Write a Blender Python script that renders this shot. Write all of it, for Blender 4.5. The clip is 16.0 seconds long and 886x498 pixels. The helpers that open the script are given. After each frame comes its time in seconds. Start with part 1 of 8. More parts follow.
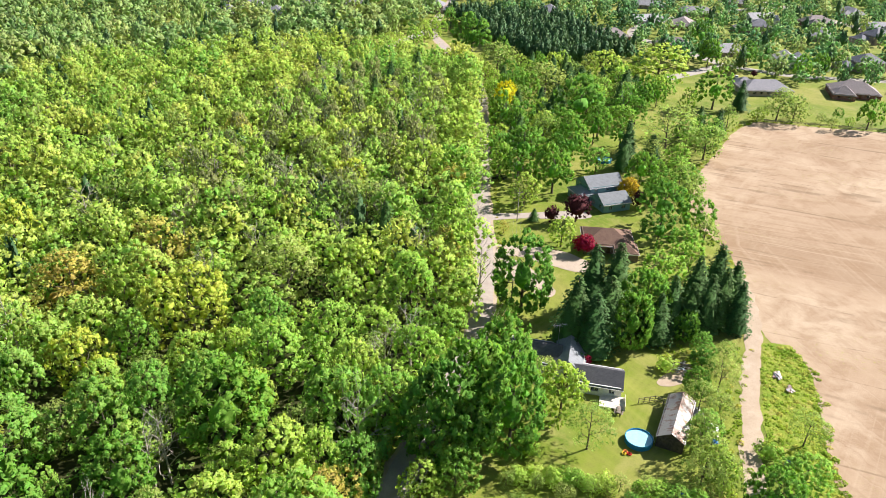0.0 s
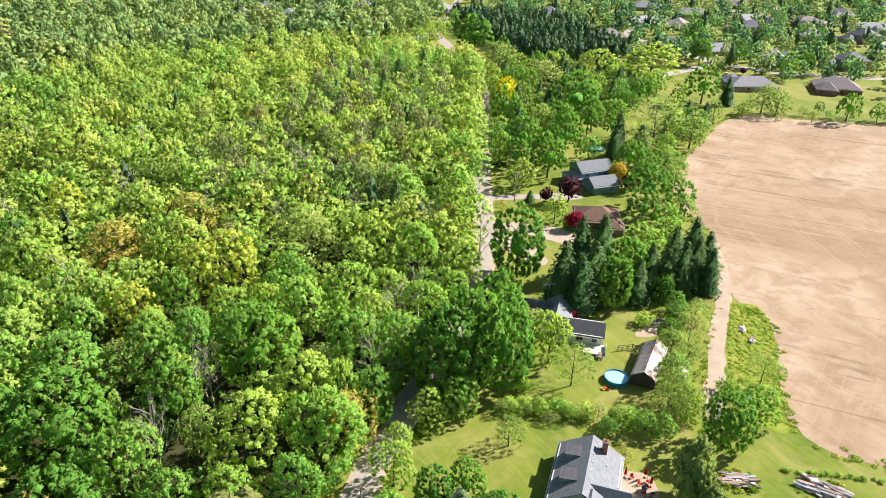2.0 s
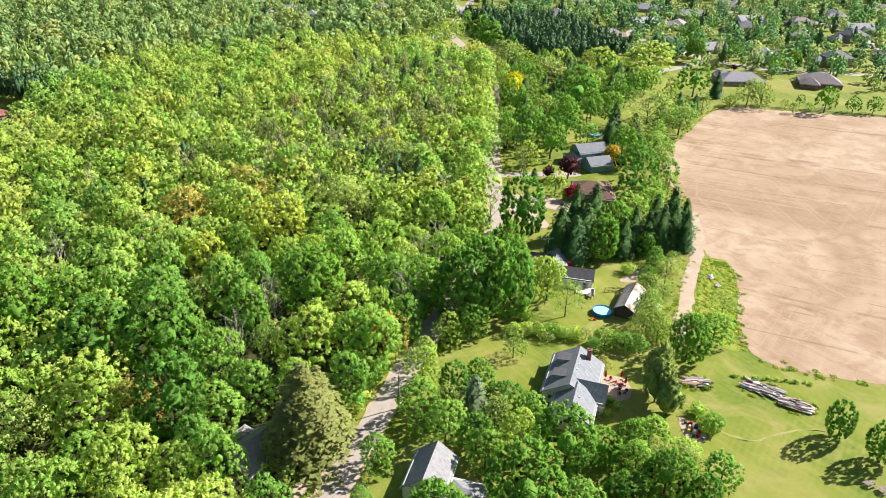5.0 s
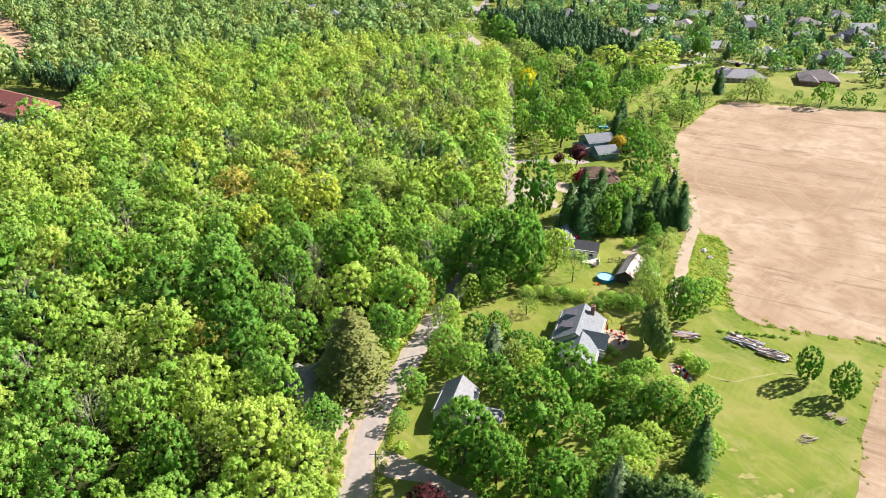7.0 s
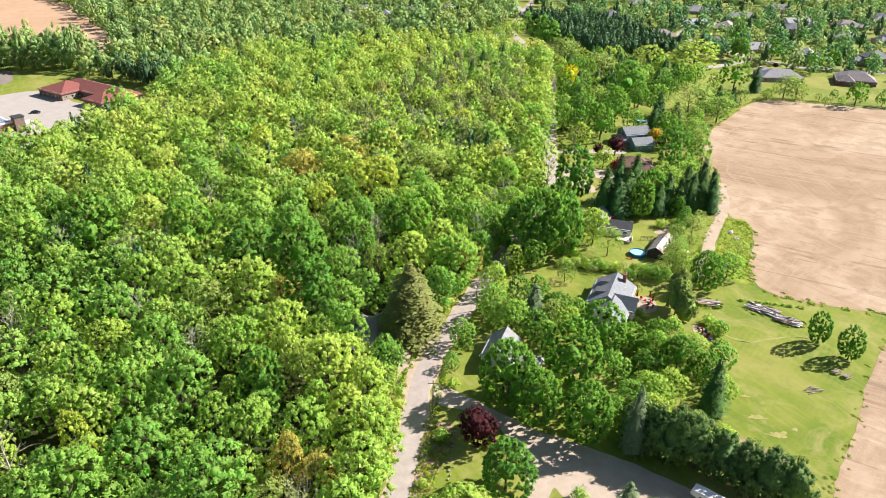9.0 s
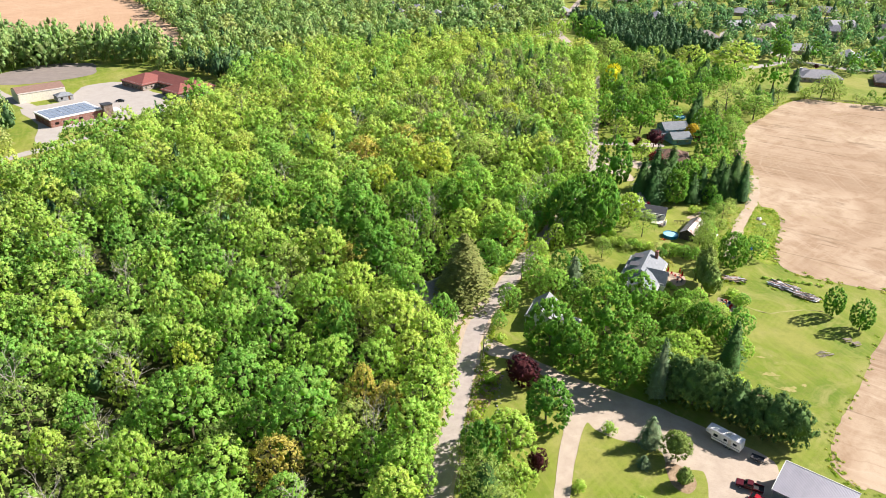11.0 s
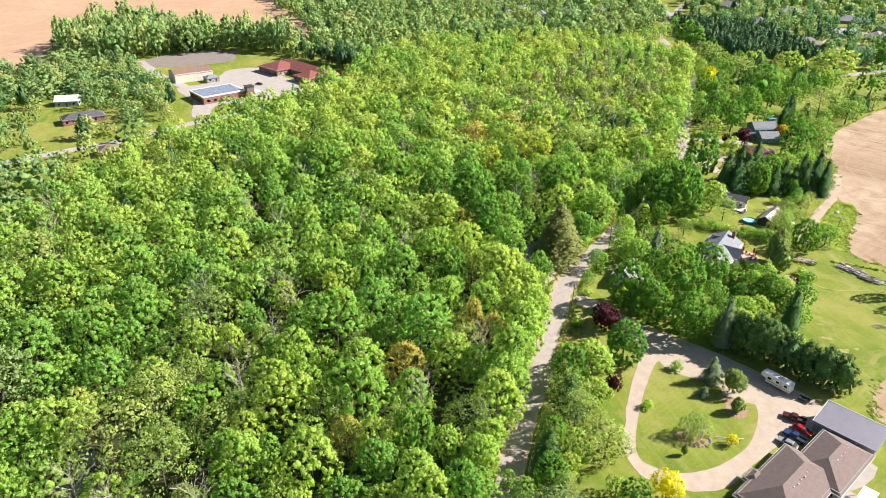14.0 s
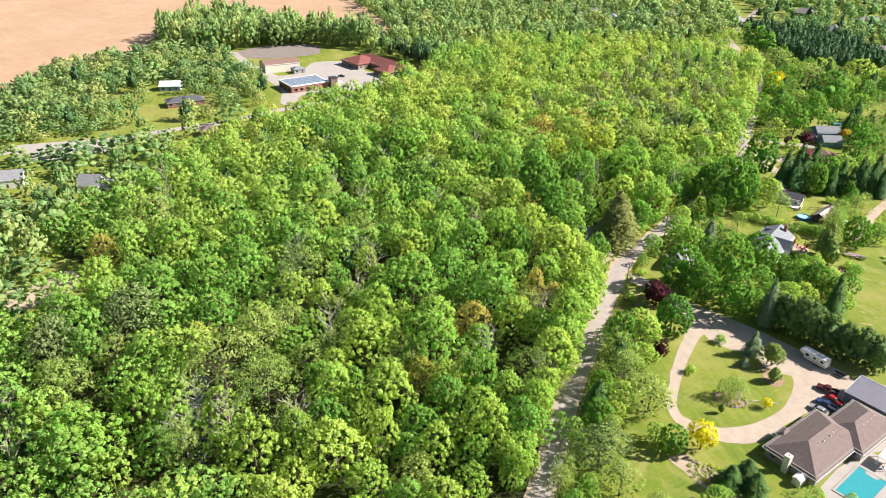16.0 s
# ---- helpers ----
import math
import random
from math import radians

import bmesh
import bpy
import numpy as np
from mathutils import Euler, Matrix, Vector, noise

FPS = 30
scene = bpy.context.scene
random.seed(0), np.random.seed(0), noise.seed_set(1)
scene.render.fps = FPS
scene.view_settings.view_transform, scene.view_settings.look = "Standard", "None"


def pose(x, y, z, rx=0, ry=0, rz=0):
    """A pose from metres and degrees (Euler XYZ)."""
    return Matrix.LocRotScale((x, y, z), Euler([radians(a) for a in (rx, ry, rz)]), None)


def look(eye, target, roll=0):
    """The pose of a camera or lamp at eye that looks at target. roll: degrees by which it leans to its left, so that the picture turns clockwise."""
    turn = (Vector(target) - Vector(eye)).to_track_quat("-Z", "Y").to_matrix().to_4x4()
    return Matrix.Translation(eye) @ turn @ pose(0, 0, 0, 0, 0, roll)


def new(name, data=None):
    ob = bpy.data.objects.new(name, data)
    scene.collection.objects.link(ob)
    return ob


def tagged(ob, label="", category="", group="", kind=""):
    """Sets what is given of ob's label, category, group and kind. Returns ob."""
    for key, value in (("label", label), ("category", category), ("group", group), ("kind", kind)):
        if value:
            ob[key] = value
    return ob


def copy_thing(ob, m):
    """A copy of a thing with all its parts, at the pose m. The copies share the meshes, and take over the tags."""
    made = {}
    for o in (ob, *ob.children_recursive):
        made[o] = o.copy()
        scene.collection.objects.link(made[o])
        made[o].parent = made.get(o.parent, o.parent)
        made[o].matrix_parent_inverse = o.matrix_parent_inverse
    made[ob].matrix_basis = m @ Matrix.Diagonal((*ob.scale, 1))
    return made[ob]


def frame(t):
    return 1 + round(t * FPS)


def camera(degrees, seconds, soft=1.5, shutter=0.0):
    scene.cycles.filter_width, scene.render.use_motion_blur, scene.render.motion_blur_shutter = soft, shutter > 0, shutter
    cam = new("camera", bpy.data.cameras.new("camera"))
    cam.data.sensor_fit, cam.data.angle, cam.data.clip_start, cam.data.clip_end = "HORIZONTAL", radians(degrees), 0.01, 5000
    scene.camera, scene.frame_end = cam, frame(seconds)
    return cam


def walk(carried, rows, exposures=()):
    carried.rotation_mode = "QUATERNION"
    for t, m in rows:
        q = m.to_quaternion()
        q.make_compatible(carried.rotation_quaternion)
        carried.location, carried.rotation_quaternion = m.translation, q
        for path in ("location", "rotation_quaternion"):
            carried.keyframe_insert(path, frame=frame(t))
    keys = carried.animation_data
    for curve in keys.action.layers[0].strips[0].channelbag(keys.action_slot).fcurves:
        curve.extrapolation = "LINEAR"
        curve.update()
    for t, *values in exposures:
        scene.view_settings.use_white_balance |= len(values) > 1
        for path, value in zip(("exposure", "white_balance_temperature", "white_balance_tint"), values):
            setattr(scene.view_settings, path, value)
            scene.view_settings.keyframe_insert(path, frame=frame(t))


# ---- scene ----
cam = camera(63.5, 16.0, 0.45)
PATH = [
    (0, (-1.864, -0.482, 95.834), (-1.837, 1.284, 94.895), 1.9),
    (0.5, (-1.77, -6.154, 96.147), (-1.747, -4.386, 95.211), 1.9),
    (1, (-1.624, -11.682, 96.625), (-1.604, -9.913, 95.692), 1.7),
    (1.5, (-1.396, -17.62, 97.288), (-1.38, -15.85, 96.357), 1.7),
    (2, (-1.388, -23.361, 97.927), (-1.377, -21.59, 96.999), 1.6),
    (2.5, (-1.519, -29.078, 98.627), (-1.513, -27.306, 97.7), 1.6),
    (3, (-1.784, -34.881, 99.437), (-1.783, -33.108, 98.512), 1.5),
    (3.5, (-2.033, -40.901, 100.255), (-2.036, -39.127, 99.331), 1.5),
    (4, (-2.292, -47.114, 100.937), (-2.3, -45.34, 100.015), 1.5),
    (6.5, (-5.457, -80.304, 106.779), (-5.491, -78.532, 105.854), 1.3),
    (7, (-6.04, -86.558, 107.361), (-6.087, -84.785, 106.437), 1.3),
    (7.5, (-6.64, -92.913, 107.885), (-6.709, -91.14, 106.963), 1.2),
    (8, (-7.19, -99.317, 108.554), (-7.286, -97.545, 107.632), 1.2),
    (8.5, (-7.706, -105.821, 109.389), (-7.829, -104.051, 108.467), 1.2),
    (9, (-8.166, -112.421, 110.301), (-8.317, -110.653, 109.379), 1.1),
    (11.5, (-9.228, -145.838, 116.002), (-9.512, -144.088, 115.075), 0.9),
    (12, (-9.258, -152.563, 116.984), (-9.566, -150.818, 116.057), 0.9),
    (12.5, (-9.003, -159.354, 117.969), (-9.336, -157.612, 117.044), 1.0),
    (13, (-8.732, -165.804, 118.996), (-9.111, -164.073, 118.07), 1.1),
    (13.5, (-8.174, -172.386, 120.138), (-8.615, -170.67, 119.21), 1.0),
    (14, (-7.408, -178.9, 121.323), (-7.896, -177.198, 120.393), 1.0),
    (14.5, (-6.47, -185.331, 122.337), (-6.998, -183.641, 121.407), 1.0),
    (15, (-5.254, -191.743, 123.193), (-5.821, -190.066, 122.262), 1.1),
    (15.5, (-3.831, -198.046, 123.971), (-4.437, -196.383, 123.04), 1.2),
    (16, (-2.326, -204.43, 124.592), (-2.97, -202.781, 123.662), 1.3),
]
walk(cam, [(t, look(eye, target, roll)) for t, eye, target, roll in PATH])
scene.view_settings.exposure = 1.16

# world and sun: low afternoon sun from the far right
SUN_DIR = Vector((0.905, 0.425, 0.72)).normalized()
world = bpy.data.worlds.new("world")
scene.world = world
world.use_nodes = True
wn = world.node_tree
wn.nodes.clear()
sky = wn.nodes.new("ShaderNodeTexSky")
sky.sky_type = "NISHITA"
sky.sun_disc = False
sky.sun_elevation = math.asin(SUN_DIR.z)
sky.sun_rotation = math.atan2(SUN_DIR.x, SUN_DIR.y)
bgn = wn.nodes.new("ShaderNodeBackground")
bgn.inputs["Strength"].default_value = 0.051
wout = wn.nodes.new("ShaderNodeOutputWorld")
wn.links.new(sky.outputs[0], bgn.inputs[0])
wn.links.new(bgn.outputs[0], wout.inputs[0])
sun_data = bpy.data.lights.new("sun", "SUN")
sun_data.energy = 5.0
sun_data.angle = radians(0.55)
sun_data.color = (1.0, 0.915, 0.885)
sun = new("sun", sun_data)
sun.matrix_world = look(SUN_DIR * 200, (0, 0, 0))


# ---------------------------------------------------------------- materials
class Mat:
    """A node material under construction."""

    def __init__(self, name, rough=0.8, spec=0.3, metal=0.0):
        self.m = bpy.data.materials.new(name)
        self.m.use_nodes = True
        self.t = self.m.node_tree
        self.b = self.t.nodes["Principled BSDF"]
        self.b.inputs["Roughness"].default_value = rough
        self.b.inputs["Specular IOR Level"].default_value = spec
        self.b.inputs["Metallic"].default_value = metal
        self.geo = None

    def n(self, kind, **kw):
        nd = self.t.nodes.new(kind)
        for k, v in kw.items():
            nd.inputs[k].default_value = v
        return nd

    def link(self, a, b):
        self.t.links.new(a, b)

    def pos(self, scale=(1, 1, 1), rot=0.0, local=False):
        if local:
            tc = self.n("ShaderNodeTexCoord").outputs["Object"]
        else:
            tc = self.n("ShaderNodeNewGeometry").outputs["Position"]
        if rot:
            tn = self.n("ShaderNodeMapping")
            tn.inputs["Rotation"].default_value = (0, 0, rot)
            self.link(tc, tn.inputs["Vector"])
            tc = tn.outputs[0]
        mp = self.n("ShaderNodeMapping")
        mp.inputs["Scale"].default_value = scale
        self.link(tc, mp.inputs["Vector"])
        return mp.outputs[0]

    def noise(self, vec, scale, detail=4.0, rough=0.55, dist=0.0):
        nd = self.n("ShaderNodeTexNoise", Scale=scale, Detail=detail, Roughness=rough, Distortion=dist)
        self.link(vec, nd.inputs["Vector"])
        return nd.outputs["Fac"]

    def ramp(self, fac, stops):
        nd = self.n("ShaderNodeValToRGB")
        el = nd.color_ramp.elements
        while len(el) < len(stops):
            el.new(0.5)
        for e, (p, c) in zip(el, stops):
            e.position = p
            e.color = (*c, 1) if len(c) == 3 else c
        self.link(fac, nd.inputs[0])
        return nd.outputs[0]

    def mix(self, a, b, fac, mode="MIX"):
        nd = self.t.nodes.new("ShaderNodeMix")
        nd.data_type = "RGBA"
        nd.blend_type = mode
        for v, s in ((fac, nd.inputs[0]), (a, nd.inputs[6]), (b, nd.inputs[7])):
            if isinstance(v, bpy.types.NodeSocket):
                self.link(v, s)
            else:
                s.default_value = v if not isinstance(v, tuple) else (*v, 1)
        return nd.outputs[2]

    def math(self, op, a, b=0.0):
        nd = self.t.nodes.new("ShaderNodeMath")
        nd.operation = op
        for v, s in ((a, nd.inputs[0]), (b, nd.inputs[1])):
            if isinstance(v, bpy.types.NodeSocket):
                self.link(v, s)
            else:
                s.default_value = v
        return nd.outputs[0]

    def color(self, c):
        if isinstance(c, tuple):
            self.b.inputs["Base Color"].default_value = (*c, 1)
        else:
            self.link(c, self.b.inputs["Base Color"])
        return self

    def bump(self, height, dist=0.05, strength=0.6):
        nd = self.n("ShaderNodeBump", Strength=strength, Distance=dist)
        self.link(height, nd.inputs["Height"])
        self.link(nd.outputs[0], self.b.inputs["Normal"])
        return self


def foliage(name, stops, source, glow=0.42, rough=0.75, vary=0.42, grain=1.7):
    """Leaves: tone per tree from the object's chance or the tree's own tone, small change leaf by leaf, light through the blade."""
    M = Mat(name, rough, 0.07)
    if source == "object":
        tone = M.n("ShaderNodeObjectInfo").outputs["Random"]
    else:
        at = M.n("ShaderNodeAttribute")
        at.attribute_name = "tone"
        tone = at.outputs["Fac"]
    col = M.ramp(tone, stops)
    isl = M.n("ShaderNodeNewGeometry").outputs["Random Per Island"]
    big = M.noise(M.pos(), 0.6, 2.0)
    v = M.math("ADD", M.math("MULTIPLY", isl, vary), M.math("MULTIPLY", big, vary))
    v = M.math("ADD", v, 1.0 - vary)
    fine = M.noise(M.pos(), 4.2, 4.0, 0.8)
    v = M.math("MULTIPLY", v, M.math("ADD", M.math("MULTIPLY", fine, grain), 1.0 - 0.5 * grain))
    M.bump(fine, 0.25, 0.3)
    hsv = M.n("ShaderNodeHueSaturation")
    M.link(col, hsv.inputs["Color"])
    M.link(v, hsv.inputs["Value"])
    M.link(M.math("ADD", M.math("MULTIPLY", isl, 0.03), 0.485), hsv.inputs["Hue"])
    c = hsv.outputs[0]
    M.color(c)
    tr = M.n("ShaderNodeBsdfTranslucent")
    warm = M.mix(c, (1.0, 0.97, 0.5), 0.35, "MULTIPLY")
    bright = M.n("ShaderNodeHueSaturation", Value=1.65, Saturation=1.05)
    M.link(warm, bright.inputs["Color"])
    M.link(bright.outputs[0], tr.inputs["Color"])
    mx = M.n("ShaderNodeMixShader")
    mx.inputs[0].default_value = glow
    M.link(M.b.outputs[0], mx.inputs[1])
    M.link(tr.outputs[0], mx.inputs[2])
    outn = [x for x in M.t.nodes if x.type == "OUTPUT_MATERIAL"][0]
    M.link(mx.outputs[0], outn.inputs[0])
    return M.m


GREENS = [(0.0, (0.196, 0.386, 0.099)), (0.3, (0.297, 0.470, 0.116)), (0.6, (0.412, 0.531, 0.132)), (0.88, (0.517, 0.553, 0.151)), (1.0, (0.542, 0.500, 0.176))]
LEAF = {}
LEAF["wood"] = foliage("leaves_mixed_wood", GREENS, "tone", 0.5, grain=1.0)
# suburb and far leaves carry distance haze in their colour: bluer, less saturated greens
LEAF["suburb"] = foliage("leaves_suburb_hazed", [(0.0, (0.140, 0.285, 0.134)), (0.5, (0.250, 0.415, 0.174)), (1.0, (0.430, 0.490, 0.218))], "tone", 0.48, grain=1.0)
LEAF["far"] = foliage("leaves_far_wood_hazed", [(0.0, (0.185, 0.319, 0.140)), (0.4, (0.293, 0.417, 0.165)), (0.75, (0.403, 0.476, 0.181)), (1.0, (0.482, 0.482, 0.206))], "tone", 0.48, grain=1.0)
LEAF["maple"] = foliage("leaves_maple", [(0.0, (0.213, 0.394, 0.090)), (0.5, (0.301, 0.471, 0.102)), (1.0, (0.407, 0.524, 0.120))], "object", 0.5)
LEAF["sugar"] = foliage("leaves_shade_maple", [(0.0, (0.130, 0.280, 0.050)), (1.0, (0.195, 0.360, 0.056))], "object")
LEAF["lime"] = foliage("leaves_young_green", [(0.0, (0.306, 0.478, 0.097)), (1.0, (0.427, 0.535, 0.116))], "object")
LEAF["ash"] = foliage("leaves_pale_green", [(0.0, (0.255, 0.370, 0.095)), (1.0, (0.350, 0.425, 0.125))], "object")
LEAF["silver"] = foliage("leaves_silver_green", [(0.0, (0.207, 0.290, 0.100)), (1.0, (0.255, 0.320, 0.126))], "object", 0.25)
LEAF["yellow"] = foliage("leaves_golden_yellow", [(0.0, (0.620, 0.580, 0.036)), (1.0, (0.660, 0.620, 0.042))], "object")
LEAF["gold"] = foliage("leaves_yellow_green", [(0.0, (0.431, 0.507, 0.091)), (1.0, (0.518, 0.540, 0.099))], "object")
LEAF["orange"] = foliage("leaves_orange_gold", [(0.0, (0.420, 0.310, 0.030)), (1.0, (0.460, 0.345, 0.040))], "object")
LEAF["tan"] = foliage("leaves_bronze_green", [(0.0, (0.390, 0.400, 0.095)), (1.0, (0.480, 0.415, 0.115))], "object")
LEAF["purple"] = foliage("leaves_dark_purple", [(0.0, (0.055, 0.016, 0.020)), (1.0, (0.074, 0.022, 0.028))], "object", 0.2)
LEAF["red"] = foliage("leaves_crimson", [(0.0, (0.265, 0.016, 0.043)), (1.0, (0.312, 0.020, 0.055))], "object", 0.25)
LEAF["spruce"] = foliage("needles_dark_spruce", [(0.0, (0.056, 0.126, 0.034)), (1.0, (0.088, 0.164, 0.038))], "object", 0.08, 0.6, 0.45)
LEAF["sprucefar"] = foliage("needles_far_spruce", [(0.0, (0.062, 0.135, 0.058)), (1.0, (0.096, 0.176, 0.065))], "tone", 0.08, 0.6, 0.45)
LEAF["spruceblue"] = foliage("needles_grey_spruce", [(0.0, (0.150, 0.225, 0.110)), (1.0, (0.190, 0.260, 0.120))], "object", 0.1, 0.6, 0.45)
LEAF["hemlock"] = foliage("needles_olive_hemlock", [(0.0, (0.190, 0.215, 0.062)), (1.0, (0.225, 0.245, 0.070))], "object", 0.12, 0.6, 0.45)
LEAF["cedar"] = foliage("foliage_cedar", [(0.0, (0.190, 0.270, 0.064)), (1.0, (0.235, 0.310, 0.070))], "object", 0.1, 0.6, 0.4)
LEAF["hedge"] = foliage("foliage_dark_hedge", [(0.0, (0.098, 0.180, 0.052)), (1.0, (0.130, 0.220, 0.058))], "object", 0.1, 0.6, 0.45)
LEAF["weed"] = foliage("leaves_rough_weeds", [(0.0, (0.162, 0.287, 0.025)), (0.6, (0.270, 0.372, 0.035)), (1.0, (0.419, 0.396, 0.091))], "tone")


def bark(name, a, b):
    M = Mat(name, 0.9, 0.15)
    p = M.pos((6, 6, 1.2))
    M.color(M.ramp(M.noise(p, 2.0, 5.0), [(0.3, a), (0.7, b)]))
    return M.bump(M.noise(p, 3.0, 5.0), 0.05, 0.8).m


BARK = bark("bark_brown", (0.07, 0.055, 0.04), (0.16, 0.13, 0.10))
BARK_GREY = bark("bark_dead_grey", (0.286, 0.247, 0.208), (0.546, 0.494, 0.429))
BARK_WHITE = bark("bark_birch", (0.25, 0.23, 0.2), (0.65, 0.62, 0.56))


def grass_material():
    """Mown grass: broad lush and dry areas, straw patches, faint mowing lines, tufts."""
    M = Mat("mown_grass", 0.9, 0.15)
    p = M.pos()
    a = M.noise(p, 0.035, 5.0, 0.6)
    b = M.noise(p, 0.4, 5.0, 0.65)
    c = M.noise(p, 5.0, 4.0, 0.7)
    col = M.ramp(a, [(0.38, (0.118, 0.184, 0.018)), (0.5, (0.186, 0.236, 0.027)), (0.62, (0.275, 0.275, 0.064))])
    col = M.mix(col, (0.196, 0.207, 0.045), M.ramp(b, [(0.47, (0, 0, 0)), (0.63, (0.6, 0.6, 0.6))]))
    dry = M.noise(p, 0.085, 6.0, 0.7, 0.9)
    col = M.mix(col, (0.329, 0.306, 0.102), M.ramp(dry, [(0.50, (0, 0, 0)), (0.66, (0.7, 0.7, 0.7))]))
    bare = M.noise(p, 0.21, 6.0, 0.72, 1.2)
    col = M.mix(col, (0.350, 0.295, 0.131), M.ramp(bare, [(0.61, (0, 0, 0)), (0.70, (0.55, 0.55, 0.55))]))
    col = M.mix(col, (0.039, 0.089, 0.007), M.ramp(c, [(0.45, (0, 0, 0)), (0.75, (0.6, 0.6, 0.6))]))
    st = M.noise(M.pos((0.06, 0.5, 1), 1.0), 1.0, 4.0, 0.65, 0.4)
    col = M.mix(col, (0.286, 0.300, 0.069), M.ramp(st, [(0.48, (0, 0, 0)), (0.72, (0.45, 0.45, 0.45))]))
    w = M.n("ShaderNodeTexWave", Scale=0.22, Distortion=5.0, Detail=2.0)
    w.inputs["Detail Scale"].default_value = 0.3
    M.link(M.pos((1, 1, 1), 0.6), w.inputs["Vector"])
    where = M.ramp(M.noise(p, 0.03, 2.0), [(0.45, (0, 0, 0)), (0.6, (0.16, 0.16, 0.16))])
    col = M.mix(col, (0.297, 0.316, 0.074), M.math("MULTIPLY", w.outputs["Fac"], where))
    M.color(col)
    return M.bump(c, 0.12, 0.7).m


def field_material(name, bright=1.0, middle=(196, 178, 0), rich=1.06, plain=0.0, hue=0.493):
    """Dry tilled soil: blotches, straight drill lines and lines that follow the headland in a bow."""
    M = Mat(name, 0.95, 0.1)
    p = M.pos()
    big = M.noise(p, 0.02, 6.0, 0.62, 0.8)
    blot = M.noise(p, 0.11, 6.0, 0.68, 0.5)
    fine = M.noise(p, 1.6, 6.0, 0.8)
    col = M.ramp(big, [(0.38, (0.275, 0.207, 0.135)), (0.5, (0.335, 0.260, 0.175)), (0.62, (0.394, 0.321, 0.225))])
    col = M.mix(col, (0.230, 0.162, 0.098), M.ramp(blot, [(0.46, (0, 0, 0)), (0.62, (0.6, 0.6, 0.6))]))
    for turn, sx, sy, amt, light in ((0.38, 0.012, 0.5, 0.55, True), (0.38, 0.012, 0.42, 0.45, False), (0.36, 0.02, 1.3, 0.55, True), (0.40, 0.016, 0.8, 0.5, False), (0.33, 0.03, 2.0, 0.4, False), (-0.95, 0.02, 0.9, 0.3, True), (1.5, 0.02, 0.9, 0.25, True)):
        line = M.noise(M.pos((sx, sy, 1), turn), 1.0, 4.0, 0.7, 0.35)
        where = M.noise(M.pos((1, 1, 1), turn), 0.013, 2.0)
        k = M.math("MULTIPLY", M.ramp(line, [(0.52, (0, 0, 0)), (0.70, (1, 1, 1))]), M.ramp(where, [(0.42, (0, 0, 0)), (0.62, (amt, amt, amt))]))
        col = M.mix(col, (0.431, 0.358, 0.253) if light else (0.216, 0.150, 0.094), k)
    col = M.mix(col, (0.201, 0.143, 0.086), M.ramp(fine, [(0.5, (0, 0, 0)), (0.75, (0.28, 0.28, 0.28))]))
    tram = M.math("ABSOLUTE", M.math("SUBTRACT", M.noise(M.pos((0.003, 0.05, 1), 0.385), 1.0, 2.0, 0.5), 0.5))
    gap = M.ramp(M.noise(p, 0.06, 4.0, 0.7), [(0.45, (0, 0, 0)), (0.58, (0.7, 0.7, 0.7))])
    col = M.mix(col, (0.148, 0.109, 0.066), M.math("MULTIPLY", M.ramp(tram, [(0.003, (0.8, 0.8, 0.8)), (0.010, (0, 0, 0))]), gap))
    weed = M.math("MULTIPLY", M.ramp(M.noise(p, 0.9, 5.0, 0.75), [(0.56, (0, 0, 0)), (0.66, (0.7, 0.7, 0.7))]), M.ramp(M.noise(M.pos((0.012, 0.05, 1), 0.38), 1.0, 3.0, 0.6), [(0.55, (0, 0, 0)), (0.68, (1, 1, 1))]))
    col = M.mix(col, (0.295, 0.300, 0.102), weed)
    dist = M.n("ShaderNodeVectorMath")
    dist.operation = "DISTANCE"
    M.link(M.n("ShaderNodeNewGeometry").outputs["Position"], dist.inputs[0])
    dist.inputs[1].default_value = middle
    ring = M.n("ShaderNodeCombineXYZ")
    M.link(M.math("ADD", dist.outputs["Value"], M.math("MULTIPLY", big, 14.0)), ring.inputs["X"])
    M.link(M.math("MULTIPLY", blot, 0.8), ring.inputs["Y"])
    bow = M.noise(ring.outputs[0], 0.55, 4.0, 0.7)
    rim = M.ramp(M.math("DIVIDE", M.math("ADD", dist.outputs["Value"], M.math("MULTIPLY", blot, 60.0)), 200.0), [(0.62, (0, 0, 0)), (0.76, (1, 1, 1))])
    col = M.mix(col, (0.448, 0.373, 0.273), M.math("MULTIPLY", rim, M.ramp(bow, [(0.52, (0, 0, 0)), (0.70, (0.4, 0.4, 0.4))])))
    dark_bow = M.noise(ring.outputs[0], 0.9, 3.0, 0.6)
    col = M.mix(col, (0.231, 0.166, 0.105), M.math("MULTIPLY", rim, M.ramp(dark_bow, [(0.56, (0, 0, 0)), (0.72, (0.45, 0.45, 0.45))])))
    tone = M.n("ShaderNodeHueSaturation", Hue=hue, Value=bright, Saturation=rich)
    M.link(M.mix(col, (0.349, 0.269, 0.180), plain), tone.inputs["Color"])
    col = tone.outputs[0]
    M.color(col)
    return M.bump(fine, 0.08, 0.6).m


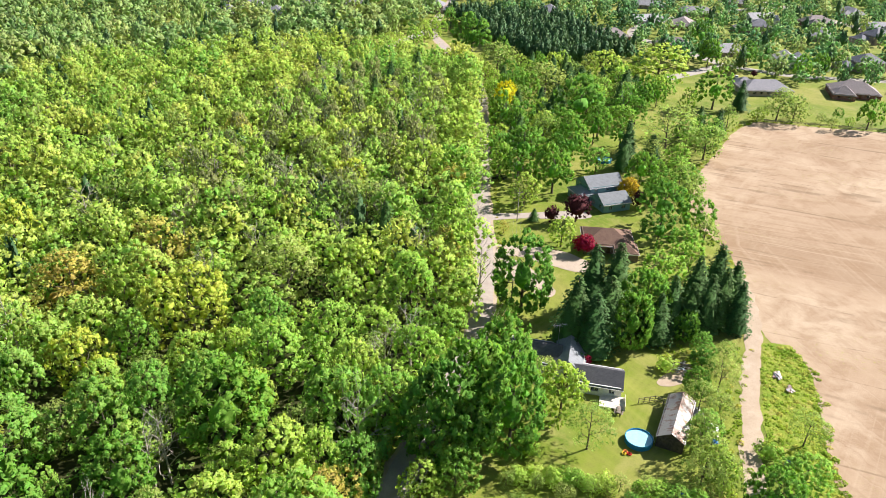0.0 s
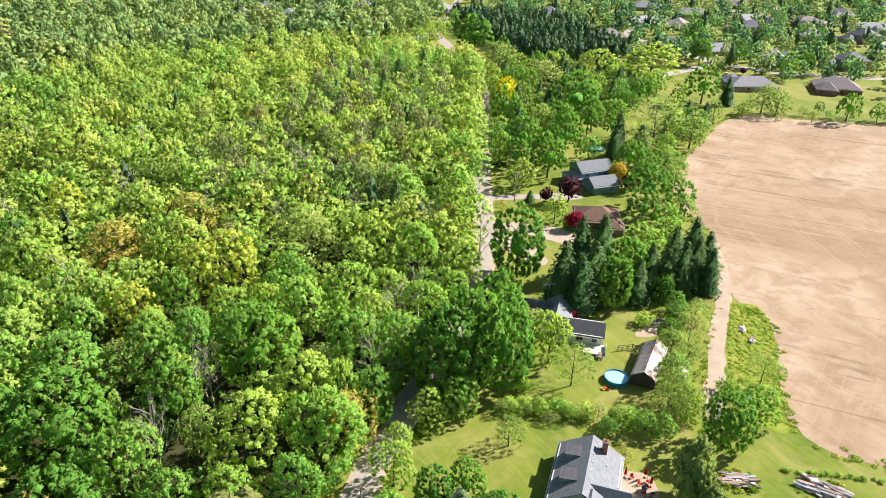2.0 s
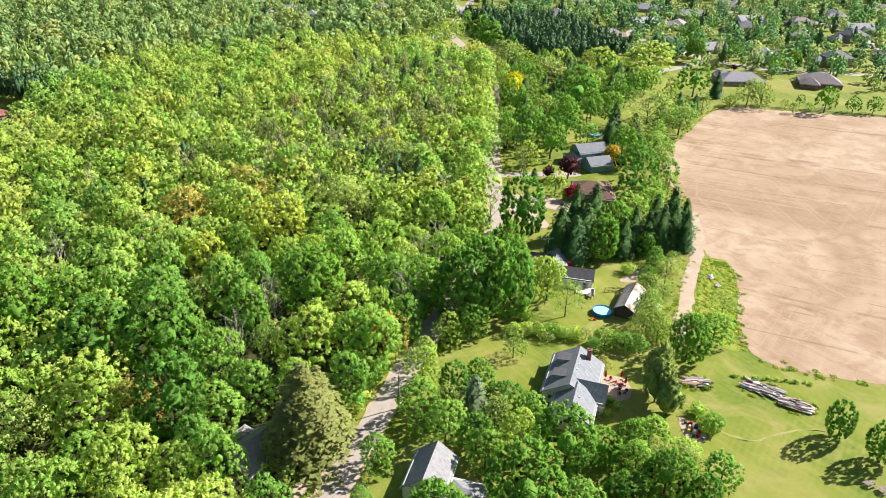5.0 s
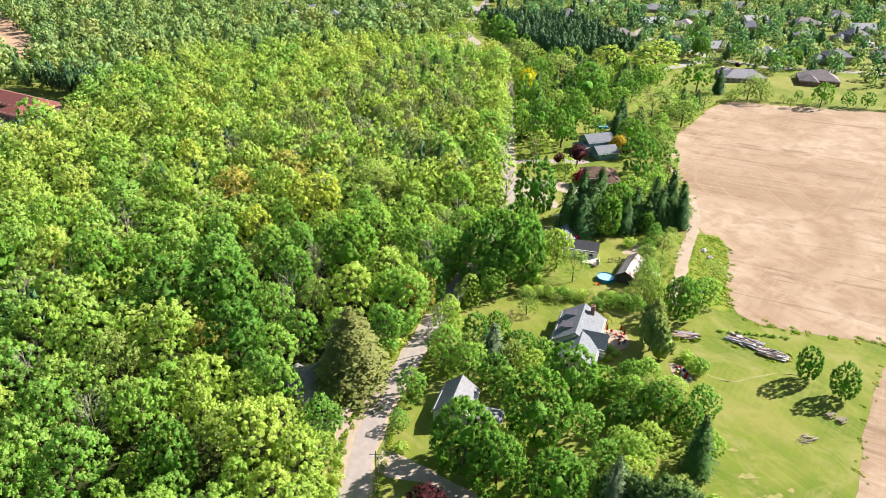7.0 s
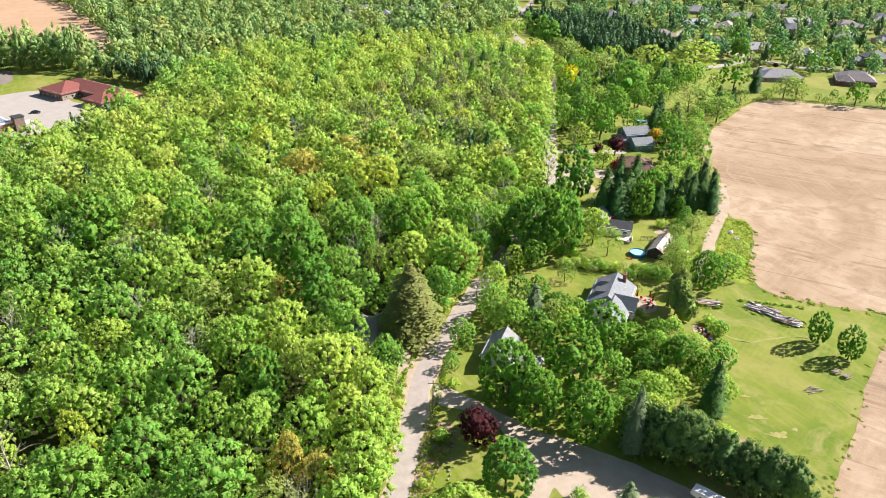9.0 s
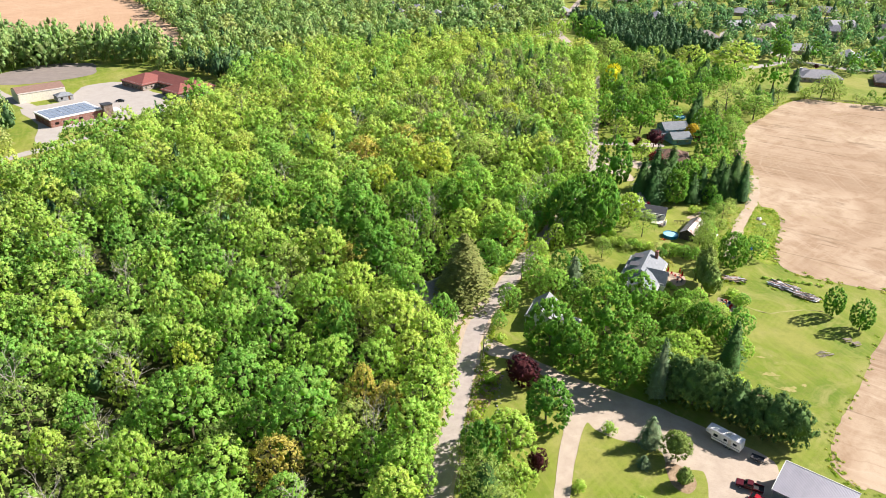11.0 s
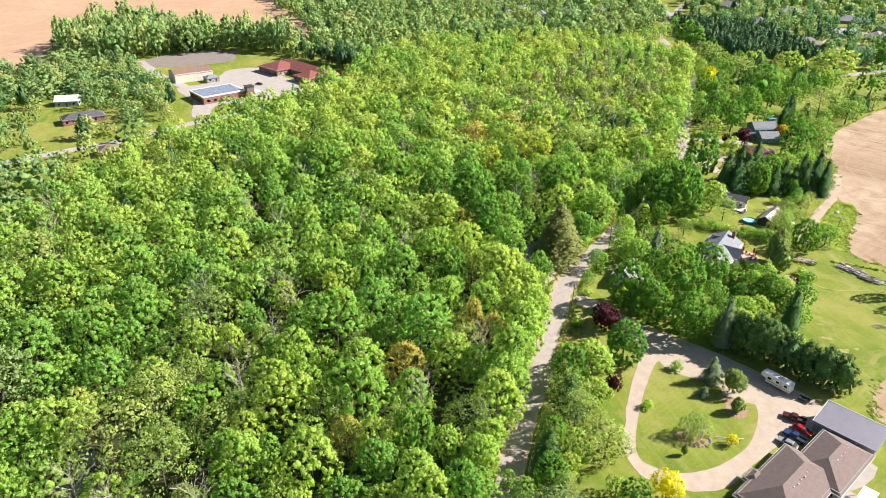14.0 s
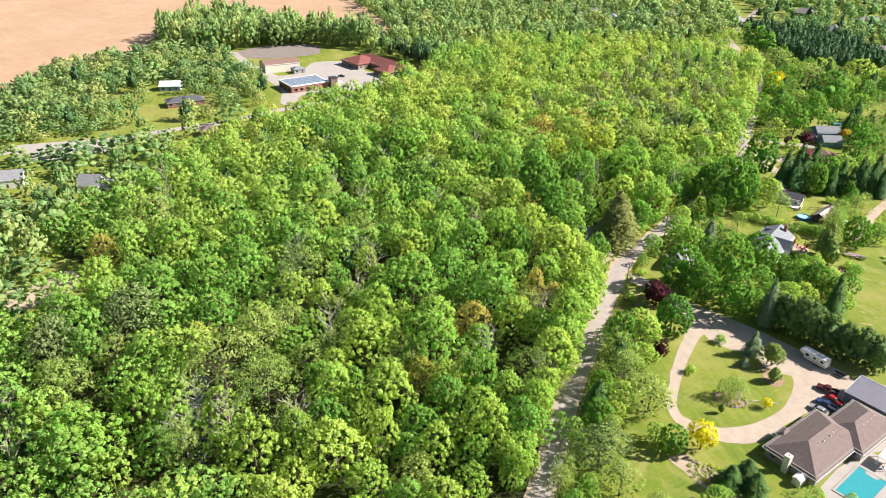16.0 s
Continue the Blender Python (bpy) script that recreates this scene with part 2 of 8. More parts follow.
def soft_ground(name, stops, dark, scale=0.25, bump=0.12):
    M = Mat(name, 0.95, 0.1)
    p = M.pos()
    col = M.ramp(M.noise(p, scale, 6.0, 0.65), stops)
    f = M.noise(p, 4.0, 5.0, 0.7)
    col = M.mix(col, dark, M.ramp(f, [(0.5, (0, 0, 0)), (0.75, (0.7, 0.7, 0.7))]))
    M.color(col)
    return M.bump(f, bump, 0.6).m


GRASS = grass_material()
FIELD = field_material("tilled_dry_soil", 1.12)
FIELD_PALE = field_material("pale_dry_soil", 1.28, (-700, 300, 0), 1.2, 0.6, 0.484)
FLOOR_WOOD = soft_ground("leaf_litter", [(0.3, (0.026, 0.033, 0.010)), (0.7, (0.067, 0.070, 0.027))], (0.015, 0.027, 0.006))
GRAVEL = soft_ground("pale_gravel", [(0.3, (0.379, 0.311, 0.239)), (0.7, (0.470, 0.398, 0.311))], (0.271, 0.217, 0.162), 0.3, 0.05)
DIRT = soft_ground("packed_dirt", [(0.3, (0.370, 0.290, 0.205)), (0.7, (0.470, 0.385, 0.290))], (0.270, 0.200, 0.135), 0.3, 0.06)
MULCH = soft_ground("garden_soil", [(0.3, (0.222, 0.149, 0.088)), (0.7, (0.399, 0.298, 0.197))], (0.111, 0.104, 0.031), 0.8, 0.1)
ROUGH = soft_ground("rough_grass", [(0.3, (0.150, 0.238, 0.025)), (0.55, (0.255, 0.307, 0.043)), (0.75, (0.419, 0.361, 0.125))], (0.089, 0.139, 0.018), 0.3, 0.3)
BARE = soft_ground("bare_sandy_lawn", [(0.35, (0.245, 0.265, 0.060)), (0.65, (0.385, 0.315, 0.150))], (0.2, 0.22, 0.05), 0.9, 0.06)
DRY_EARTH = soft_ground("dry_lawn_earth", [(0.3, (0.235, 0.262, 0.070)), (0.6, (0.350, 0.320, 0.140))], (0.17, 0.21, 0.04), 0.9, 0.06)
ASPHALT = soft_ground("worn_chip_seal", [(0.3, (0.323, 0.280, 0.247)), (0.7, (0.417, 0.364, 0.321))], (0.256, 0.219, 0.195), 0.5, 0.02)
COURT = soft_ground("brown_grey_court", [(0.3, (0.200, 0.172, 0.150)), (0.7, (0.262, 0.226, 0.198))], (0.160, 0.138, 0.122), 0.2, 0.02)
CONCRETE = soft_ground("bright_concrete", [(0.3, (0.340, 0.311, 0.274)), (0.7, (0.407, 0.377, 0.333))], (0.281, 0.252, 0.222), 0.2, 0.02)


def paint(name, c, rough=0.6, spec=0.4, metal=0.0, wear=0.12, scale=1.5):
    """Painted or coated surface with faint soiling."""
    M = Mat(name, rough, spec, metal)
    f = M.noise(M.pos(), scale, 6.0, 0.65)
    d = tuple(x * (1 - 2.2 * wear) for x in c)
    M.color(M.ramp(f, [(0.3, d), (0.55, c), (0.8, tuple(min(1, x * (1 + wear)) for x in c))]))
    return M.bump(f, 0.01, 0.2).m


def shingles(name, c, step=0.16):
    """Asphalt shingle courses running round the slopes by height."""
    M = Mat(name, 0.9, 0.2)
    sep = M.n("ShaderNodeSeparateXYZ")
    M.link(M.n("ShaderNodeNewGeometry").outputs["Position"], sep.inputs[0])
    saw = M.math("FRACT", M.math("DIVIDE", sep.outputs["Z"], step))
    f = M.noise(M.pos(), 1.2, 5.0, 0.7)
    tab = M.noise(M.pos((1, 1, 8)), 3.5, 1.0)
    col = M.ramp(f, [(0.3, tuple(x * 0.72 for x in c)), (0.55, c), (0.8, tuple(x * 1.2 for x in c))])
    col = M.mix(col, tuple(x * 0.6 for x in c), M.math("MULTIPLY", M.math("LESS_THAN", saw, 0.18), 0.5))
    col = M.mix(col, tuple(x * 1.25 for x in c), M.math("MULTIPLY", M.math("GREATER_THAN", tab, 0.55), 0.35))
    M.color(col)
    return M.bump(saw, 0.03, 0.7).m


def siding(name, c, step=0.2):
    M = Mat(name, 0.55, 0.3)
    sep = M.n("ShaderNodeSeparateXYZ")
    M.link(M.n("ShaderNodeNewGeometry").outputs["Position"], sep.inputs[0])
    saw = M.math("FRACT", M.math("DIVIDE", sep.outputs["Z"], step))
    f = M.noise(M.pos(), 0.8, 4.0)
    col = M.ramp(f, [(0.3, tuple(x * 0.86 for x in c)), (0.7, c)])
    col = M.mix(col, tuple(x * 0.55 for x in c), M.math("LESS_THAN", saw, 0.1))
    M.color(col)
    return M.bump(saw, 0.03, 0.8).m


def brick(name, c):
    M = Mat(name, 0.9, 0.15)
    bt = M.n("ShaderNodeTexBrick", Scale=4.5)
    bt.inputs["Color1"].default_value = (*c, 1)
    bt.inputs["Color2"].default_value = (c[0] * 0.75, c[1] * 0.72, c[2] * 0.7, 1)
    bt.inputs["Mortar"].default_value = (0.42, 0.38, 0.34, 1)
    bt.inputs["Mortar Size"].default_value = 0.015
    mp = M.n("ShaderNodeMapping")
    mp.inputs["Rotation"].default_value = (radians(90), 0, 0)
    M.link(M.n("ShaderNodeTexCoord").outputs["Object"], mp.inputs[0])
    M.link(mp.outputs[0], bt.inputs["Vector"])
    M.color(M.mix(bt.outputs[0], (0.185, 0.148, 0.126), M.math("MULTIPLY", M.noise(M.pos(), 0.7), 0.35)))
    return M.bump(bt.outputs["Fac"], 0.01, 0.3).m


def ribbed_metal(name, c, rust=0.0, pitch=0.35, turn=0.0, rough=0.42):
    """Corrugated sheet: ribs across the sheet, rust in streaks."""
    M = Mat(name, rough, 0.5, 0.35)
    w = M.n("ShaderNodeTexWave", Scale=0.5 / pitch)
    w.bands_direction = "X"
    M.link(M.pos((1, 1, 1), turn, True), w.inputs["Vector"])
    f = M.noise(M.pos((0.7, 0.25, 0.7), turn, True), 0.9, 6.0, 0.7)
    col = M.ramp(f, [(0.3, tuple(x * 0.8 for x in c)), (0.7, c)])
    if rust:
        col = M.mix(col, (0.192, 0.074, 0.037), M.ramp(f, [(0.62 - rust, (0, 0, 0)), (0.70 - rust, (0.85, 0.85, 0.85))]))
    M.color(M.mix(col, tuple(x * 0.6 for x in c), M.math("MULTIPLY", w.outputs["Fac"], 0.3)))
    return M.bump(w.outputs["Fac"], 0.03, 0.6).m


def glass_material():
    M = Mat("window_glass", 0.03, 0.5)
    M.color((0.75, 0.82, 0.84))
    M.b.inputs["Transmission Weight"].default_value = 0.9
    return M.m


def water_material(name, c, rough=0.04, ripple=1.6):
    M = Mat(name, rough, 0.5)
    f = M.noise(M.pos(), ripple, 4.0)
    M.color(M.ramp(f, [(0.3, tuple(x * 0.85 for x in c)), (0.7, c)]))
    return M.bump(f, 0.03, 0.35).m


GLASS = glass_material()
WHITE = paint("white_paint", (0.78, 0.77, 0.74), 0.5)
OFFWHITE = paint("cream_paint", (0.68, 0.63, 0.53), 0.6)
DARKGREY = paint("dark_grey_paint", (0.052, 0.052, 0.056), 0.5)
BLACK = paint("black_rubber", (0.015, 0.015, 0.016), 0.75)
CHROME = paint("bare_metal", (0.6, 0.6, 0.6), 0.3, 0.5, 0.9)
WOOD_GREY = paint("weathered_wood", (0.266, 0.222, 0.178), 0.85, 0.2, 0.0, 0.22, 3.0)
WOOD_BROWN = paint("brown_wood", (0.148, 0.081, 0.044), 0.8, 0.2, 0.0, 0.2, 3.0)
SHINGLE_GREY = shingles("shingles_blue_grey", (0.230, 0.248, 0.261))
SHINGLE_LIGHT = shingles("shingles_light_grey", (0.266, 0.270, 0.274))
SHINGLE_DARK = shingles("shingles_charcoal", (0.100, 0.101, 0.111))
SHINGLE_BROWN = shingles("shingles_taupe", (0.192, 0.150, 0.133))
SHINGLE_RUST = shingles("shingles_red_brown", (0.200, 0.126, 0.092))
SHINGLE_RED = shingles("shingles_brick_red", (0.244, 0.089, 0.074))


# ---------------------------------------------------------------- mesh helpers
def mesh_from(name, verts, faces, mats, mat_index=None, tone=None, normals=None):
    me = bpy.data.meshes.new(name)
    verts = np.asarray(verts, np.float32)
    faces = np.asarray(faces, np.int32)
    k = faces.shape[1]
    me.vertices.add(len(verts))
    me.vertices.foreach_set("co", verts.ravel())
    me.loops.add(faces.size)
    me.loops.foreach_set("vertex_index", faces.ravel())
    me.polygons.add(len(faces))
    me.polygons.foreach_set("loop_start", np.arange(len(faces), dtype=np.int32) * k)
    for m in mats:
        me.materials.append(m)
    if mat_index is not None:
        me.polygons.foreach_set("material_index", np.asarray(mat_index, np.int32))
    if tone is not None:
        at = me.attributes.new("tone", "FLOAT", "POINT")
        at.data.foreach_set("value", np.asarray(tone, np.float32))
    me.update()
    me.validate()
    if normals is not None:
        me.polygons.foreach_set("use_smooth", np.ones(len(faces), bool))
        me.normals_split_custom_set_from_vertices(np.asarray(normals, np.float32))
    return me


def part(name, bm, material, parent=None, label=""):
    """Links a bmesh as one mesh object under a thing or a part."""
    me = bpy.data.meshes.new(name)
    bm.normal_update()
    bm.to_mesh(me)
    bm.free()
    me.materials.append(material)
    ob = new(name, me)
    if parent is not None:
        ob.parent = parent
    if label:
        tagged(ob, label)
    return ob


def root(name, x, y, z=0.0, turn=0.0, label="", category="", group=""):
    ob = new(name)
    ob.empty_display_size = 0.3
    ob.matrix_basis = pose(x, y, z, 0, 0, turn)
    return tagged(ob, label, category, group)


def box(bm, lo, hi, m=None):
    g = bmesh.ops.create_cube(bm, size=1.0)["verts"]
    c = [(a + b) / 2 for a, b in zip(lo, hi)]
    s = [b - a for a, b in zip(lo, hi)]
    for v in g:
        v.co = Vector((v.co.x * s[0] + c[0], v.co.y * s[1] + c[1], v.co.z * s[2] + c[2]))
        if m is not None:
            v.co = m @ v.co
    return g


def boxes(*items):
    bm = bmesh.new()
    for lo, hi in items:
        box(bm, lo, hi)
    return bm


def soften(bm, width=0.02, seg=1):
    bmesh.ops.bevel(bm, geom=bm.edges[:], offset=width, segments=seg, affect="EDGES", clamp_overlap=True)
    return bm


def tube(bm, p0, p1, r0, r1, sides=8, cap=True):
    p0, p1 = Vector(p0), Vector(p1)
    q = (p1 - p0).to_track_quat("Z", "Y").to_matrix()
    ring = []
    for p, r in ((p0, r0), (p1, r1)):
        ring.append([bm.verts.new(p + q @ Vector((r * math.cos(a), r * math.sin(a), 0))) for a in (2 * math.pi * i / sides for i in range(sides))])
    for i in range(sides):
        j = (i + 1) % sides
        bm.faces.new((ring[0][i], ring[0][j], ring[1][j], ring[1][i]))
    if cap:
        bm.faces.new(ring[1])
        bm.faces.new(list(reversed(ring[0])))


def spline(points, closed=True, per=6):
    """Smooth line through control points of the plan."""
    P = [np.array(p, float) for p in points]
    n = len(P)
    out = []
    for i in range(n if closed else n - 1):
        a, b, c, d = (P[(i + k) % n] if closed else P[min(max(i + k, 0), n - 1)] for k in (-1, 0, 1, 2))
        for s in range(per):
            t = s / per
            out.append(0.5 * (2 * b + (c - a) * t + (2 * a - 5 * b + 4 * c - d) * t * t + (3 * b - a - 3 * c + d) * t ** 3))
    if not closed:
        out.append(P[-1])
    return np.array(out)


def sheet(name, points, z, material, wobble=0.0, per=6, label=""):
    """A flat area of the ground with a soft uneven rim, a little proud of what lies below, its rim turned down."""
    pts = spline(points, True, per)
    bm = bmesh.new()
    vs = []
    for x, y in pts:
        w = noise.noise_vector(Vector((x * 0.35, y * 0.35, z * 50))) * wobble
        vs.append(bm.verts.new((x + w.x, y + w.y, z)))
    f = bm.faces.new(vs)
    bm.normal_update()
    if f.normal.z < 0:
        f.normal_flip()
    bmesh.ops.triangulate(bm, faces=[f])
    ob = part(name, bm, material)
    return tagged(ob, label, kind="structure")


def ribbon(name, points, width, z, material, label="", wobble=0.0):
    pts = spline(points, False, 8)
    tan = np.gradient(pts, axis=0)
    tan /= np.linalg.norm(tan, axis=1)[:, None]
    nrm = np.stack([-tan[:, 1], tan[:, 0]], 1)
    bm = bmesh.new()
    rows = []
    for (x, y), (nx, ny) in zip(pts, nrm):
        a = wobble * noise.noise(Vector((x * 0.3, y * 0.3, 1.0)))
        b = wobble * noise.noise(Vector((x * 0.3, y * 0.3, 9.0)))
        h = width / 2
        rows.append([bm.verts.new((x + nx * (h + a), y + ny * (h + a), z - 0.03)), bm.verts.new((x, y, z + 0.03)), bm.verts.new((x - nx * (h + b), y - ny * (h + b), z - 0.03))])
    for r, s in zip(rows, rows[1:]):
        for i in (0, 1):
            f = bm.faces.new((r[i], r[i + 1], s[i + 1], s[i]))
            f.smooth = True
    bmesh.ops.recalc_face_normals(bm, faces=bm.faces[:])
    bm.normal_update()
    if sum(f.normal.z for f in bm.faces) < 0:
        bmesh.ops.reverse_faces(bm, faces=bm.faces[:])
    return tagged(part(name, bm, material), label, kind="structure")


def inside(poly, x, y):
    """Which of the points lie in the polygon."""
    poly = np.asarray(poly, float)
    x, y = np.asarray(x), np.asarray(y)
    res = np.zeros(x.shape, bool)
    j = len(poly) - 1
    for i in range(len(poly)):
        xi, yi, xj, yj = *poly[i], *poly[j]
        cross = ((yi > y) != (yj > y)) & (x < (xj - xi) * (y - yi) / (yj - yi + 1e-12) + xi)
        res ^= cross
        j = i
    return res


# ---------------------------------------------------------------- ground
bm = bmesh.new()
bmesh.ops.create_grid(bm, x_segments=24, y_segments=24, size=4000)
tagged(part("ground", bm, GRASS), "green mown grass and meadow over flat land", kind="structure")

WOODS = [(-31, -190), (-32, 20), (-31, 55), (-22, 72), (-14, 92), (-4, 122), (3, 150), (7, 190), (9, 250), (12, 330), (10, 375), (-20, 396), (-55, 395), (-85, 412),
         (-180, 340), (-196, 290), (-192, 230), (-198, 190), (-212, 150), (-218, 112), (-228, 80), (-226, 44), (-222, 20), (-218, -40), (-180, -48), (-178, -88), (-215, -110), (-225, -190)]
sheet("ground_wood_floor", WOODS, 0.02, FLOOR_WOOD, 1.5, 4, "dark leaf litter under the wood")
FIELD_EAST = [(83.5, 180), (81, 196), (81.5, 212), (88, 228), (96, 246), (109, 267), (124, 291), (136, 304), (147, 307.5), (193, 298), (420, 262), (600, 90), (500, -90), (120, -42), (72, -17),
              (63.5, -15), (60.3, -11), (60.2, -6), (66, 7), (75, 21), (88.5, 44.8), (103, 65), (110, 71), (106, 74.2), (92, 77), (79, 80.5), (73.2, 86), (72, 94), (75, 104), (79, 116), (82, 128), (78, 137), (77.4, 143), (80, 158)]
sheet("ground_field_east", FIELD_EAST, 0.04, FIELD, 0.6, 6, "dry pale brown tilled field with faint tractor lines")
FIELD_WEST = [(-284, 386), (-384, 505), (-440, 560), (-800, 760), (-1100, 300), (-700, -40), (-430, 40), (-392, 79), (-397, 109), (-427, 140), (-414, 184), (-402, 216), (-442, 260), (-452, 330), (-400, 372), (-334, 392), (-298, 362)]
sheet("ground_field_west", FIELD_WEST, 0.04, FIELD_PALE, 1.0, 6, "dry pale brown tilled field beyond the trees")

ROAD = [(-23.6, -230), (-23.6, -86), (-24.4, -72), (-25.6, -51), (-25.2, -20), (-25, 1), (-25, 20), (-24.5, 31), (-22.5, 43), (-18.2, 57.5), (-13, 75), (-8.4, 88), (-4.5, 100), (3, 122), (9, 140), (11.5, 157), (12.8, 181), (13.6, 216), (15.6, 252), (18, 308), (18.8, 340), (14, 390), (2, 440), (-6, 490), (0, 560), (20, 700)]
ribbon("road_shoulder", ROAD, 6.6, 0.05, DIRT, "sandy gravel shoulder along the road", 1.2)
ribbon("road", ROAD, 4.9, 0.09, ASPHALT, "narrow worn pale grey country road", 0.25)
sheet("road_west_apron", [(-325, 30), (-304, 50), (-287, 64), (-282, 66), (-279, 52), (-279, 40), (-287, 25), (-306, 20)], 0.064, CONCRETE, 0.5, 4, "wide pale paved junction by the western gardens")
ribbon("road_west", [(-420, -120), (-322, 20), (-300, 44), (-273, 83), (-256, 106), (-244, 134), (-222, 175), (-175, 300), (-120, 360), (-50, 400), (-40, 422), (-31, 442), (-8, 490)], 6.2, 0.07, CONCRETE, "wide pale road past the school", 0.4)
ribbon("road_suburb", [(120, 380), (142, 397), (164, 412), (190, 396), (210, 392), (245, 387), (330, 372), (420, 350)], 7.0, 0.07, CONCRETE, "pale suburban street", 0.3)
ribbon("road_suburb", [(164, 412), (150, 450), (130, 500), (170, 560), (260, 620), (340, 640)], 7.0, 0.074, CONCRETE, "pale suburban street", 0.3)
ribbon("road_suburb", [(330, 372), (300, 450), (310, 520), (300, 600), (280, 680)], 7.0, 0.078, CONCRETE, "pale suburban street", 0.3)
ribbon("track", [(82, 172), (79, 154), (75, 141), (70, 129), (66, 119), (62.8, 110), (59.5, 102), (57.5, 96), (56.4, 90)], 3.9, 0.07, DIRT, "sandy farm track beside the field", 0.8)
sheet("ground_rough_strip", [(76, 136.5), (82, 134), (81.5, 124), (77.5, 112), (73, 97), (71, 88), (66, 90), (63, 102), (66, 112), (71.5, 126)], 0.045, ROUGH, 2.2, 7, "rough weedy grass strip at the field edge")
# loop drive and yard of the large house
DRIVE = [(-20.5, 27), (-13, 23.5), (-5, 18.5), (2, 14), (12, 10), (21, 6.5), (31, 1), (38, -3), (47, -9.5), (46.5, -17), (45, -22), (36, -28.5), (30, -36.5), (24, -45.5), (18.6, -50.2), (12, -51), (3.5, -49.4), (-0.3, -43.5), (-1.1, -37), (-1.1, -24), (0, -12), (1, -3), (-1, 6), (-9, 17), (-20, 20)]
sheet("driveway", DRIVE, 0.05, GRAVEL, 0.5, 5, "pale gravel loop driveway")
sheet("ground_island_lawn", [(5.8, -4), (3.2, -17), (1.8, -33), (2.6, -43.2), (7.2, -46.1), (13.4, -45.8), (21.1, -40.8), (27.6, -32.5), (30.6, -23.6), (31.3, -16.3), (29.6, -15), (25.2, -15.7), (23.2, -14), (22.4, -10.5), (19, -8.8), (13.1, -8.2), (8, -5.6)], 0.08, GRASS, 0.15, 5, "mown lawn island inside the loop drive")
sheet("driveway", [(29.5, 182), (22, 183), (13, 183), (13, 178), (22, 176.5), (30, 172), (38, 168), (42, 172), (38, 178)], 0.05, GRAVEL, 0.5, 4, "pale gravel drive to the brown house")
sheet("driveway", [(12, 166), (20, 163), (26, 155), (30, 158), (26, 168), (20, 175), (13, 176)], 0.054, GRAVEL, 0.5, 4, "pale gravel drive under the maple")
sheet("driveway", [(14, 203.5), (26, 205.5), (44, 208), (48, 205), (44, 202), (26, 201.5), (14, 199.5)], 0.05, ASPHALT, 0.3, 4, "grey driveway to the blue house")
sheet("driveway", [(16, 262), (26, 260), (26, 256), (16, 257)], 0.05, GRAVEL, 0.3, 4, "short gravel drive off the road")
sheet("ground_school_lot", [(-290, 198), (-264, 176), (-247, 150), (-239, 154), (-246, 172), (-230, 188), (-213, 210), (-214, 234), (-238, 244), (-266, 262), (-284, 250), (-281, 232), (-278, 214)], 0.05, CONCRETE, 0.4, 3, "bright concrete yard of the school")
ribbon("driveway", [(-282, 200), (-304, 212), (-326, 226), (-344, 242), (-356, 252)], 6.5, 0.06, CONCRETE, "pale drive behind the hall", 0.4)
sheet("ground_school_lot", [(-353, 244), (-353, 262), (-345, 286), (-330, 299), (-312, 301), (-302, 288), (-296, 275), (-305, 260), (-326, 242)], 0.055, COURT, 0.4, 3, "grey paved court beside the trees")
sheet("driveway", [(-28, 22), (-30.5, 27), (-32, 36), (-30, 42), (-26, 44), (-24, 38), (-25, 24)], 0.052, DIRT, 0.5, 4, "sandy parking place beside the road")
sheet("ground_bare_clearing", [(-208, -74), (-205, -60), (-200, -51), (-191, -56), (-189, -66), (-196, -79)], 0.05, DIRT, 0.6, 4, "bare dirt clearing in the wood")
sheet("water_creek", [(-113, -100), (-104, -112), (-101, -119), (-106, -130), (-112, -150), (-104, -152), (-98, -132), (-92, -118), (-97, -110), (-106, -96), (-120, -80), (-124, -86)], 0.06, water_material("creek_water", (0.022, 0.030, 0.026)), 0.8, 5, "dark slow creek water in the wood")
sheet("ground_bed", [(45.6, 17.6), (48, 17), (54, 12.6), (58.2, 10.4), (56.4, 7.2), (51.4, 8.8), (47.4, 11.8), (44.8, 15)], 0.06, MULCH, 0.4, 4, "bare garden bed beside the hedge")
pr = random.Random(31)
for cx, cy, rx, ry in ((54.1, 24, 3.0, 1.1), (57.4, 18.0, 2.6, 1.3), (53.3, 31.4, 1.5, 0.7), (61.8, 20.4, 1.3, 0.7)):
    sheet("ground_bare_patch", [(cx + rx * pr.uniform(0.45, 1.15) * math.cos(a), cy + ry * pr.uniform(0.45, 1.15) * math.sin(a)) for a in [0.285 * i for i in range(22)]], 0.05, BARE, 0.5, 3, "bare sandy patch in the lawn")
ribbon("track", [(55.5, 58), (60, 55), (66, 57), (73, 59), (79, 58.5)], 0.55, 0.04, DRY_EARTH, "worn sandy ditch line across the lawn", 0.8)
sheet("ground_bed", [(-21.5, 12), (-15, 12), (-17, 2), (-19, -8), (-20.6, -18), (-22.4, -20), (-22.6, -6)], 0.06, MULCH, 0.7, 4, "planted bed between road and lawn")
sheet("ground_bed", [(2.5, -61), (7, -59.5), (13, -62.5), (17, -66), (18, -70), (12, -69.5), (7, -66), (3, -63.5)], 0.06, DIRT, 0.5, 4, "planted bed with stones round the lawn")
sheet("ground_bed", [(11, -31), (15, -30.4), (19.2, -32), (18.8, -35), (15.5, -36.2), (11, -34.6)], 0.1, MULCH, 0.2, 4, "round mulched bed under birches")
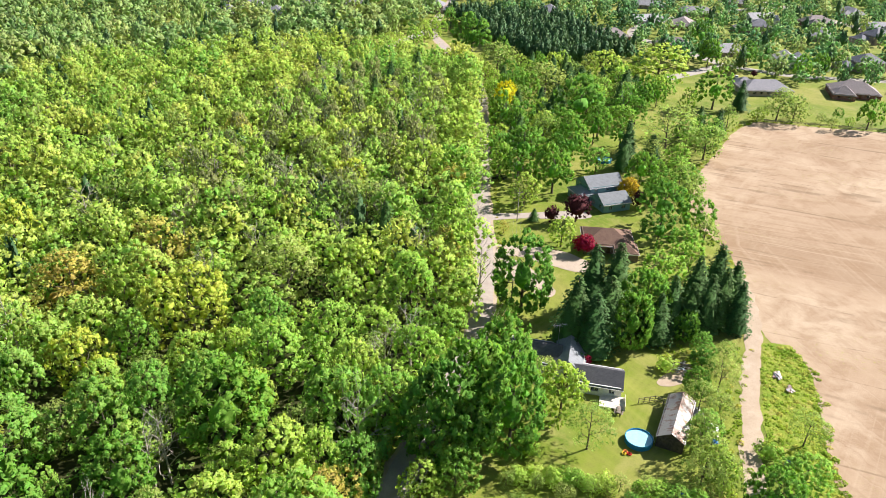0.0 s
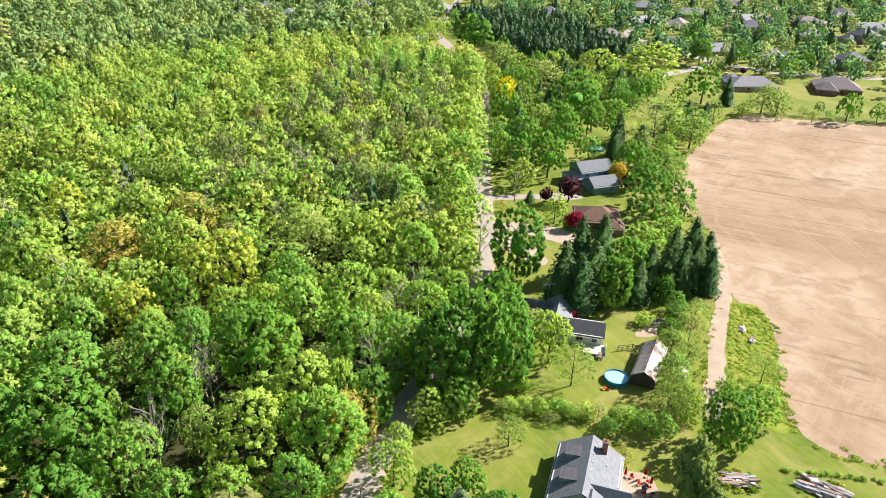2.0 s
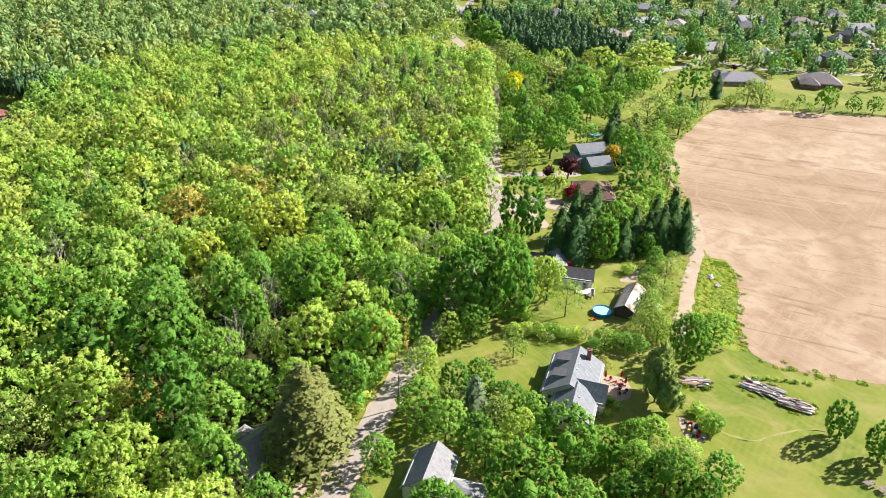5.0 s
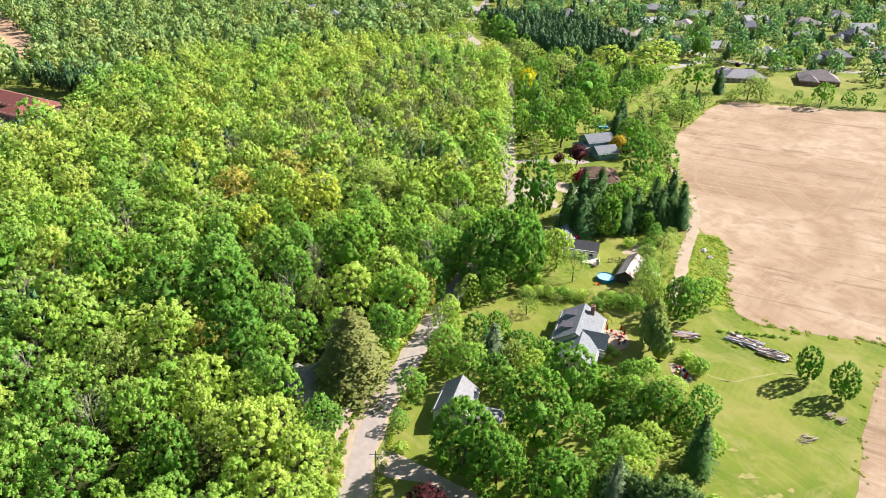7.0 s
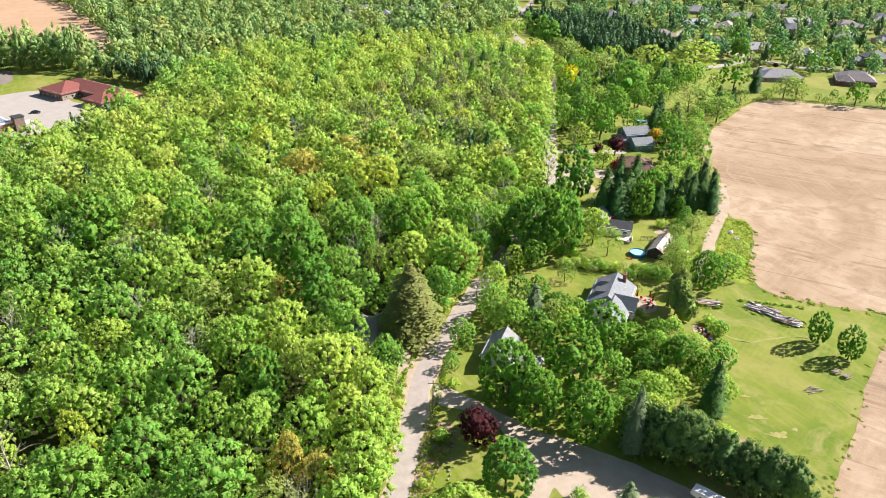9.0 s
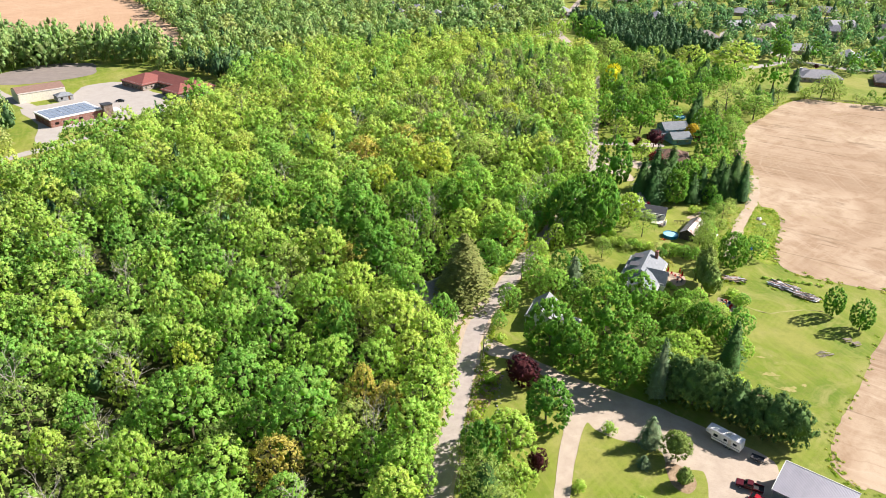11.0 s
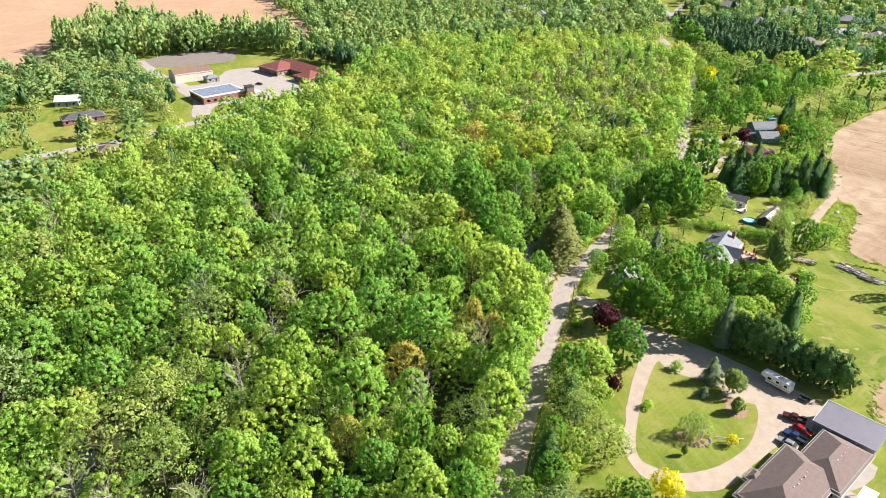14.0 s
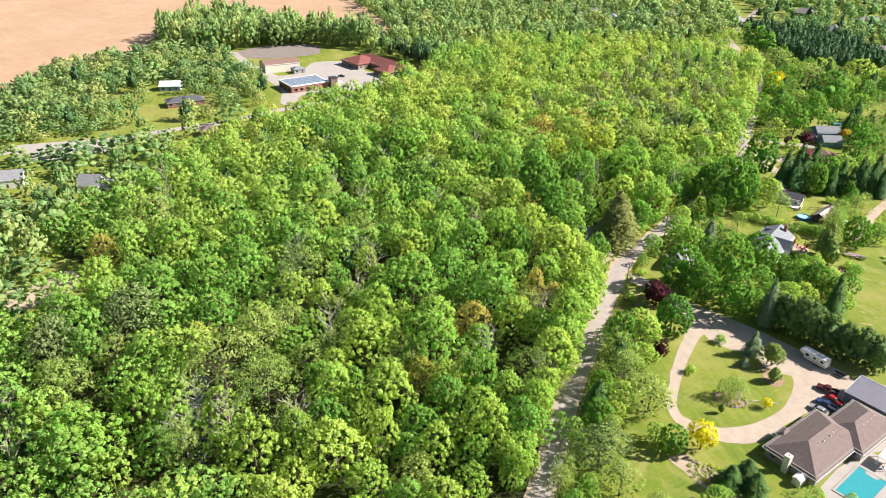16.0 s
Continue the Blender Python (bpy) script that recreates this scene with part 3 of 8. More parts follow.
sheet("ground_bed", [(23.4, -13.5), (27.5, -15.4), (29, -19), (27, -22.4), (24.2, -21), (23, -17)], 0.1, MULCH, 0.2, 4, "mulched bed under clipped conifers")


# ---------------------------------------------------------------- trees
def unit(v):
    return v / np.maximum(np.linalg.norm(v, axis=1)[:, None], 1e-9)


def sphere_points(rng, n, low=-0.45):
    """Evenly strewn directions above the height low."""
    i = np.arange(n) + 0.5
    z = 1 - (1 - low) * i / n
    a = i * 2.399963 + rng.uniform(0, 6.28)
    s = np.sqrt(np.maximum(0, 1 - z * z))
    return unit(np.stack([s * np.cos(a), s * np.sin(a), z], 1) + rng.normal(0, 0.10, (n, 3)))


def envelope(rng):
    """An uneven crown outline: radius by direction."""
    d = unit(rng.normal(0, 1, (7, 3)))
    a = rng.uniform(-0.20, 0.22, 7)

    def f(v):
        return 1.0 + (np.maximum(0, v @ d.T) ** 3 * a).sum(1) - 0.10 * np.maximum(0, -v[:, 2])
    return f


def cards(c, nrm, size, rng, kite=0.62, tri=False):
    """Small folded leaf sprays at places c, facing nrm."""
    n = len(c)
    t = unit(np.cross(nrm, unit(rng.normal(0, 1, (n, 3)))))
    b = np.cross(nrm, t)
    s = (size * rng.uniform(0.65, 1.35, n))[:, None]
    if tri:
        v = np.stack([c - t * s * 0.55 - b * s * 0.4, c + t * s * 0.6 - nrm * s * 0.12, c + b * s * 0.62], 1)
        return v.reshape(-1, 3), np.arange(n * 3).reshape(n, 3)
    fold = nrm * s * 0.16
    v = np.stack([c - t * s * 0.55, c - b * s * kite * 0.6 + fold, c + t * s * 0.6, c + b * s * kite * 0.6 + fold], 1)
    i = np.arange(n) * 4
    f = np.concatenate([np.stack([i, i + 1, i + 2], 1), np.stack([i, i + 2, i + 3], 1)])
    return v.reshape(-1, 3), f


def ico(level):
    bm = bmesh.new()
    bmesh.ops.create_icosphere(bm, subdivisions=level, radius=1.0)
    v = np.array([x.co[:] for x in bm.verts])
    f = np.array([[y.index for y in x.verts] for x in bm.faces])
    bm.free()
    return v, f


CORES = {}


def core_shape(kind):
    """A small round body for the heart of a leaf clump."""
    if kind not in CORES:
        if kind == 8:
            v = np.array([(1, 0, 0), (-1, 0, 0), (0, 1, 0), (0, -1, 0), (0, 0, 1), (0, 0, -1)], float)
            f = np.array([(0, 2, 4), (2, 1, 4), (1, 3, 4), (3, 0, 4), (2, 0, 5), (1, 2, 5), (3, 1, 5), (0, 3, 5)])
        else:
            v, f = ico(1)
        CORES[kind] = v, f
    return CORES[kind]


def leafy_crown(rng, lumps=48, per=34, leaf=0.095, core=20, tri=True, lump=0.27, core_k=0.56, loose=0.34, top=0.0, heart=0.66, even=0.66, boughs=0):
    """A crown of radius 1 about its middle: leaf clumps with sprays on an uneven outline, or on several great boughs that bulge out of it, round a denser heart."""
    env = envelope(rng)
    if boughs:
        ang = np.arange(boughs) * 6.283 / boughs + rng.uniform(-0.5, 0.5, boughs)
        off = rng.uniform(0.34, 0.52, boughs)
        bc = np.stack([off * np.cos(ang), off * np.sin(ang), np.where(np.arange(boughs) % 2 == 0, rng.uniform(-0.56, -0.22, boughs), rng.uniform(-0.15, 0.32, boughs))], 1)
        bc = np.concatenate([bc, [[rng.uniform(-0.15, 0.15), rng.uniform(-0.15, 0.15), rng.uniform(0.3, 0.46)], [0, 0, -0.1]]])
        br = np.append(rng.uniform(0.40, 0.58, boughs + 1) * (1.0 if boughs < 8 else 0.95), 0.62)
        kb, dd = [], []
        for j in range(len(bc)):
            q = sphere_points(rng, max(3, int(lumps * 2.4 * br[j] ** 2 / (br ** 2).sum())), -0.8 if bc[j, 2] < 0.05 else -0.3)
            p = bc[j] + q * br[j]
            free = np.all([(np.linalg.norm(p - bc[i], axis=1) > 0.86 * br[i]) | (i == j) for i in range(len(bc))], 0)
            kb.append(np.full(free.sum(), j))
            dd.append(q[free])
        kb, d = np.concatenate(kb), np.concatenate(dd)
        lumps = len(d)
        c = bc[kb] + d * (br[kb] * rng.uniform(even + 0.1, 1.02, lumps))[:, None]
        c = c * 1.08
        hearts = [(bc[j], br[j]) for j in range(len(bc))]
    else:
        d = sphere_points(rng, lumps, -0.82 if lumps > 100 else -0.45)
        rad = env(d) * rng.uniform(even, 0.92, lumps)
        sq = 1.0 - top * np.maximum(0, d[:, 2])
        c = d * rad[:, None] * np.stack([sq, sq, np.ones_like(sq)], 1)
        hearts = [(np.zeros(3), 1.0)]
    lr = lump * rng.uniform(0.7, 1.25, lumps)
    k = np.repeat(np.arange(lumps), per)
    o = unit(rng.normal(0, 1, (len(k), 3)) + d[k] * 0.9 + np.array([0, 0, 0.35]))
    p = c[k] + o * lr[k][:, None] * rng.uniform(0.68, 1.0 + 0.4 * loose, len(k))[:, None]
    nrm = unit(o + rng.normal(0, loose, o.shape))
    v, f = cards(p, nrm, leaf, rng, tri=tri)
    face = unit(o * 0.45 + d[k] * 0.36 + nrm * 0.44)
    vs, fs, ns, n = [v], [f], [np.repeat(face, 3 if tri else 4, 0)], len(v)
    if core:
        cv, cf = core_shape(core)
        q = cv[None] * (lr * core_k)[:, None, None] * rng.uniform(0.45, 1.2, (lumps, len(cv), 1)) + c[:, None]
        vs.append(q.reshape(-1, 3))
        ns.append(unit((cv[None] * 0.4 + d[:, None] * 0.6 + rng.normal(0, 0.35, q.shape)).reshape(-1, 3)))
        fs.append((cf[None] + (np.arange(lumps) * len(cv))[:, None, None]).reshape(-1, 3) + n)
        n += lumps * len(cv)
    if heart:
        for hc, hr in hearts:
            hv, hf = ico(2 if lumps > 50 and not boughs else 1)
            hv = hv * rng.uniform(0.78, 1.08, (len(hv), 1))
            hs = 1.0 - top * np.maximum(0, hv[:, 2])
            vs.append(hc + hv * (env(hv) * heart * hr * (0.5 if boughs else 1.0))[:, None] * np.stack([hs, hs, np.ones_like(hs)], 1))
            fs.append(hf + n)
            ns.append(unit(hv + rng.normal(0, 0.4, hv.shape)))
            n += len(hv)
    return np.concatenate(vs), np.concatenate(fs), np.concatenate(ns)


def conifer(rng, levels=20, arms=9, droop=0.28, spray=9, width=0.2, ragged=0.2, leaf=0.16, inner=1.0):
    """A spire of height 1 and radius 1 at its foot: whorls of drooping boughs, each a row of small needle sprays, round a thin inner cone."""
    P, N, S, D = [], [], [], []
    for i in range(levels):
        z = 0.05 + 0.93 * (i / levels) ** 0.92
        r = (1 - z) ** 0.7 * (0.72 + 0.28 * min(1.0, z * 5)) + 0.02
        m = max(4, int(arms * (0.4 + 0.6 * (1 - z))))
        for j in range(m):
            a = 2 * math.pi * (j + rng.uniform(-0.35, 0.35)) / m + i * 0.7
            rr = r * rng.uniform(1 - ragged, 1 + ragged * 0.5)
            out = np.array([math.cos(a), math.sin(a), 0.0])
            side = np.array([-math.sin(a), math.cos(a), 0.0])
            t = rng.uniform(0.3, 1.0, spray)
            lat = rng.normal(0, 1, spray) * width * (1.25 - t * 0.8) * (rr + 0.12)
            zz = z + 0.03 * (1 - t) - droop * 0.12 * rr * t * t - np.abs(lat) * 0.04 + rng.uniform(-0.006, 0.006, spray)
            P.append(out * (rr * t)[:, None] + side * lat[:, None] + np.array([0, 0, 1]) * zz[:, None])
            N.append(np.array([0, 0, 0.75]) + out * 0.55 + rng.normal(0, 0.35, (spray, 3)))
            S.append(np.full(spray, leaf * (0.45 + 0.55 * r)))
            D.append(np.repeat((out * 0.75 + np.array([0, 0, 0.45]))[None], spray, 0))
    P, N, S = np.concatenate(P), unit(np.concatenate(N)), np.concatenate(S)
    A = unit(np.cross(N, rng.normal(0, 1, N.shape)))
    B = np.cross(N, A)
    s = S[:, None] * rng.uniform(0.7, 1.3, (len(S), 1))
    flat = np.array([1, 1, 0.2])
    V = np.stack([P + A * s * 0.8 * flat, P - (A * 0.45 - B * 0.5) * s * flat, P - (A * 0.45 + B * 0.5) * s * flat], 1).reshape(-1, 3)
    F = np.arange(len(V)).reshape(-1, 3)
    k = 9
    ca = np.arange(k) * 2 * math.pi / k
    rows = [(0.06, 0.62), (0.3, 0.5), (0.6, 0.3), (0.85, 0.12)]
    cone = np.concatenate([np.stack([np.cos(ca) * q * inner * rng.uniform(0.8, 1.15, k), np.sin(ca) * q * inner * rng.uniform(0.8, 1.15, k), np.full(k, h)], 1) for h, q in rows])
    cf = [(i * k + j, i * k + (j + 1) % k, (i + 1) * k + j) for i in range(3) for j in range(k)] + [(i * k + (j + 1) % k, (i + 1) * k + (j + 1) % k, (i + 1) * k + j) for i in range(3) for j in range(k)]
    D = np.repeat(unit(np.concatenate(D) + N * 0.45), 3, 0)
    up = unit(cone * np.array([1, 1, 0]) + np.array([0, 0, 0.3]))
    return np.concatenate([V, cone]), np.concatenate([F, np.array(cf) + len(V)]), np.concatenate([D, up])


def limbs_bm(rng, height, r, limbs=6, spread=1.0, fork=0, sides=6, start=0.3, up=0.5):
    """A tapered trunk with limbs, forking where asked."""
    bm = bmesh.new()
    lean = rng.normal(0, 0.02, 2) * height
    top = Vector((lean[0], lean[1], height))
    mid = Vector((lean[0] * 0.3, lean[1] * 0.3, height * 0.4))
    tube(bm, (0, 0, -0.05), (0, 0, 0.25), r * 1.45, r * 1.05, sides, False)
    tube(bm, (0, 0, 0.25), mid, r * 1.05, r * 0.75, sides, False)
    tube(bm, mid, top, r * 0.75, r * 0.12, sides, False)

    def grow(p, d, ln, rad, depth):
        q = p + d * ln
        tube(bm, p, q, rad, rad * 0.45, 4 if depth < fork else sides - 1, False)
        if depth > 0:
            for _ in range(3):
                t = rng.uniform(0.45, 1.0)
                e = Vector(rng.normal(0, 0.55, 3)) + d + Vector((0, 0, 0.25))
                grow(p + d * ln * t, e.normalized(), ln * rng.uniform(0.45, 0.7), rad * 0.45, depth - 1)

    for i in range(limbs):
        t = start + (0.95 - start) * (i + rng.uniform(0, 0.8)) / limbs
        p = mid * (t / 0.4) if t < 0.4 else mid.lerp(top, (t - 0.4) / 0.6)
        a = i * 2.4 + rng.uniform(-0.5, 0.5)
        d = Vector((math.cos(a), math.sin(a), up + rng.uniform(0, 0.5))).normalized()
        grow(p, d, spread * height * rng.uniform(0.25, 0.42) * (1.15 - 0.5 * t), r * 0.5 * (1.1 - 0.7 * t), fork)
    return bm


TREE_LABEL = {
    "maple": ("maple_tree", "broad maple with dense fresh green leaves"),
    "lime": ("young_leaf_tree", "tree with light yellow-green spring leaves"),
    "ash": ("ash_tree", "tall tree with thin pale green leaves"),
    "sugar": ("shade_maple_tree", "dense round-headed deep green shade maple"),
    "silver": ("poplar_tree", "pale silver-green poplar with open crown"),
    "yellow": ("golden_tree", "bright golden yellow ornamental tree"),
    "gold": ("golden_green_tree", "tree with yellow-green spring leaves"),
    "orange": ("amber_tree", "small tree with amber orange leaves"),
    "tan": ("bronze_tree", "tree with bronze-green opening leaves"),
    "purple": ("purple_maple_tree", "round maple with dark purple leaves"),
    "red": ("crimson_tree", "small ornamental tree with crimson leaves"),
    "airy": ("thin_leaved_tree", "open tree with sparse young leaves and visible limbs"),
    "birch": ("birch_tree", "young birch with white stem and sparse leaves"),
    "spruce": ("spruce_tree", "tall dark green spruce with drooping boughs"),
    "spruceblue": ("grey_spruce_tree", "grey-green spruce with narrow spire"),
    "hemlock": ("hemlock_tree", "broad olive-green conifer beside the road"),
    "cedar": ("cedar_tree", "narrow dense green cedar"),
    "pine": ("pine_tree", "soft round green pine on the lawn"),
    "hedge": ("hedge_conifer", "dense dark green hedge conifer"),
    "bare": ("dead_tree", "dead tree with bare grey branches"),
    "shrub": ("shrub", "low rounded green shrub"),
}
# crown build: leaf material, proto radius, proto height, crown middle, half crown height, settings
SHAPES = {
    "maple": dict(leaf="maple", R=5.0, H=11.4, zc=6.0, hc=5.6, k=dict(lumps=124, per=13, leaf=0.07, core=8, lump=0.11, core_k=0.8, heart=0.5, even=0.84, loose=0.46, boughs=5), n=6),
    "sugar": dict(leaf="sugar", R=5.0, H=10.6, zc=5.2, hc=5.5, k=dict(lumps=220, per=11, leaf=0.068, core=8, lump=0.108, core_k=0.95, heart=0.3, even=0.8, loose=0.42), n=3),
    "lime": dict(leaf="lime", R=5.0, H=12, zc=6.4, hc=5.8, k=dict(lumps=124, per=13, leaf=0.07, core=8, lump=0.11, core_k=0.8, heart=0.5, even=0.84, loose=0.46, boughs=6), n=4),
    "ash": dict(leaf="ash", R=5.0, H=13, zc=7.2, hc=6.0, k=dict(lumps=80, per=18, leaf=0.056, core=8, lump=0.15, core_k=0.5, heart=0.38, even=0.62, loose=0.9, boughs=6), n=4),
    "silver": dict(leaf="silver", R=5.0, H=13, zc=7.2, hc=6.0, k=dict(lumps=96, per=22, leaf=0.054, core=8, lump=0.14, core_k=0.55, heart=0.55, even=0.62, loose=0.9, boughs=6), n=1),
    "yellow": dict(leaf="yellow", R=5.0, H=11, zc=6.0, hc=5.2, k=dict(lumps=100, per=20, leaf=0.056, core=8, lump=0.15, core_k=0.7, heart=0.55, even=0.68), n=2),
    "gold": dict(leaf="gold", R=5.0, H=11.4, zc=6.0, hc=5.6, k=dict(lumps=124, per=13, leaf=0.07, core=8, lump=0.11, core_k=0.8, heart=0.5, even=0.84, loose=0.46, boughs=5), n=2),
    "orange": dict(leaf="orange", R=5.0, H=11, zc=6.0, hc=5.2, k=dict(lumps=42, per=30, lump=0.25, core_k=0.6, heart=0.4), n=1),
    "tan": dict(leaf="tan", R=5.0, H=11.4, zc=6.0, hc=5.6, k=dict(lumps=100, per=18, leaf=0.054, core=8, lump=0.135, core_k=0.6, heart=0.42, even=0.66, loose=0.8, boughs=6), n=2),
    "purple": dict(leaf="purple", R=5.0, H=11, zc=5.8, hc=5.4, k=dict(lumps=110, per=14, leaf=0.06, core=8, lump=0.145, core_k=0.78, heart=0.66, even=0.74, loose=0.6), n=2),
    "red": dict(leaf="red", R=5.0, H=11, zc=5.8, hc=5.4, k=dict(lumps=40, per=28, leaf=0.12), n=1),
    "airy": dict(leaf="ash", R=5.0, H=12, zc=7.0, hc=5.2, k=dict(lumps=44, per=30, leaf=0.07, core=0, lump=0.27, heart=0), n=3, open=True),
    "birch": dict(leaf="ash", R=5.0, H=13, zc=7.0, hc=6.2, k=dict(lumps=44, per=26, leaf=0.09, core=0, lump=0.27, heart=0), n=2, open=True, bark=BARK_WHITE),
    "pine": dict(leaf="cedar", R=5.0, H=11, zc=5.8, hc=5.4, k=dict(lumps=100, per=26, leaf=0.062, core=8, lump=0.16, core_k=0.75, heart=0.72, top=0.35, even=0.78), n=1),
    "hedge": dict(leaf="hedge", R=5.0, H=12, zc=5.6, hc=6.4, k=dict(lumps=110, per=22, leaf=0.065, core=8, lump=0.16, core_k=0.75, heart=0.66, top=0.3), n=3),
    "shrub": dict(leaf="lime", R=2.2, H=2.6, zc=1.15, hc=1.4, k=dict(lumps=26, per=22, leaf=0.13, core=8, lump=0.3), n=3),
}
PROTO = {}


def crown_object(name, v, f, n, mat, parent):
    ob = new(name, mesh_from(name, v, f, [mat], normals=n))
    ob.parent = parent
    return ob


def make_tree(sp, variant, light=False):
    """A tree of the kind at the origin. Returns it with its height and radius."""
    rng = np.random.default_rng(sum(map(ord, sp)) * 31 + variant)
    name, label = TREE_LABEL[sp]
    ob = root(name, 0, 0, 0, 0, label, "tree" if sp != "shrub" else "shrub")
    if sp in ("spruce", "spruceblue", "hemlock", "cedar"):
        H, R = 16.0, 3.4 if sp == "cedar" else 2.9
        if sp == "cedar":
            v, f, n = leafy_crown(rng, 90, 22, 0.08, 8, lump=0.17, core_k=0.8, top=0.4, heart=0.84)
            v = v * np.array([R, R, H * 0.52]) + np.array([0, 0, H * 0.5])
        else:
            st = dict(spruce=dict(levels=26, arms=11, spray=15, ragged=0.4, droop=0.6, width=0.15, leaf=0.115), spruceblue=dict(levels=24, arms=10, spray=14, ragged=0.34, width=0.16, leaf=0.11), hemlock=dict(levels=26, arms=10, droop=1.3, spray=34, ragged=0.6, width=0.2, leaf=0.1, inner=0.5))[sp]
            v, f, n = conifer(rng, **st)
            v = v * np.array([R, R, H])
        part("trunk", limbs_bm(rng, H * 0.97, 0.22, 0), BARK, ob)
        crown_object("crown", v, f, n, LEAF[sp], ob)
        return ob, H, R
    if sp == "bare":
        part("trunk", limbs_bm(rng, 13, 0.27, 13, 1.0, 2, 4, 0.25, 0.75), BARK_GREY, ob)
        return ob, 15.0, 4.5
    s = SHAPES[sp]
    kw = dict(s["k"])
    if light and kw["lumps"] > 30:
        kw.update(lumps=72, per=9, leaf=kw.get("leaf", 0.09) * 1.35, lump=kw.get("lump", 0.27) * 1.18)
    v, f, n = leafy_crown(rng, **kw)
    v = v * np.array([s["R"], s["R"], s["hc"]]) + np.array([0, 0, s["zc"]])
    if sp == "shrub":
        part("stem", limbs_bm(rng, 1.2, 0.05, 4, 1.5), BARK, ob)
    elif s.get("open"):
        part("trunk", limbs_bm(rng, s["H"] * 0.9, 0.2, 9, 0.95, 1, 5, 0.25, 0.7), s.get("bark", BARK), ob)
    else:
        part("trunk", limbs_bm(rng, s["H"] * 0.8, 0.26, 5), BARK, ob)
    crown_object("crown", v, f, n, LEAF[s["leaf"]], ob)
    return ob, s["H"], s["R"]


tree_rng = np.random.default_rng(7)
PLANTED = []


def plant(sp, x, y, zc, r, group="", height=None):
    """Plants a tree at x, y whose crown has its middle at zc and the radius r."""
    nv = SHAPES[sp]["n"] if sp in SHAPES else 3
    var = int(tree_rng.integers(nv))
    if sp in ("spruce", "spruceblue", "hemlock"):
        H = zc * 1.75
        r *= 1.5
    elif sp == "hedge":
        H, r = zc * 2.5, r * 1.15
    elif sp == "cedar":
        H = zc * 2.0
    elif sp == "bare":
        H = zc * 1.5
    elif sp == "shrub":
        H = zc + r * 0.7
    elif sp == "sugar":
        H = (zc + r * 0.95) * (1.22 if r > 4.5 else 1.05)
    else:
        H = zc + r * 0.95
    H = height or H
    turn = float(tree_rng.uniform(0, 360))
    light = y > 150
    first = (sp, var, light) not in PROTO
    if first:
        PROTO[sp, var, light] = make_tree(sp, var, light)
    ob, h0, r0 = PROTO[sp, var, light]
    m = pose(x, y, 0, 0, 0, turn) @ Matrix.Diagonal((r / r0, r / r0, H / h0, 1))
    if first:
        ob.matrix_basis = m
        one = ob
    else:
        one = copy_thing(ob, m @ Matrix.Diagonal((*[1 / c for c in ob.scale], 1)))
    if group:
        tagged(one, group=group)
    PLANTED.append((x, y, r))
    return one


GARDEN = "trees of the gardens"
WOODGROUP = "trees of the wood"
VERGE = "trees along the road"
def plant_rows(group, *rows):
    """Plants trees, each given as kind, x, y, height of the crown's middle and radius."""
    for sp, *place in rows:
        plant("sugar" if sp == "maple" and group == GARDEN and place[1] > 170 else sp, *place, group=group)


stand_rng = np.random.default_rng(77)


def stand(sp, *places):
    """Trees of one kind in the wood, each given as x, y and the crown's radius."""
    for x, y, r in places:
        h = {"bare": 15.5 + r * 0.5, "spruce": 13.0 + r}.get(sp, 11.0 + 0.8 * r) * stand_rng.uniform(0.94, 1.08)
        plant(sp, x, y, 9.5, r * (0.75 if sp == "spruce" else 1.0), WOODGROUP, float(h))


# round the large house and its loop drive
plant_rows(GARDEN,
           ("purple", -10, 7.5, 5.2, 4.8), ("sugar", -3.7, -6, 5.0, 6.0), ("lime", -11.5, -18, 7, 6.6), ("purple", -5.2, -21.6, 4, 2.5), ("lime", -9, -29, 5, 4), ("airy", -16, -33, 7, 5),
           ("airy", -20, -25, 6, 3.5), ("ash", -13, -40, 7, 5.2), ("spruce", -15.5, -33, 7, 3.4), ("sugar", -17, -24, 6, 4.6), ("silver", -13, -73, 6, 6.5), ("ash", -7, -79, 5, 5),
           ("spruce", -17.5, -53, 6.5, 3.2), ("sugar", -17.5, -46, 5, 3.6), ("sugar", -16, -60, 5, 4), ("ash", -5, -47, 6, 6.3), ("lime", -12, -51, 5.5, 4.4), ("spruceblue", 20, -8.8, 5, 2.5),
           ("spruceblue", 18, -16, 2, 1.3), ("pine", 25.4, -12, 4.3, 3.5), ("bare", 10.8, -5.5, 2.2, 2.4), ("yellow", 24, -33, 1.5, 1.7))
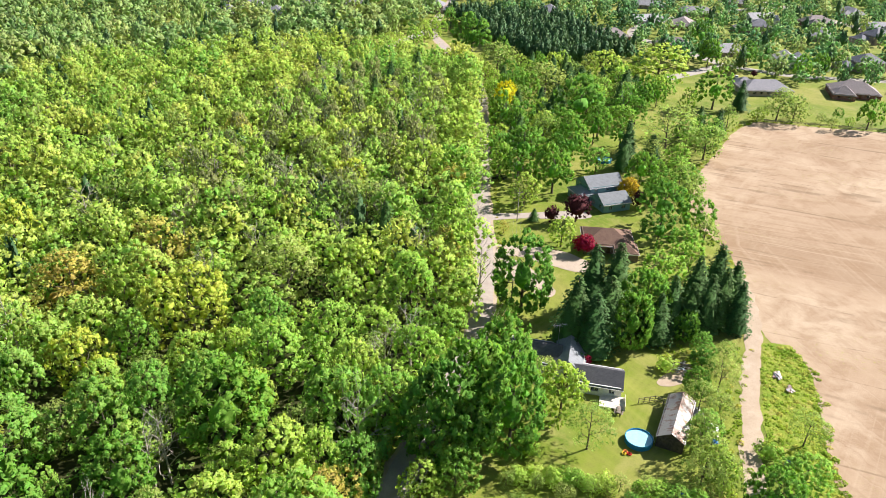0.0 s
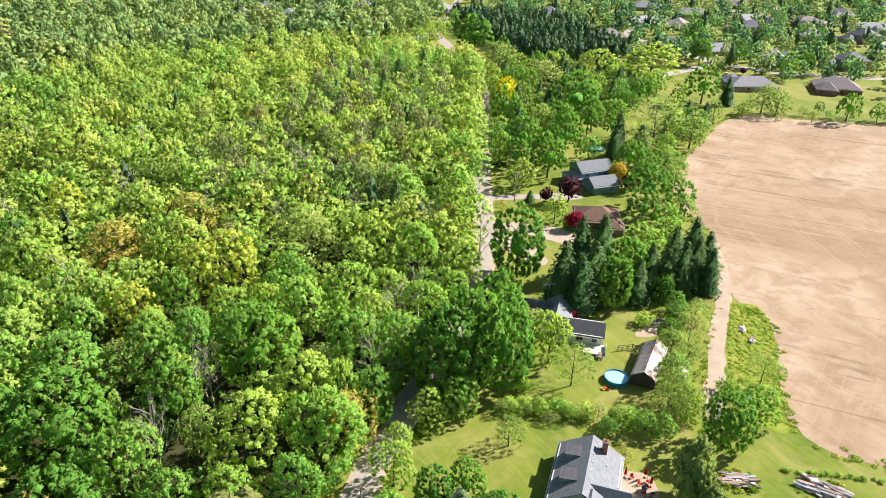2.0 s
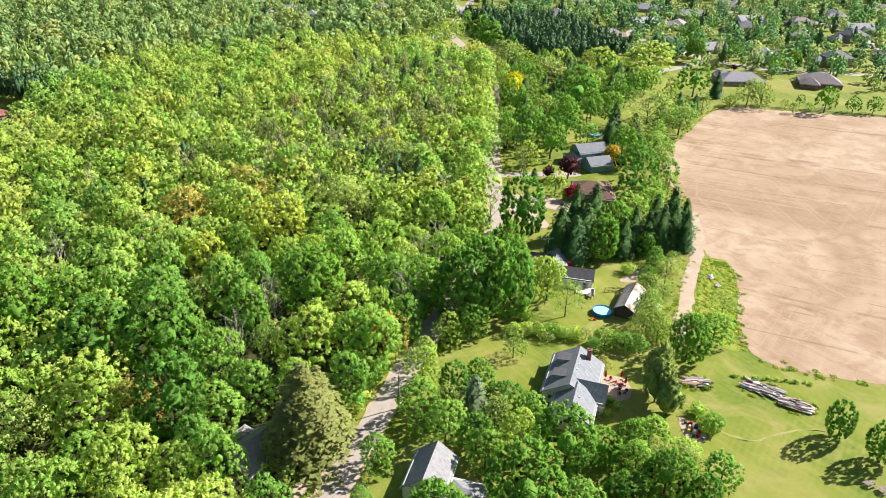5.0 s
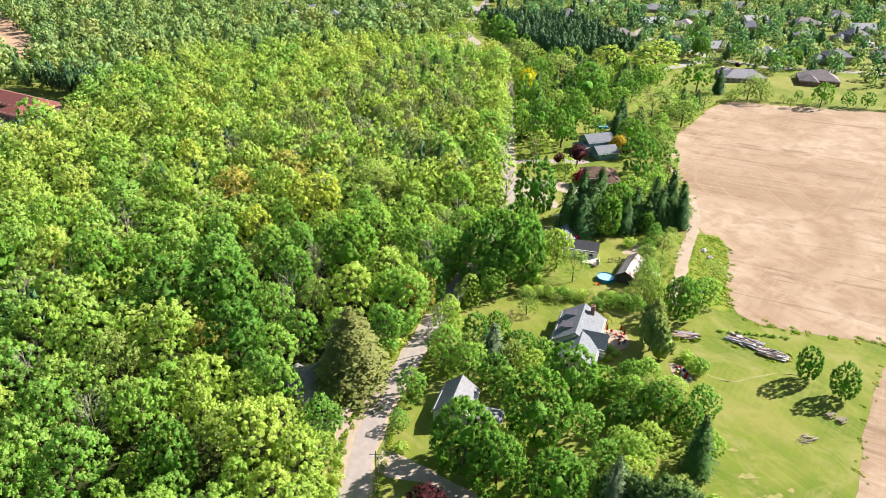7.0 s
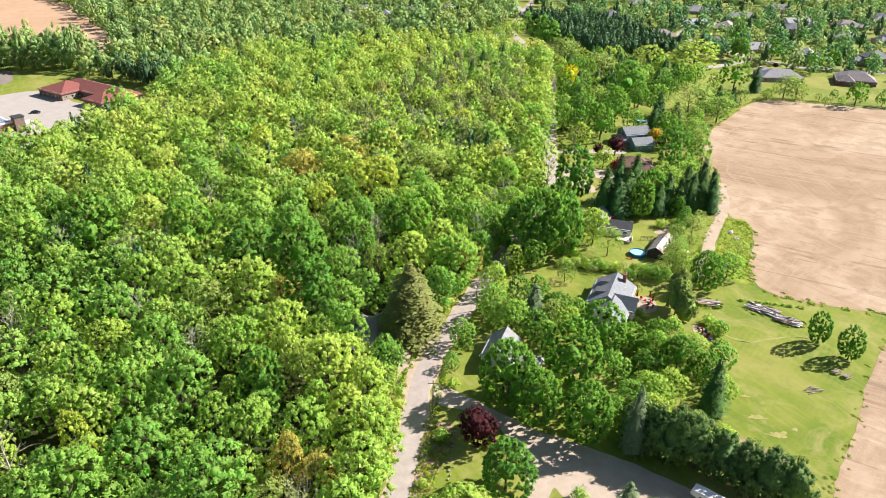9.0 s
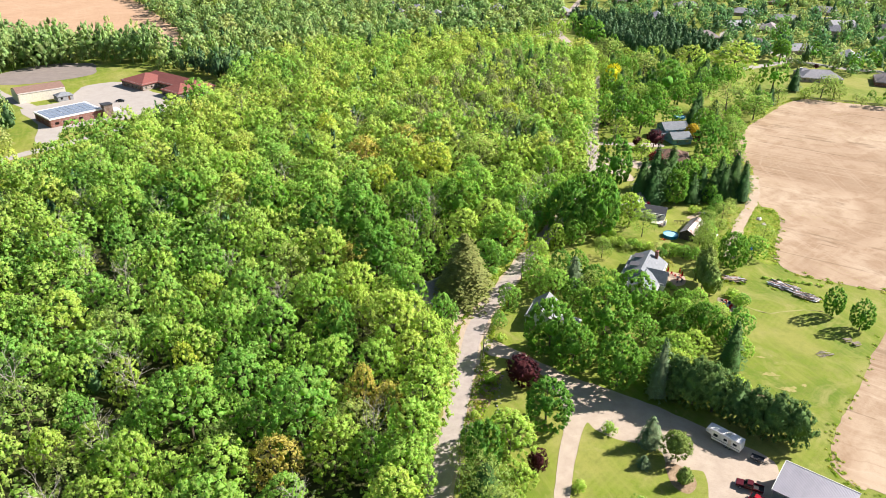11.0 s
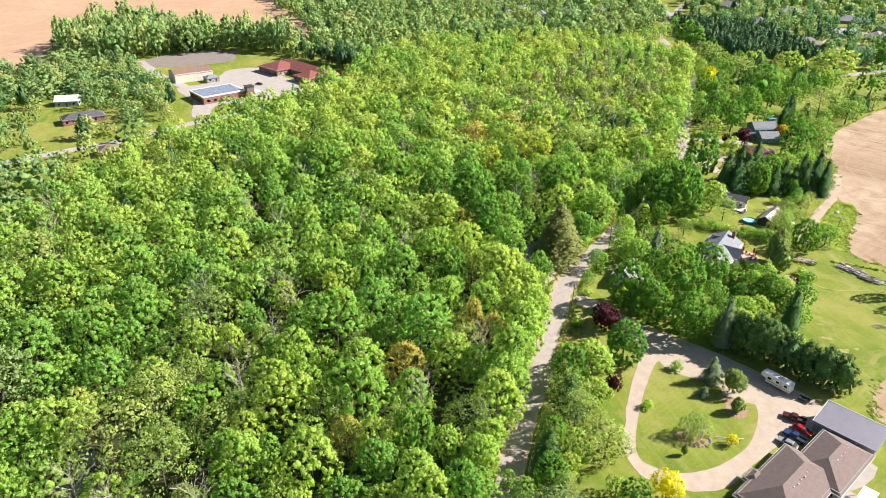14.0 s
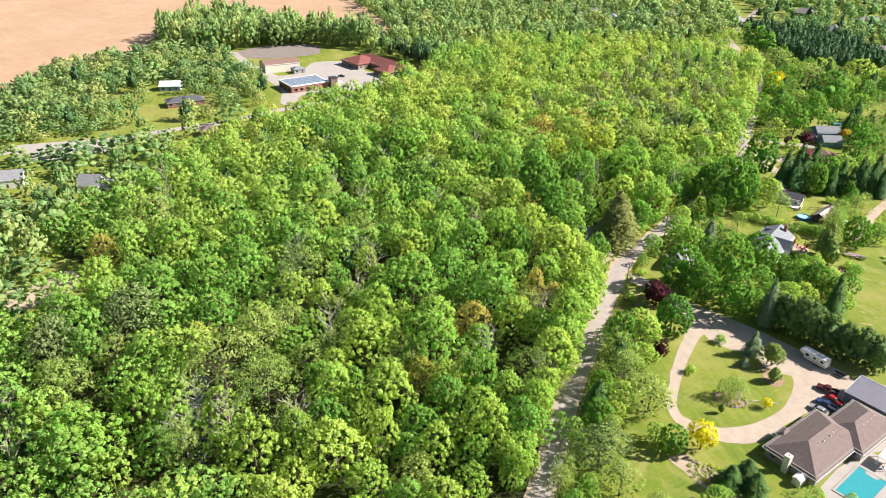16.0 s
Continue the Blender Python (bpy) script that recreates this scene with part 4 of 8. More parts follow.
plant_rows(GARDEN,
           ("cedar", 26, -20, 2.5, 1.9), ("birch", 13, -33, 4, 1.9), ("birch", 17, -33, 4, 2.2), ("birch", 15, -31.4, 4.5, 2.0), ("cedar", 13, -40, 1.7, 0.8), ("yellow", 9, -56, 4, 4.3),
           ("sugar", 2.4, -60, 3.7, 3.6), ("lime", -1.6, -57.5, 3, 2.6), ("hedge", 28, 9.5, 5.2, 4.4), ("hedge", 32, 8, 5.6, 5.0), ("hedge", 36.2, 5.8, 5.4, 4.8), ("hedge", 40.6, 3.6, 4.9, 4.3),
           ("hedge", 44.6, 1.4, 4.8, 4.4), ("hedge", 48.6, -0.8, 5.0, 4.6), ("hedge", 52.6, -2.0, 4.6, 3.8), ("hedge", 25, 13.5, 4.4, 3.8), ("lime", 41.5, 9.5, 5, 3.8), ("lime", -21, -66, 4, 3.5),
           ("ash", -19, -70, 4, 3), ("lime", -25, -62, 3, 2), ("ash", -13, -68, 3, 3), ("spruce", 16, -66.5, 4, 2.8))
plant_rows(GARDEN,
           ("spruce", 19.5, -63, 4, 2.8), ("spruce", 21.6, -66, 3.6, 2.6), ("maple", 34, -65, 2.5, 2.6), ("maple", 42, -61, 1.6, 1.6))
# the middle gardens
plant_rows(GARDEN,
           ("sugar", 79.4, 56.6, 5.5, 3.3), ("sugar", 84.8, 50, 5.5, 3.3), ("sugar", 55, 83, 6, 5), ("cedar", 45, 71, 6.6, 3.6), ("cedar", 43.5, 66.8, 6.2, 3.5), ("cedar", 45, 62.5, 5.2, 3.2),
           ("ash", 48, 94.5, 7, 3.6), ("ash", 50, 91, 5, 3), ("sugar", 20.5, 45, 5.2, 6.8), ("sugar", 11.3, 31, 6.5, 7.4), ("sugar", -3.5, 23, 7.5, 7.2), ("sugar", 2.6, 16.7, 6.5, 6),
           ("sugar", 13.8, 11.8, 6, 6), ("lime", 30.2, 24.4, 5, 4.6), ("sugar", 38.5, 39, 4.5, 5), ("lime", 39, 53, 3.8, 4), ("maple", 12, 50, 6, 4), ("spruceblue", 3, 60, 6.6, 3.2),
           ("spruce", 43.4, 23.8, 9.2, 3), ("spruceblue", 23.5, 9.3, 10.5, 2.7), ("ash", 43, 43, 4, 4), ("maple", 34, 44, 5.5, 4))
plant_rows(GARDEN,
           ("maple", -16, 44, 4.5, 3.6), ("maple", -18, 34, 3, 2.2), ("maple", -8, 58, 6, 5), ("maple", -3, 51, 6, 5), ("maple", 5, 45, 5, 4))
# pool garden, barn and track
plant_rows(GARDEN,
           ("ash", 49, 101, 7, 3.4), ("airy", 52.5, 112, 4, 3.5), ("airy", 46, 91, 4, 3.5), ("airy", 70, 103, 3.5, 4), ("maple", 64, 91, 4, 4.6), ("lime", 50, 94, 4, 3.5),
           ("airy", 59, 119, 4, 4), ("airy", 28, 101, 6, 4.6), ("maple", 24, 109, 9, 5), ("sugar", 12, 113, 10, 6.4), ("maple", 16, 120, 8, 5), ("ash", 20, 115, 6, 4), ("red", 32, 126, 2, 1.2), ("ash", 13, 82, 4, 3),
           ("lime", -8, 80, 4, 3), ("maple", -8.5, 71, 5.5, 4), ("maple", -3, 87, 5, 3.8), ("maple", 3, 90, 5.5, 4))
# tall evergreens and yard of the brown house
plant_rows(GARDEN,
           ("sugar", 20, 148, 8, 8), ("lime", 15, 138, 4, 3.5), ("spruce", 30, 134, 11, 4.4), ("spruce", 34, 131, 9.4, 4.2), ("spruce", 38, 136, 10.4, 4.4), ("spruce", 37, 149, 11, 4.4),
           ("spruce", 43, 150, 11, 4.4), ("sugar", 48, 141, 8, 6), ("sugar", 43.5, 133.5, 6, 5), ("maple", 55, 157, 7, 6), ("spruce", 54, 141, 9, 3.6), ("spruce", 58.5, 141, 8, 3.4),
           ("spruce", 63, 142, 9, 3.5), ("spruce", 67, 144, 9.4, 3.6), ("spruce", 70.5, 142, 8, 3.2), ("spruce", 70, 156, 9.4, 3.8), ("spruce", 73, 152, 8, 3.2), ("spruce", 63, 151, 9, 3.6),
           ("spruce", 50, 137, 7.5, 3.4), ("sugar", 57, 138, 4.5, 3.4), ("maple", 66, 165, 6, 5), ("purple", 64, 211, 4, 2.5))
plant_rows(GARDEN,
           ("purple", 42, 200, 5, 4.5), ("purple", 34, 198, 4, 2.5), ("spruce", 29, 200, 2.5, 1.5), ("tan", 19, 191, 3, 1.5), ("lime", 35, 183, 5, 4.5), ("orange", 62, 218, 4, 3.5),
           ("red", 41, 179, 3, 2.6))
# upper gardens and brush along the far field edge
plant_rows(GARDEN,
           ("ash", 170, 309, 2.4, 2.8), ("lime", 181, 306, 2, 2.4), ("sugar", 202, 303, 3.6, 4), ("sugar", 212, 302, 4, 4), ("lime", 222, 299, 2.6, 3), ("ash", 233, 298, 3, 3.4),
           ("sugar", 246, 297, 4, 4.5), ("spruce", 258, 296, 6, 2.6), ("ash", 270, 293, 4, 4), ("yellow", 28, 307, 11, 5.2), ("maple", 17, 421, 11, 6), ("maple", 151, 408, 8, 6),
           ("maple", 160, 451, 8, 7), ("maple", 180, 425, 5, 4), ("maple", 196, 391, 4, 3.5), ("spruce", 218, 407, 5, 2.5), ("maple", 230, 417, 5, 3), ("ash", 163, 333, 4, 5),
           ("ash", 162, 314, 4, 4), ("maple", 180, 315, 2.5, 2.5), ("purple", 170, 388, 2, 2), ("ash", 193, 309, 3, 3))
plant_rows(GARDEN,
           ("sugar", 26.4, 284.5, 6, 7), ("ash", 29.1, 377, 6.5, 11), ("sugar", 17.4, 423.7, 6, 12), ("ash", 49, 334.7, 6.5, 11), ("lime", 83.3, 365.6, 6.5, 11), ("lime", 110.8, 365.3, 6.5, 15),
           ("sugar", 57.8, 291.3, 6, 11), ("sugar", 47.4, 247.9, 6, 7), ("sugar", 29.3, 242.9, 6, 8.5), ("sugar", 37.6, 222, 6, 7), ("maple", 48.9, 267.1, 6, 6.6), ("lime", 27, 210.7, 6.5, 4.9),
           ("spruce", 79.4, 314.3, 8.5, 3.6), ("spruce", 71.4, 260.5, 8.5, 3.3), ("airy", 86.5, 261.7, 7, 11), ("ash", 100.6, 258.4, 6.5, 7.3), ("sugar", 68.5, 228.3, 6, 5.6), ("maple", 67.2, 195.3, 6, 8),
           ("ash", 83, 216.9, 6.5, 4.4), ("sugar", 126.5, 325.6, 6, 8.9), ("spruce", 138.6, 324.9, 8.5, 3.6), ("lime", 113.1, 320.5, 6.5, 4.4))
plant_rows(GARDEN,
           ("sugar", 151.5, 409.5, 6, 7.1), ("sugar", 174.6, 412.5, 6, 5.2), ("sugar", 193.6, 384.6, 6, 4.8), ("sugar", 210, 396.7, 6, 5), ("ash", 151, 311.8, 6.5, 7.1), ("ash", 156.1, 307.2, 6.5, 6),
           ("ash", 169.5, 298.7, 3.2, 2.7), ("sugar", 186.5, 301.1, 6, 5.9), ("spruce", 63.5, 369.1, 8.5, 3.1), ("spruce", 46.5, 373, 8.5, 3.3), ("sugar", 93.5, 324.9, 6, 5.7), ("maple", 64, 280.5, 6, 6),
           ("ash", 98.4, 283.6, 6.5, 7), ("ash", 76.8, 245.5, 6.5, 4.9), ("maple", 18.9, 256, 6, 4.2), ("spruce", 69.5, 337, 8.5, 3.4), ("spruce", 88.9, 339.1, 8.5, 3.2), ("ash", 121.7, 293.4, 6.5, 4.3),
           ("lime", 140.4, 307.4, 3.2, 4))
# beside the road
plant_rows(VERGE,
           ("hemlock", -30.5, 47.5, 13, 7.2), ("hemlock", -29, 52.5, 10.5, 5.2), ("hemlock", -34, 45.5, 8.2, 4.4), ("lime", -37, 16, 8, 6), ("lime", -42, 26, 8, 6), ("lime", -33, 22, 5, 3.6),
           ("lime", -38, 7, 8, 6), ("bare", -41, 33, 5, 3), ("maple", -24, 64, 8, 5), ("lime", -32.2, -1, 9, 7.2), ("lime", -32, -25, 10, 7.4), ("lime", -31.8, -43, 9, 7.2),
           ("lime", -31.8, -35, 8, 6.6), ("lime", -32.2, -13, 10, 7.2), ("maple", -32, -55, 7, 5), ("lime", -31.5, 9, 6, 4), ("sugar", 0.5, 99, 9.2, 8.4), ("sugar", 6.5, 104, 10.4, 8.2),
           ("sugar", 13, 99.5, 9.2, 6.8), ("maple", 6, 97, 8, 5.8), ("maple", 0, 97, 8.5, 5.6), ("maple", -10, 103, 10, 5.5))
plant_rows(VERGE,
           ("maple", -4, 116, 10, 5.5), ("lime", -16, 110, 12, 5), ("lime", 7, 349, 10, 6), ("lime", 7, 300, 9, 6), ("maple", 4, 259, 9, 7), ("maple", 5, 221, 9, 7),
           ("tan", 3, 211, 8, 6), ("lime", 4, 193, 8, 6), ("lime", 3, 177, 8, 6), ("tan", 1, 168, 8, 5), ("maple", 2, 280, 9, 6))
# the wood
stand("ash", (-115, 0.8, 7.2), (-195.8, 58.8, 7.5), (-82.5, 41.5, 6.7))
stand("bare", (-125.5, 23.5, 5.1), (-109, 71.9, 4.6), (-99.2, 36.2, 4.1), (-78.2, 21.8, 3.3))
stand("gold", (-91.8, -7.7, 3.7))
stand("lime", (-163.9, 72.2, 6.6), (-45.3, 18.8, 7.8), (-56.6, 25.2, 4.2), (-20.2, 87.7, 4.2))
stand("maple", (-75.8, -11.1, 6.9), (-57.5, -1.5, 5.6), (-76.9, 9.4, 7.6), (-85.3, 4.3, 6.2), (-99, 7.7, 6.7), (-132.8, 3.4, 8.4), (-152.2, -19.8, 7.1), (-152.6, 69.1, 9.5), (-160.9, 41.2, 8.9), (-104.3, 36.5, 8.4), (-118.6, 29.1, 7.7), (-156.5, 5, 8.6), (-61.3, 34.3, 7.2), (-69.6, 24.9, 6.6), (-45.6, 37.9, 5.4), (-135.9, -16.2, 7), (-101.8, 23.8, 6.6), (-92.8, 86.4, 7.4), (-106.4, 52.2, 7.7), (-91.8, 48.3, 7.5), (-74.2, 49.7, 8.2), (-27, 85, 7.2), (-87.3, 23, 6), (-53.5, 67.3, 6))
stand("maple", (-35.1, 72.9, 7.8), (-21, 74.9, 7.9))
stand("sugar", (-136.4, 78.7, 9.5), (-104.7, 80.5, 8.7), (-81.3, 69.8, 9.5), (-67.2, 73.1, 9.3), (-58.6, 53.4, 7.7), (-59.4, 12.8, 5.6), (-50.9, 83.1, 5.8))
stand("tan", (-46.7, -10, 4.1), (-118.4, 84.3, 4.9))
stand("ash", (-36.5, 147, 9.5), (-21.1, 187.2, 8.1), (-40.5, 222.9, 6.1), (-96.3, 244.7, 7.9), (-92.7, 187.1, 7.2))
stand("bare", (-108.7, 108.2, 4.7), (-46.2, 90.2, 3.3), (-14.3, 95.2, 4.6), (-6.1, 122.2, 4.7), (-34.8, 195.9, 5.6), (-46.7, 200.1, 5.6))
stand("gold", (-70.1, 113.1, 5.7), (-54, 130.7, 8.7), (-108, 162.6, 6.8), (-28.6, 206.7, 5.8))
stand("lime", (-33.8, 114.8, 7.3), (-23.7, 124.6, 6.8), (-155, 160.4, 9.5), (-138.6, 168.4, 8.9), (-161.4, 136.6, 9), (-19.5, 151.3, 6.5), (-50.3, 180.8, 7.9), (-72.7, 316.3, 9.5), (-121.5, 301.1, 9.5), (-122.4, 171.8, 7.6), (-100.2, 128.4, 6.9), (-72.1, 138.7, 5.8), (-48.6, 234.9, 8.5), (-106.7, 236.9, 7.5), (-64, 227.3, 7.1))
stand("maple", (-74.5, 91.5, 8.3), (-58.9, 96.5, 7.1), (-16.6, 100.2, 7.2), (-132.1, 205.5, 9.5), (-191.3, 207.4, 9.5), (-133.5, 110.3, 8.2), (-94.9, 113.1, 5.1), (-53.8, 103.7, 5.4), (-63.6, 122.1, 5.4), (-7, 145.4, 6.9), (-61.2, 175.7, 6.8), (-73.1, 214.6, 8.3), (-104.3, 323.9, 9.5), (-107.5, 206.4, 6.7), (-126.6, 228.7, 8.3), (-176.2, 277, 9.5), (-37.4, 131.6, 5.6), (-41.3, 118, 4.7), (-12.1, 187.8, 5.4), (-5.7, 219.6, 8.1), (-113.8, 146.1, 6))
stand("spruce", (-45.6, 314.4, 4.8), (-38.6, 325.7, 5), (-28.8, 306, 5.3), (-23.5, 327.3, 5.6), (-15.4, 302.5, 5.2), (-11.4, 339.9, 5.7), (-166.2, 302.2, 5.2), (-157.9, 298.2, 4.1), (-14.8, 173.6, 5.1))
stand("sugar", (-38.7, 98.3, 8.5))
stand("tan", (-69.4, 155.6, 9.1), (-84.1, 139.6, 9.5), (-74.5, 250.1, 5.8))
stand("airy", (-110.4, -68.8, 7.8), (-109.5, -85.1, 9.1), (-94.1, -88.2, 7.5))
stand("ash", (-116.3, -32.9, 8.4), (-187.2, -24.5, 9.5), (-141.3, -107.1, 8.1), (-140.6, -90.2, 5.2), (-101.5, -111.1, 4.9))
stand("bare", (-93.8, -56.8, 4.8), (-107.7, -98, 4.5))
stand("lime", (-81.8, -59.4, 8), (-67.8, -99.5, 8), (-48.6, -88.3, 5), (-61, -91.3, 4.5), (-38.7, -78.6, 5.9), (-172.7, -64.1, 6.8))
stand("maple", (-82.2, -25.3, 8.2), (-58.1, -22.4, 8.4), (-68.6, -40, 7.8), (-85.9, -41.7, 5.5), (-63, -53.6, 8.1), (-133.7, -39.1, 7.8), (-122.8, -119.6, 8.8), (-84.7, -107.1, 7.3), (-128.6, -90.4, 7.8), (-119.7, -104.8, 6.5), (-79.1, -82.2, 6.3), (-65.2, -76.6, 6.8), (-126.8, -65.1, 7.3), (-151.1, -62.2, 8.7), (-166.6, -34.2, 9.5), (-142.9, -32.8, 9.2), (-165, -83.6, 7), (-141.6, -51.3, 6.8), (-80.5, -97.2, 4.6), (-52.6, -71.5, 5.5))
stand("silver", (-147.9, -76.7, 9.5), (-158.5, -94.9, 7.3))
stand("sugar", (-47.1, -62.4, 5.1))
stand("tan", (-187.5, -47.2, 6.3))
for row in [("tan", 34.6, 78.6, 1.3, 1.9), ("shrub", 33.2, 66.2, 0.9, 1.2), ("shrub", 34.6, 64.4, 0.8, 1.1), ("shrub", 32.2, 62.2, 0.7, 1.0), ("shrub", 4, -25, 1.3, 1.6), ("shrub", 11, -6, 1.6, 1.8), ("shrub", 53, 58, 2, 2.5), ("shrub", 17, 99, 1.5, 2), ("shrub", 50, 126, 1, 2.5), ("shrub", 62, 100, 1, 2.5), ("shrub", -20.5, -6, 1, 1.3), ("shrub", -18, 8, 1.4, 1.9), ("shrub", 52, 63, 1.4, 2.0),
            ("shrub", -17, 27, 1, 1.6), ("shrub", -21, -13, 0.8, 1.1), ("shrub", -6, 33, 1.2, 1.5), ("shrub", 18, 60, 0.9, 1.3)] + [("shrub", 14 + 3.1 * i, 93 - 0.5 * i + (i % 2), 1.2, 2.1) for i in range(6)]:
    plant(*row, group="shrubs of the gardens")
for row in [("maple", 36, 88, 1.9, 2.8), ("maple", 40.5, 86.5, 2.0, 3), ("maple", 44, 86, 2.2, 2.8), ("maple", 33, 86, 1.6, 2.2), ("maple", 39, 90, 1.5, 2.2), ("maple", 54, 59, 1.6, 2.3)]:
    plant(*row, group=GARDEN)
for i in range(22):
    if i % 7 != 4:
        plant("shrub", 64.5 + 0.85 * i + 0.3 * math.sin(i * 5.1), 77.2 - 0.11 * i + 0.3 * math.sin(i * 3.7), 0.3, 0.5 + 0.18 * math.sin(i * 2.3), "row of low shrubs on the lawn")
for i in range(16):
    plant(("ash", "maple", "airy", "lime")[i % 4], 12 + 2.5 * i, 91.5 - 0.15 * i + 1.3 * math.sin(i * 2.7), 1.9, 1.7 + 0.5 * math.sin(i * 1.9), "brushy row between the gardens", 3.4 + 0.9 * math.sin(i * 4.3))


# the wood: nearest stretch as single trees, the rest as joined woodland
def scatter(rng, poly, gap, keep_out=(), near=None):
    """Points in a polygon at least gap apart, clear of the keep-out circles."""
    poly = np.asarray(poly, float)
    lo, hi = poly.min(0), poly.max(0)
    n = int((hi[0] - lo[0]) * (hi[1] - lo[1]) / (gap * gap) * 7)
    P = rng.uniform(lo, hi, (n, 2))
    P = P[inside(poly, P[:, 0], P[:, 1])]
    for x, y, r in keep_out:
        P = P[(P[:, 0] - x) ** 2 + (P[:, 1] - y) ** 2 > r * r]
    cell, out = {}, []
    for x, y in P:
        i, j = int(x // gap), int(y // gap)
        if any((x - a) ** 2 + (y - b) ** 2 < gap * gap for u in (-1, 0, 1) for w in (-1, 0, 1) for a, b in cell.get((i + u, j + w), ())):
            continue
        cell.setdefault((i, j), []).append((x, y))
        out.append((x, y))
    return np.array(out).reshape(-1, 2)


def woodland(name, label, places, heights, radii, tones, protos, mat, rng):
    """Many trees joined into one mesh."""
    VV, FF, TT, NN = [], [], [], []
    base = 0
    pick = rng.integers(len(protos), size=len(places))
    ang = rng.uniform(0, 6.28, len(places))
    for k, (pv, pf, pn) in enumerate(protos):
        idx = np.nonzero(pick == k)[0]
        if not len(idx):
            continue
        c, s = np.cos(ang[idx]), np.sin(ang[idx])
        x = pv[None, :, 0] * c[:, None] - pv[None, :, 1] * s[:, None]
        y = pv[None, :, 0] * s[:, None] + pv[None, :, 1] * c[:, None]
        V = np.stack([x * radii[idx][:, None] + places[idx][:, :1], y * radii[idx][:, None] + places[idx][:, 1:], pv[None, :, 2] * heights[idx][:, None] + 0 * x], 2)
        F = pf[None] + (np.arange(len(idx)) * len(pv))[:, None, None] + base
        VV.append(V.reshape(-1, 3))
        FF.append(F.reshape(-1, 3))
        TT.append(np.repeat(tones[idx], len(pv)))
        nx = pn[None, :, 0] * c[:, None] - pn[None, :, 1] * s[:, None]
        ny = pn[None, :, 0] * s[:, None] + pn[None, :, 1] * c[:, None]
        NN.append(np.stack([nx, ny, pn[None, :, 2] + 0 * nx], 2).reshape(-1, 3))
        base += len(idx) * len(pv)
    ob = new(name, mesh_from(name, np.concatenate(VV), np.concatenate(FF), [mat], None, np.concatenate(TT), np.concatenate(NN)))
    return tagged(ob, label, "trees", kind="stuff")


def wood_proto(rng, lumps, per, leaf, core, crown_low=0.22, **kw):
    """A tree of height 1 and radius 1 with a plain stem, for the joined woodland."""
    v, f, n = leafy_crown(rng, lumps, per, leaf, core, **kw)
    half = (1 - crown_low) / 2
    v = v * np.array([1, 1, half]) + np.array([0, 0, 1 - half])
    a = np.arange(3) * 2.094
    st = np.concatenate([np.stack([0.04 * np.cos(a), 0.04 * np.sin(a), a * 0], 1), np.stack([0.02 * np.cos(a), 0.02 * np.sin(a), a * 0 + 0.6], 1)])
    sf = np.array([[i, (i + 1) % 3, 3 + i] for i in range(3)] + [[(i + 1) % 3, 3 + (i + 1) % 3, 3 + i] for i in range(3)]) + len(v)
    return np.concatenate([v, st]), np.concatenate([f, sf]), np.concatenate([n, unit(st * np.array([1, 1, 0]))])


wr = np.random.default_rng(21)
KEEP = [(x, y, r * 0.8 + 2.2) for x, y, r in PLANTED] + [(-123, 70, 7), (-125, 77, 5), (-53, 62, 7), (-52, 68, 6), (-154, 143, 6), (-74, 2, 5), (-56, -25, 5), (-44, -42, 7), (-47, -53, 6), (-15, 194, 5), (-40, 45, 9.5), (-36, 38, 9), (-43, 36, 8), (-42, 54, 6), (-104, -118, 6), (-196, -66, 12), (-118, -86, 4), (-240, 0, 9), (-231, -7, 9), (-222, -14, 8)]
spots = scatter(wr, WOODS, 7.4, KEEP)
along = spline([p for p in ROAD if -150 < p[1] < 400], False, 4)
edge = np.array([(along[i, 0] - (4.9 if along[i, 1] > 110 else 6.2) + 0.8 * math.sin(i * 2.1), along[i, 1] + math.cos(i * 3.3)) for i in range(len(along)) if i % 2 == 0 or along[i, 1] > 200])
edge = edge[[all((x - a) ** 2 + (y - b) ** 2 > (r * 0.7 + 2) ** 2 for a, b, r in PLANTED) and not (26 < y < 60) for x, y in edge]]
spots = np.concatenate([spots, edge])
near = ((spots[:, 0] > -72) & (spots[:, 1] < 132) & (spots[:, 1] > -112)) | ((spots[:, 0] > -112) & (spots[:, 1] < -8) & (spots[:, 1] > -118))
for x, y in spots[near]:
    u = wr.random()
    sp = "maple" if u < 0.6 else "lime" if u < 0.8 else "ash" if u < 0.91 else "airy" if u < 0.97 else "tan"
    r = wr.uniform(3.6, 6.4)
    plant(sp, float(x), float(y), 9.5, r, WOODGROUP, float(wr.uniform(6.0, 10.0) + r * 0.75))
for x, y in spots[5::16]:
    plant("bare", float(x) + 4.2, float(y) - 2.5, 11.5, float(wr.uniform(3.5, 5.5)), WOODGROUP, float(wr.uniform(15, 19.5)))
rest = spots[~near]


def zone(P, scale=0.017, seed=3.0):
    """A slowly changing value from 0 to 1 over the plan: stands of one kind of tree."""
    return np.clip(np.array([0.5 + 0.75 * noise.noise(Vector((x * scale, y * scale, seed))) for x, y in P]), 0, 1)


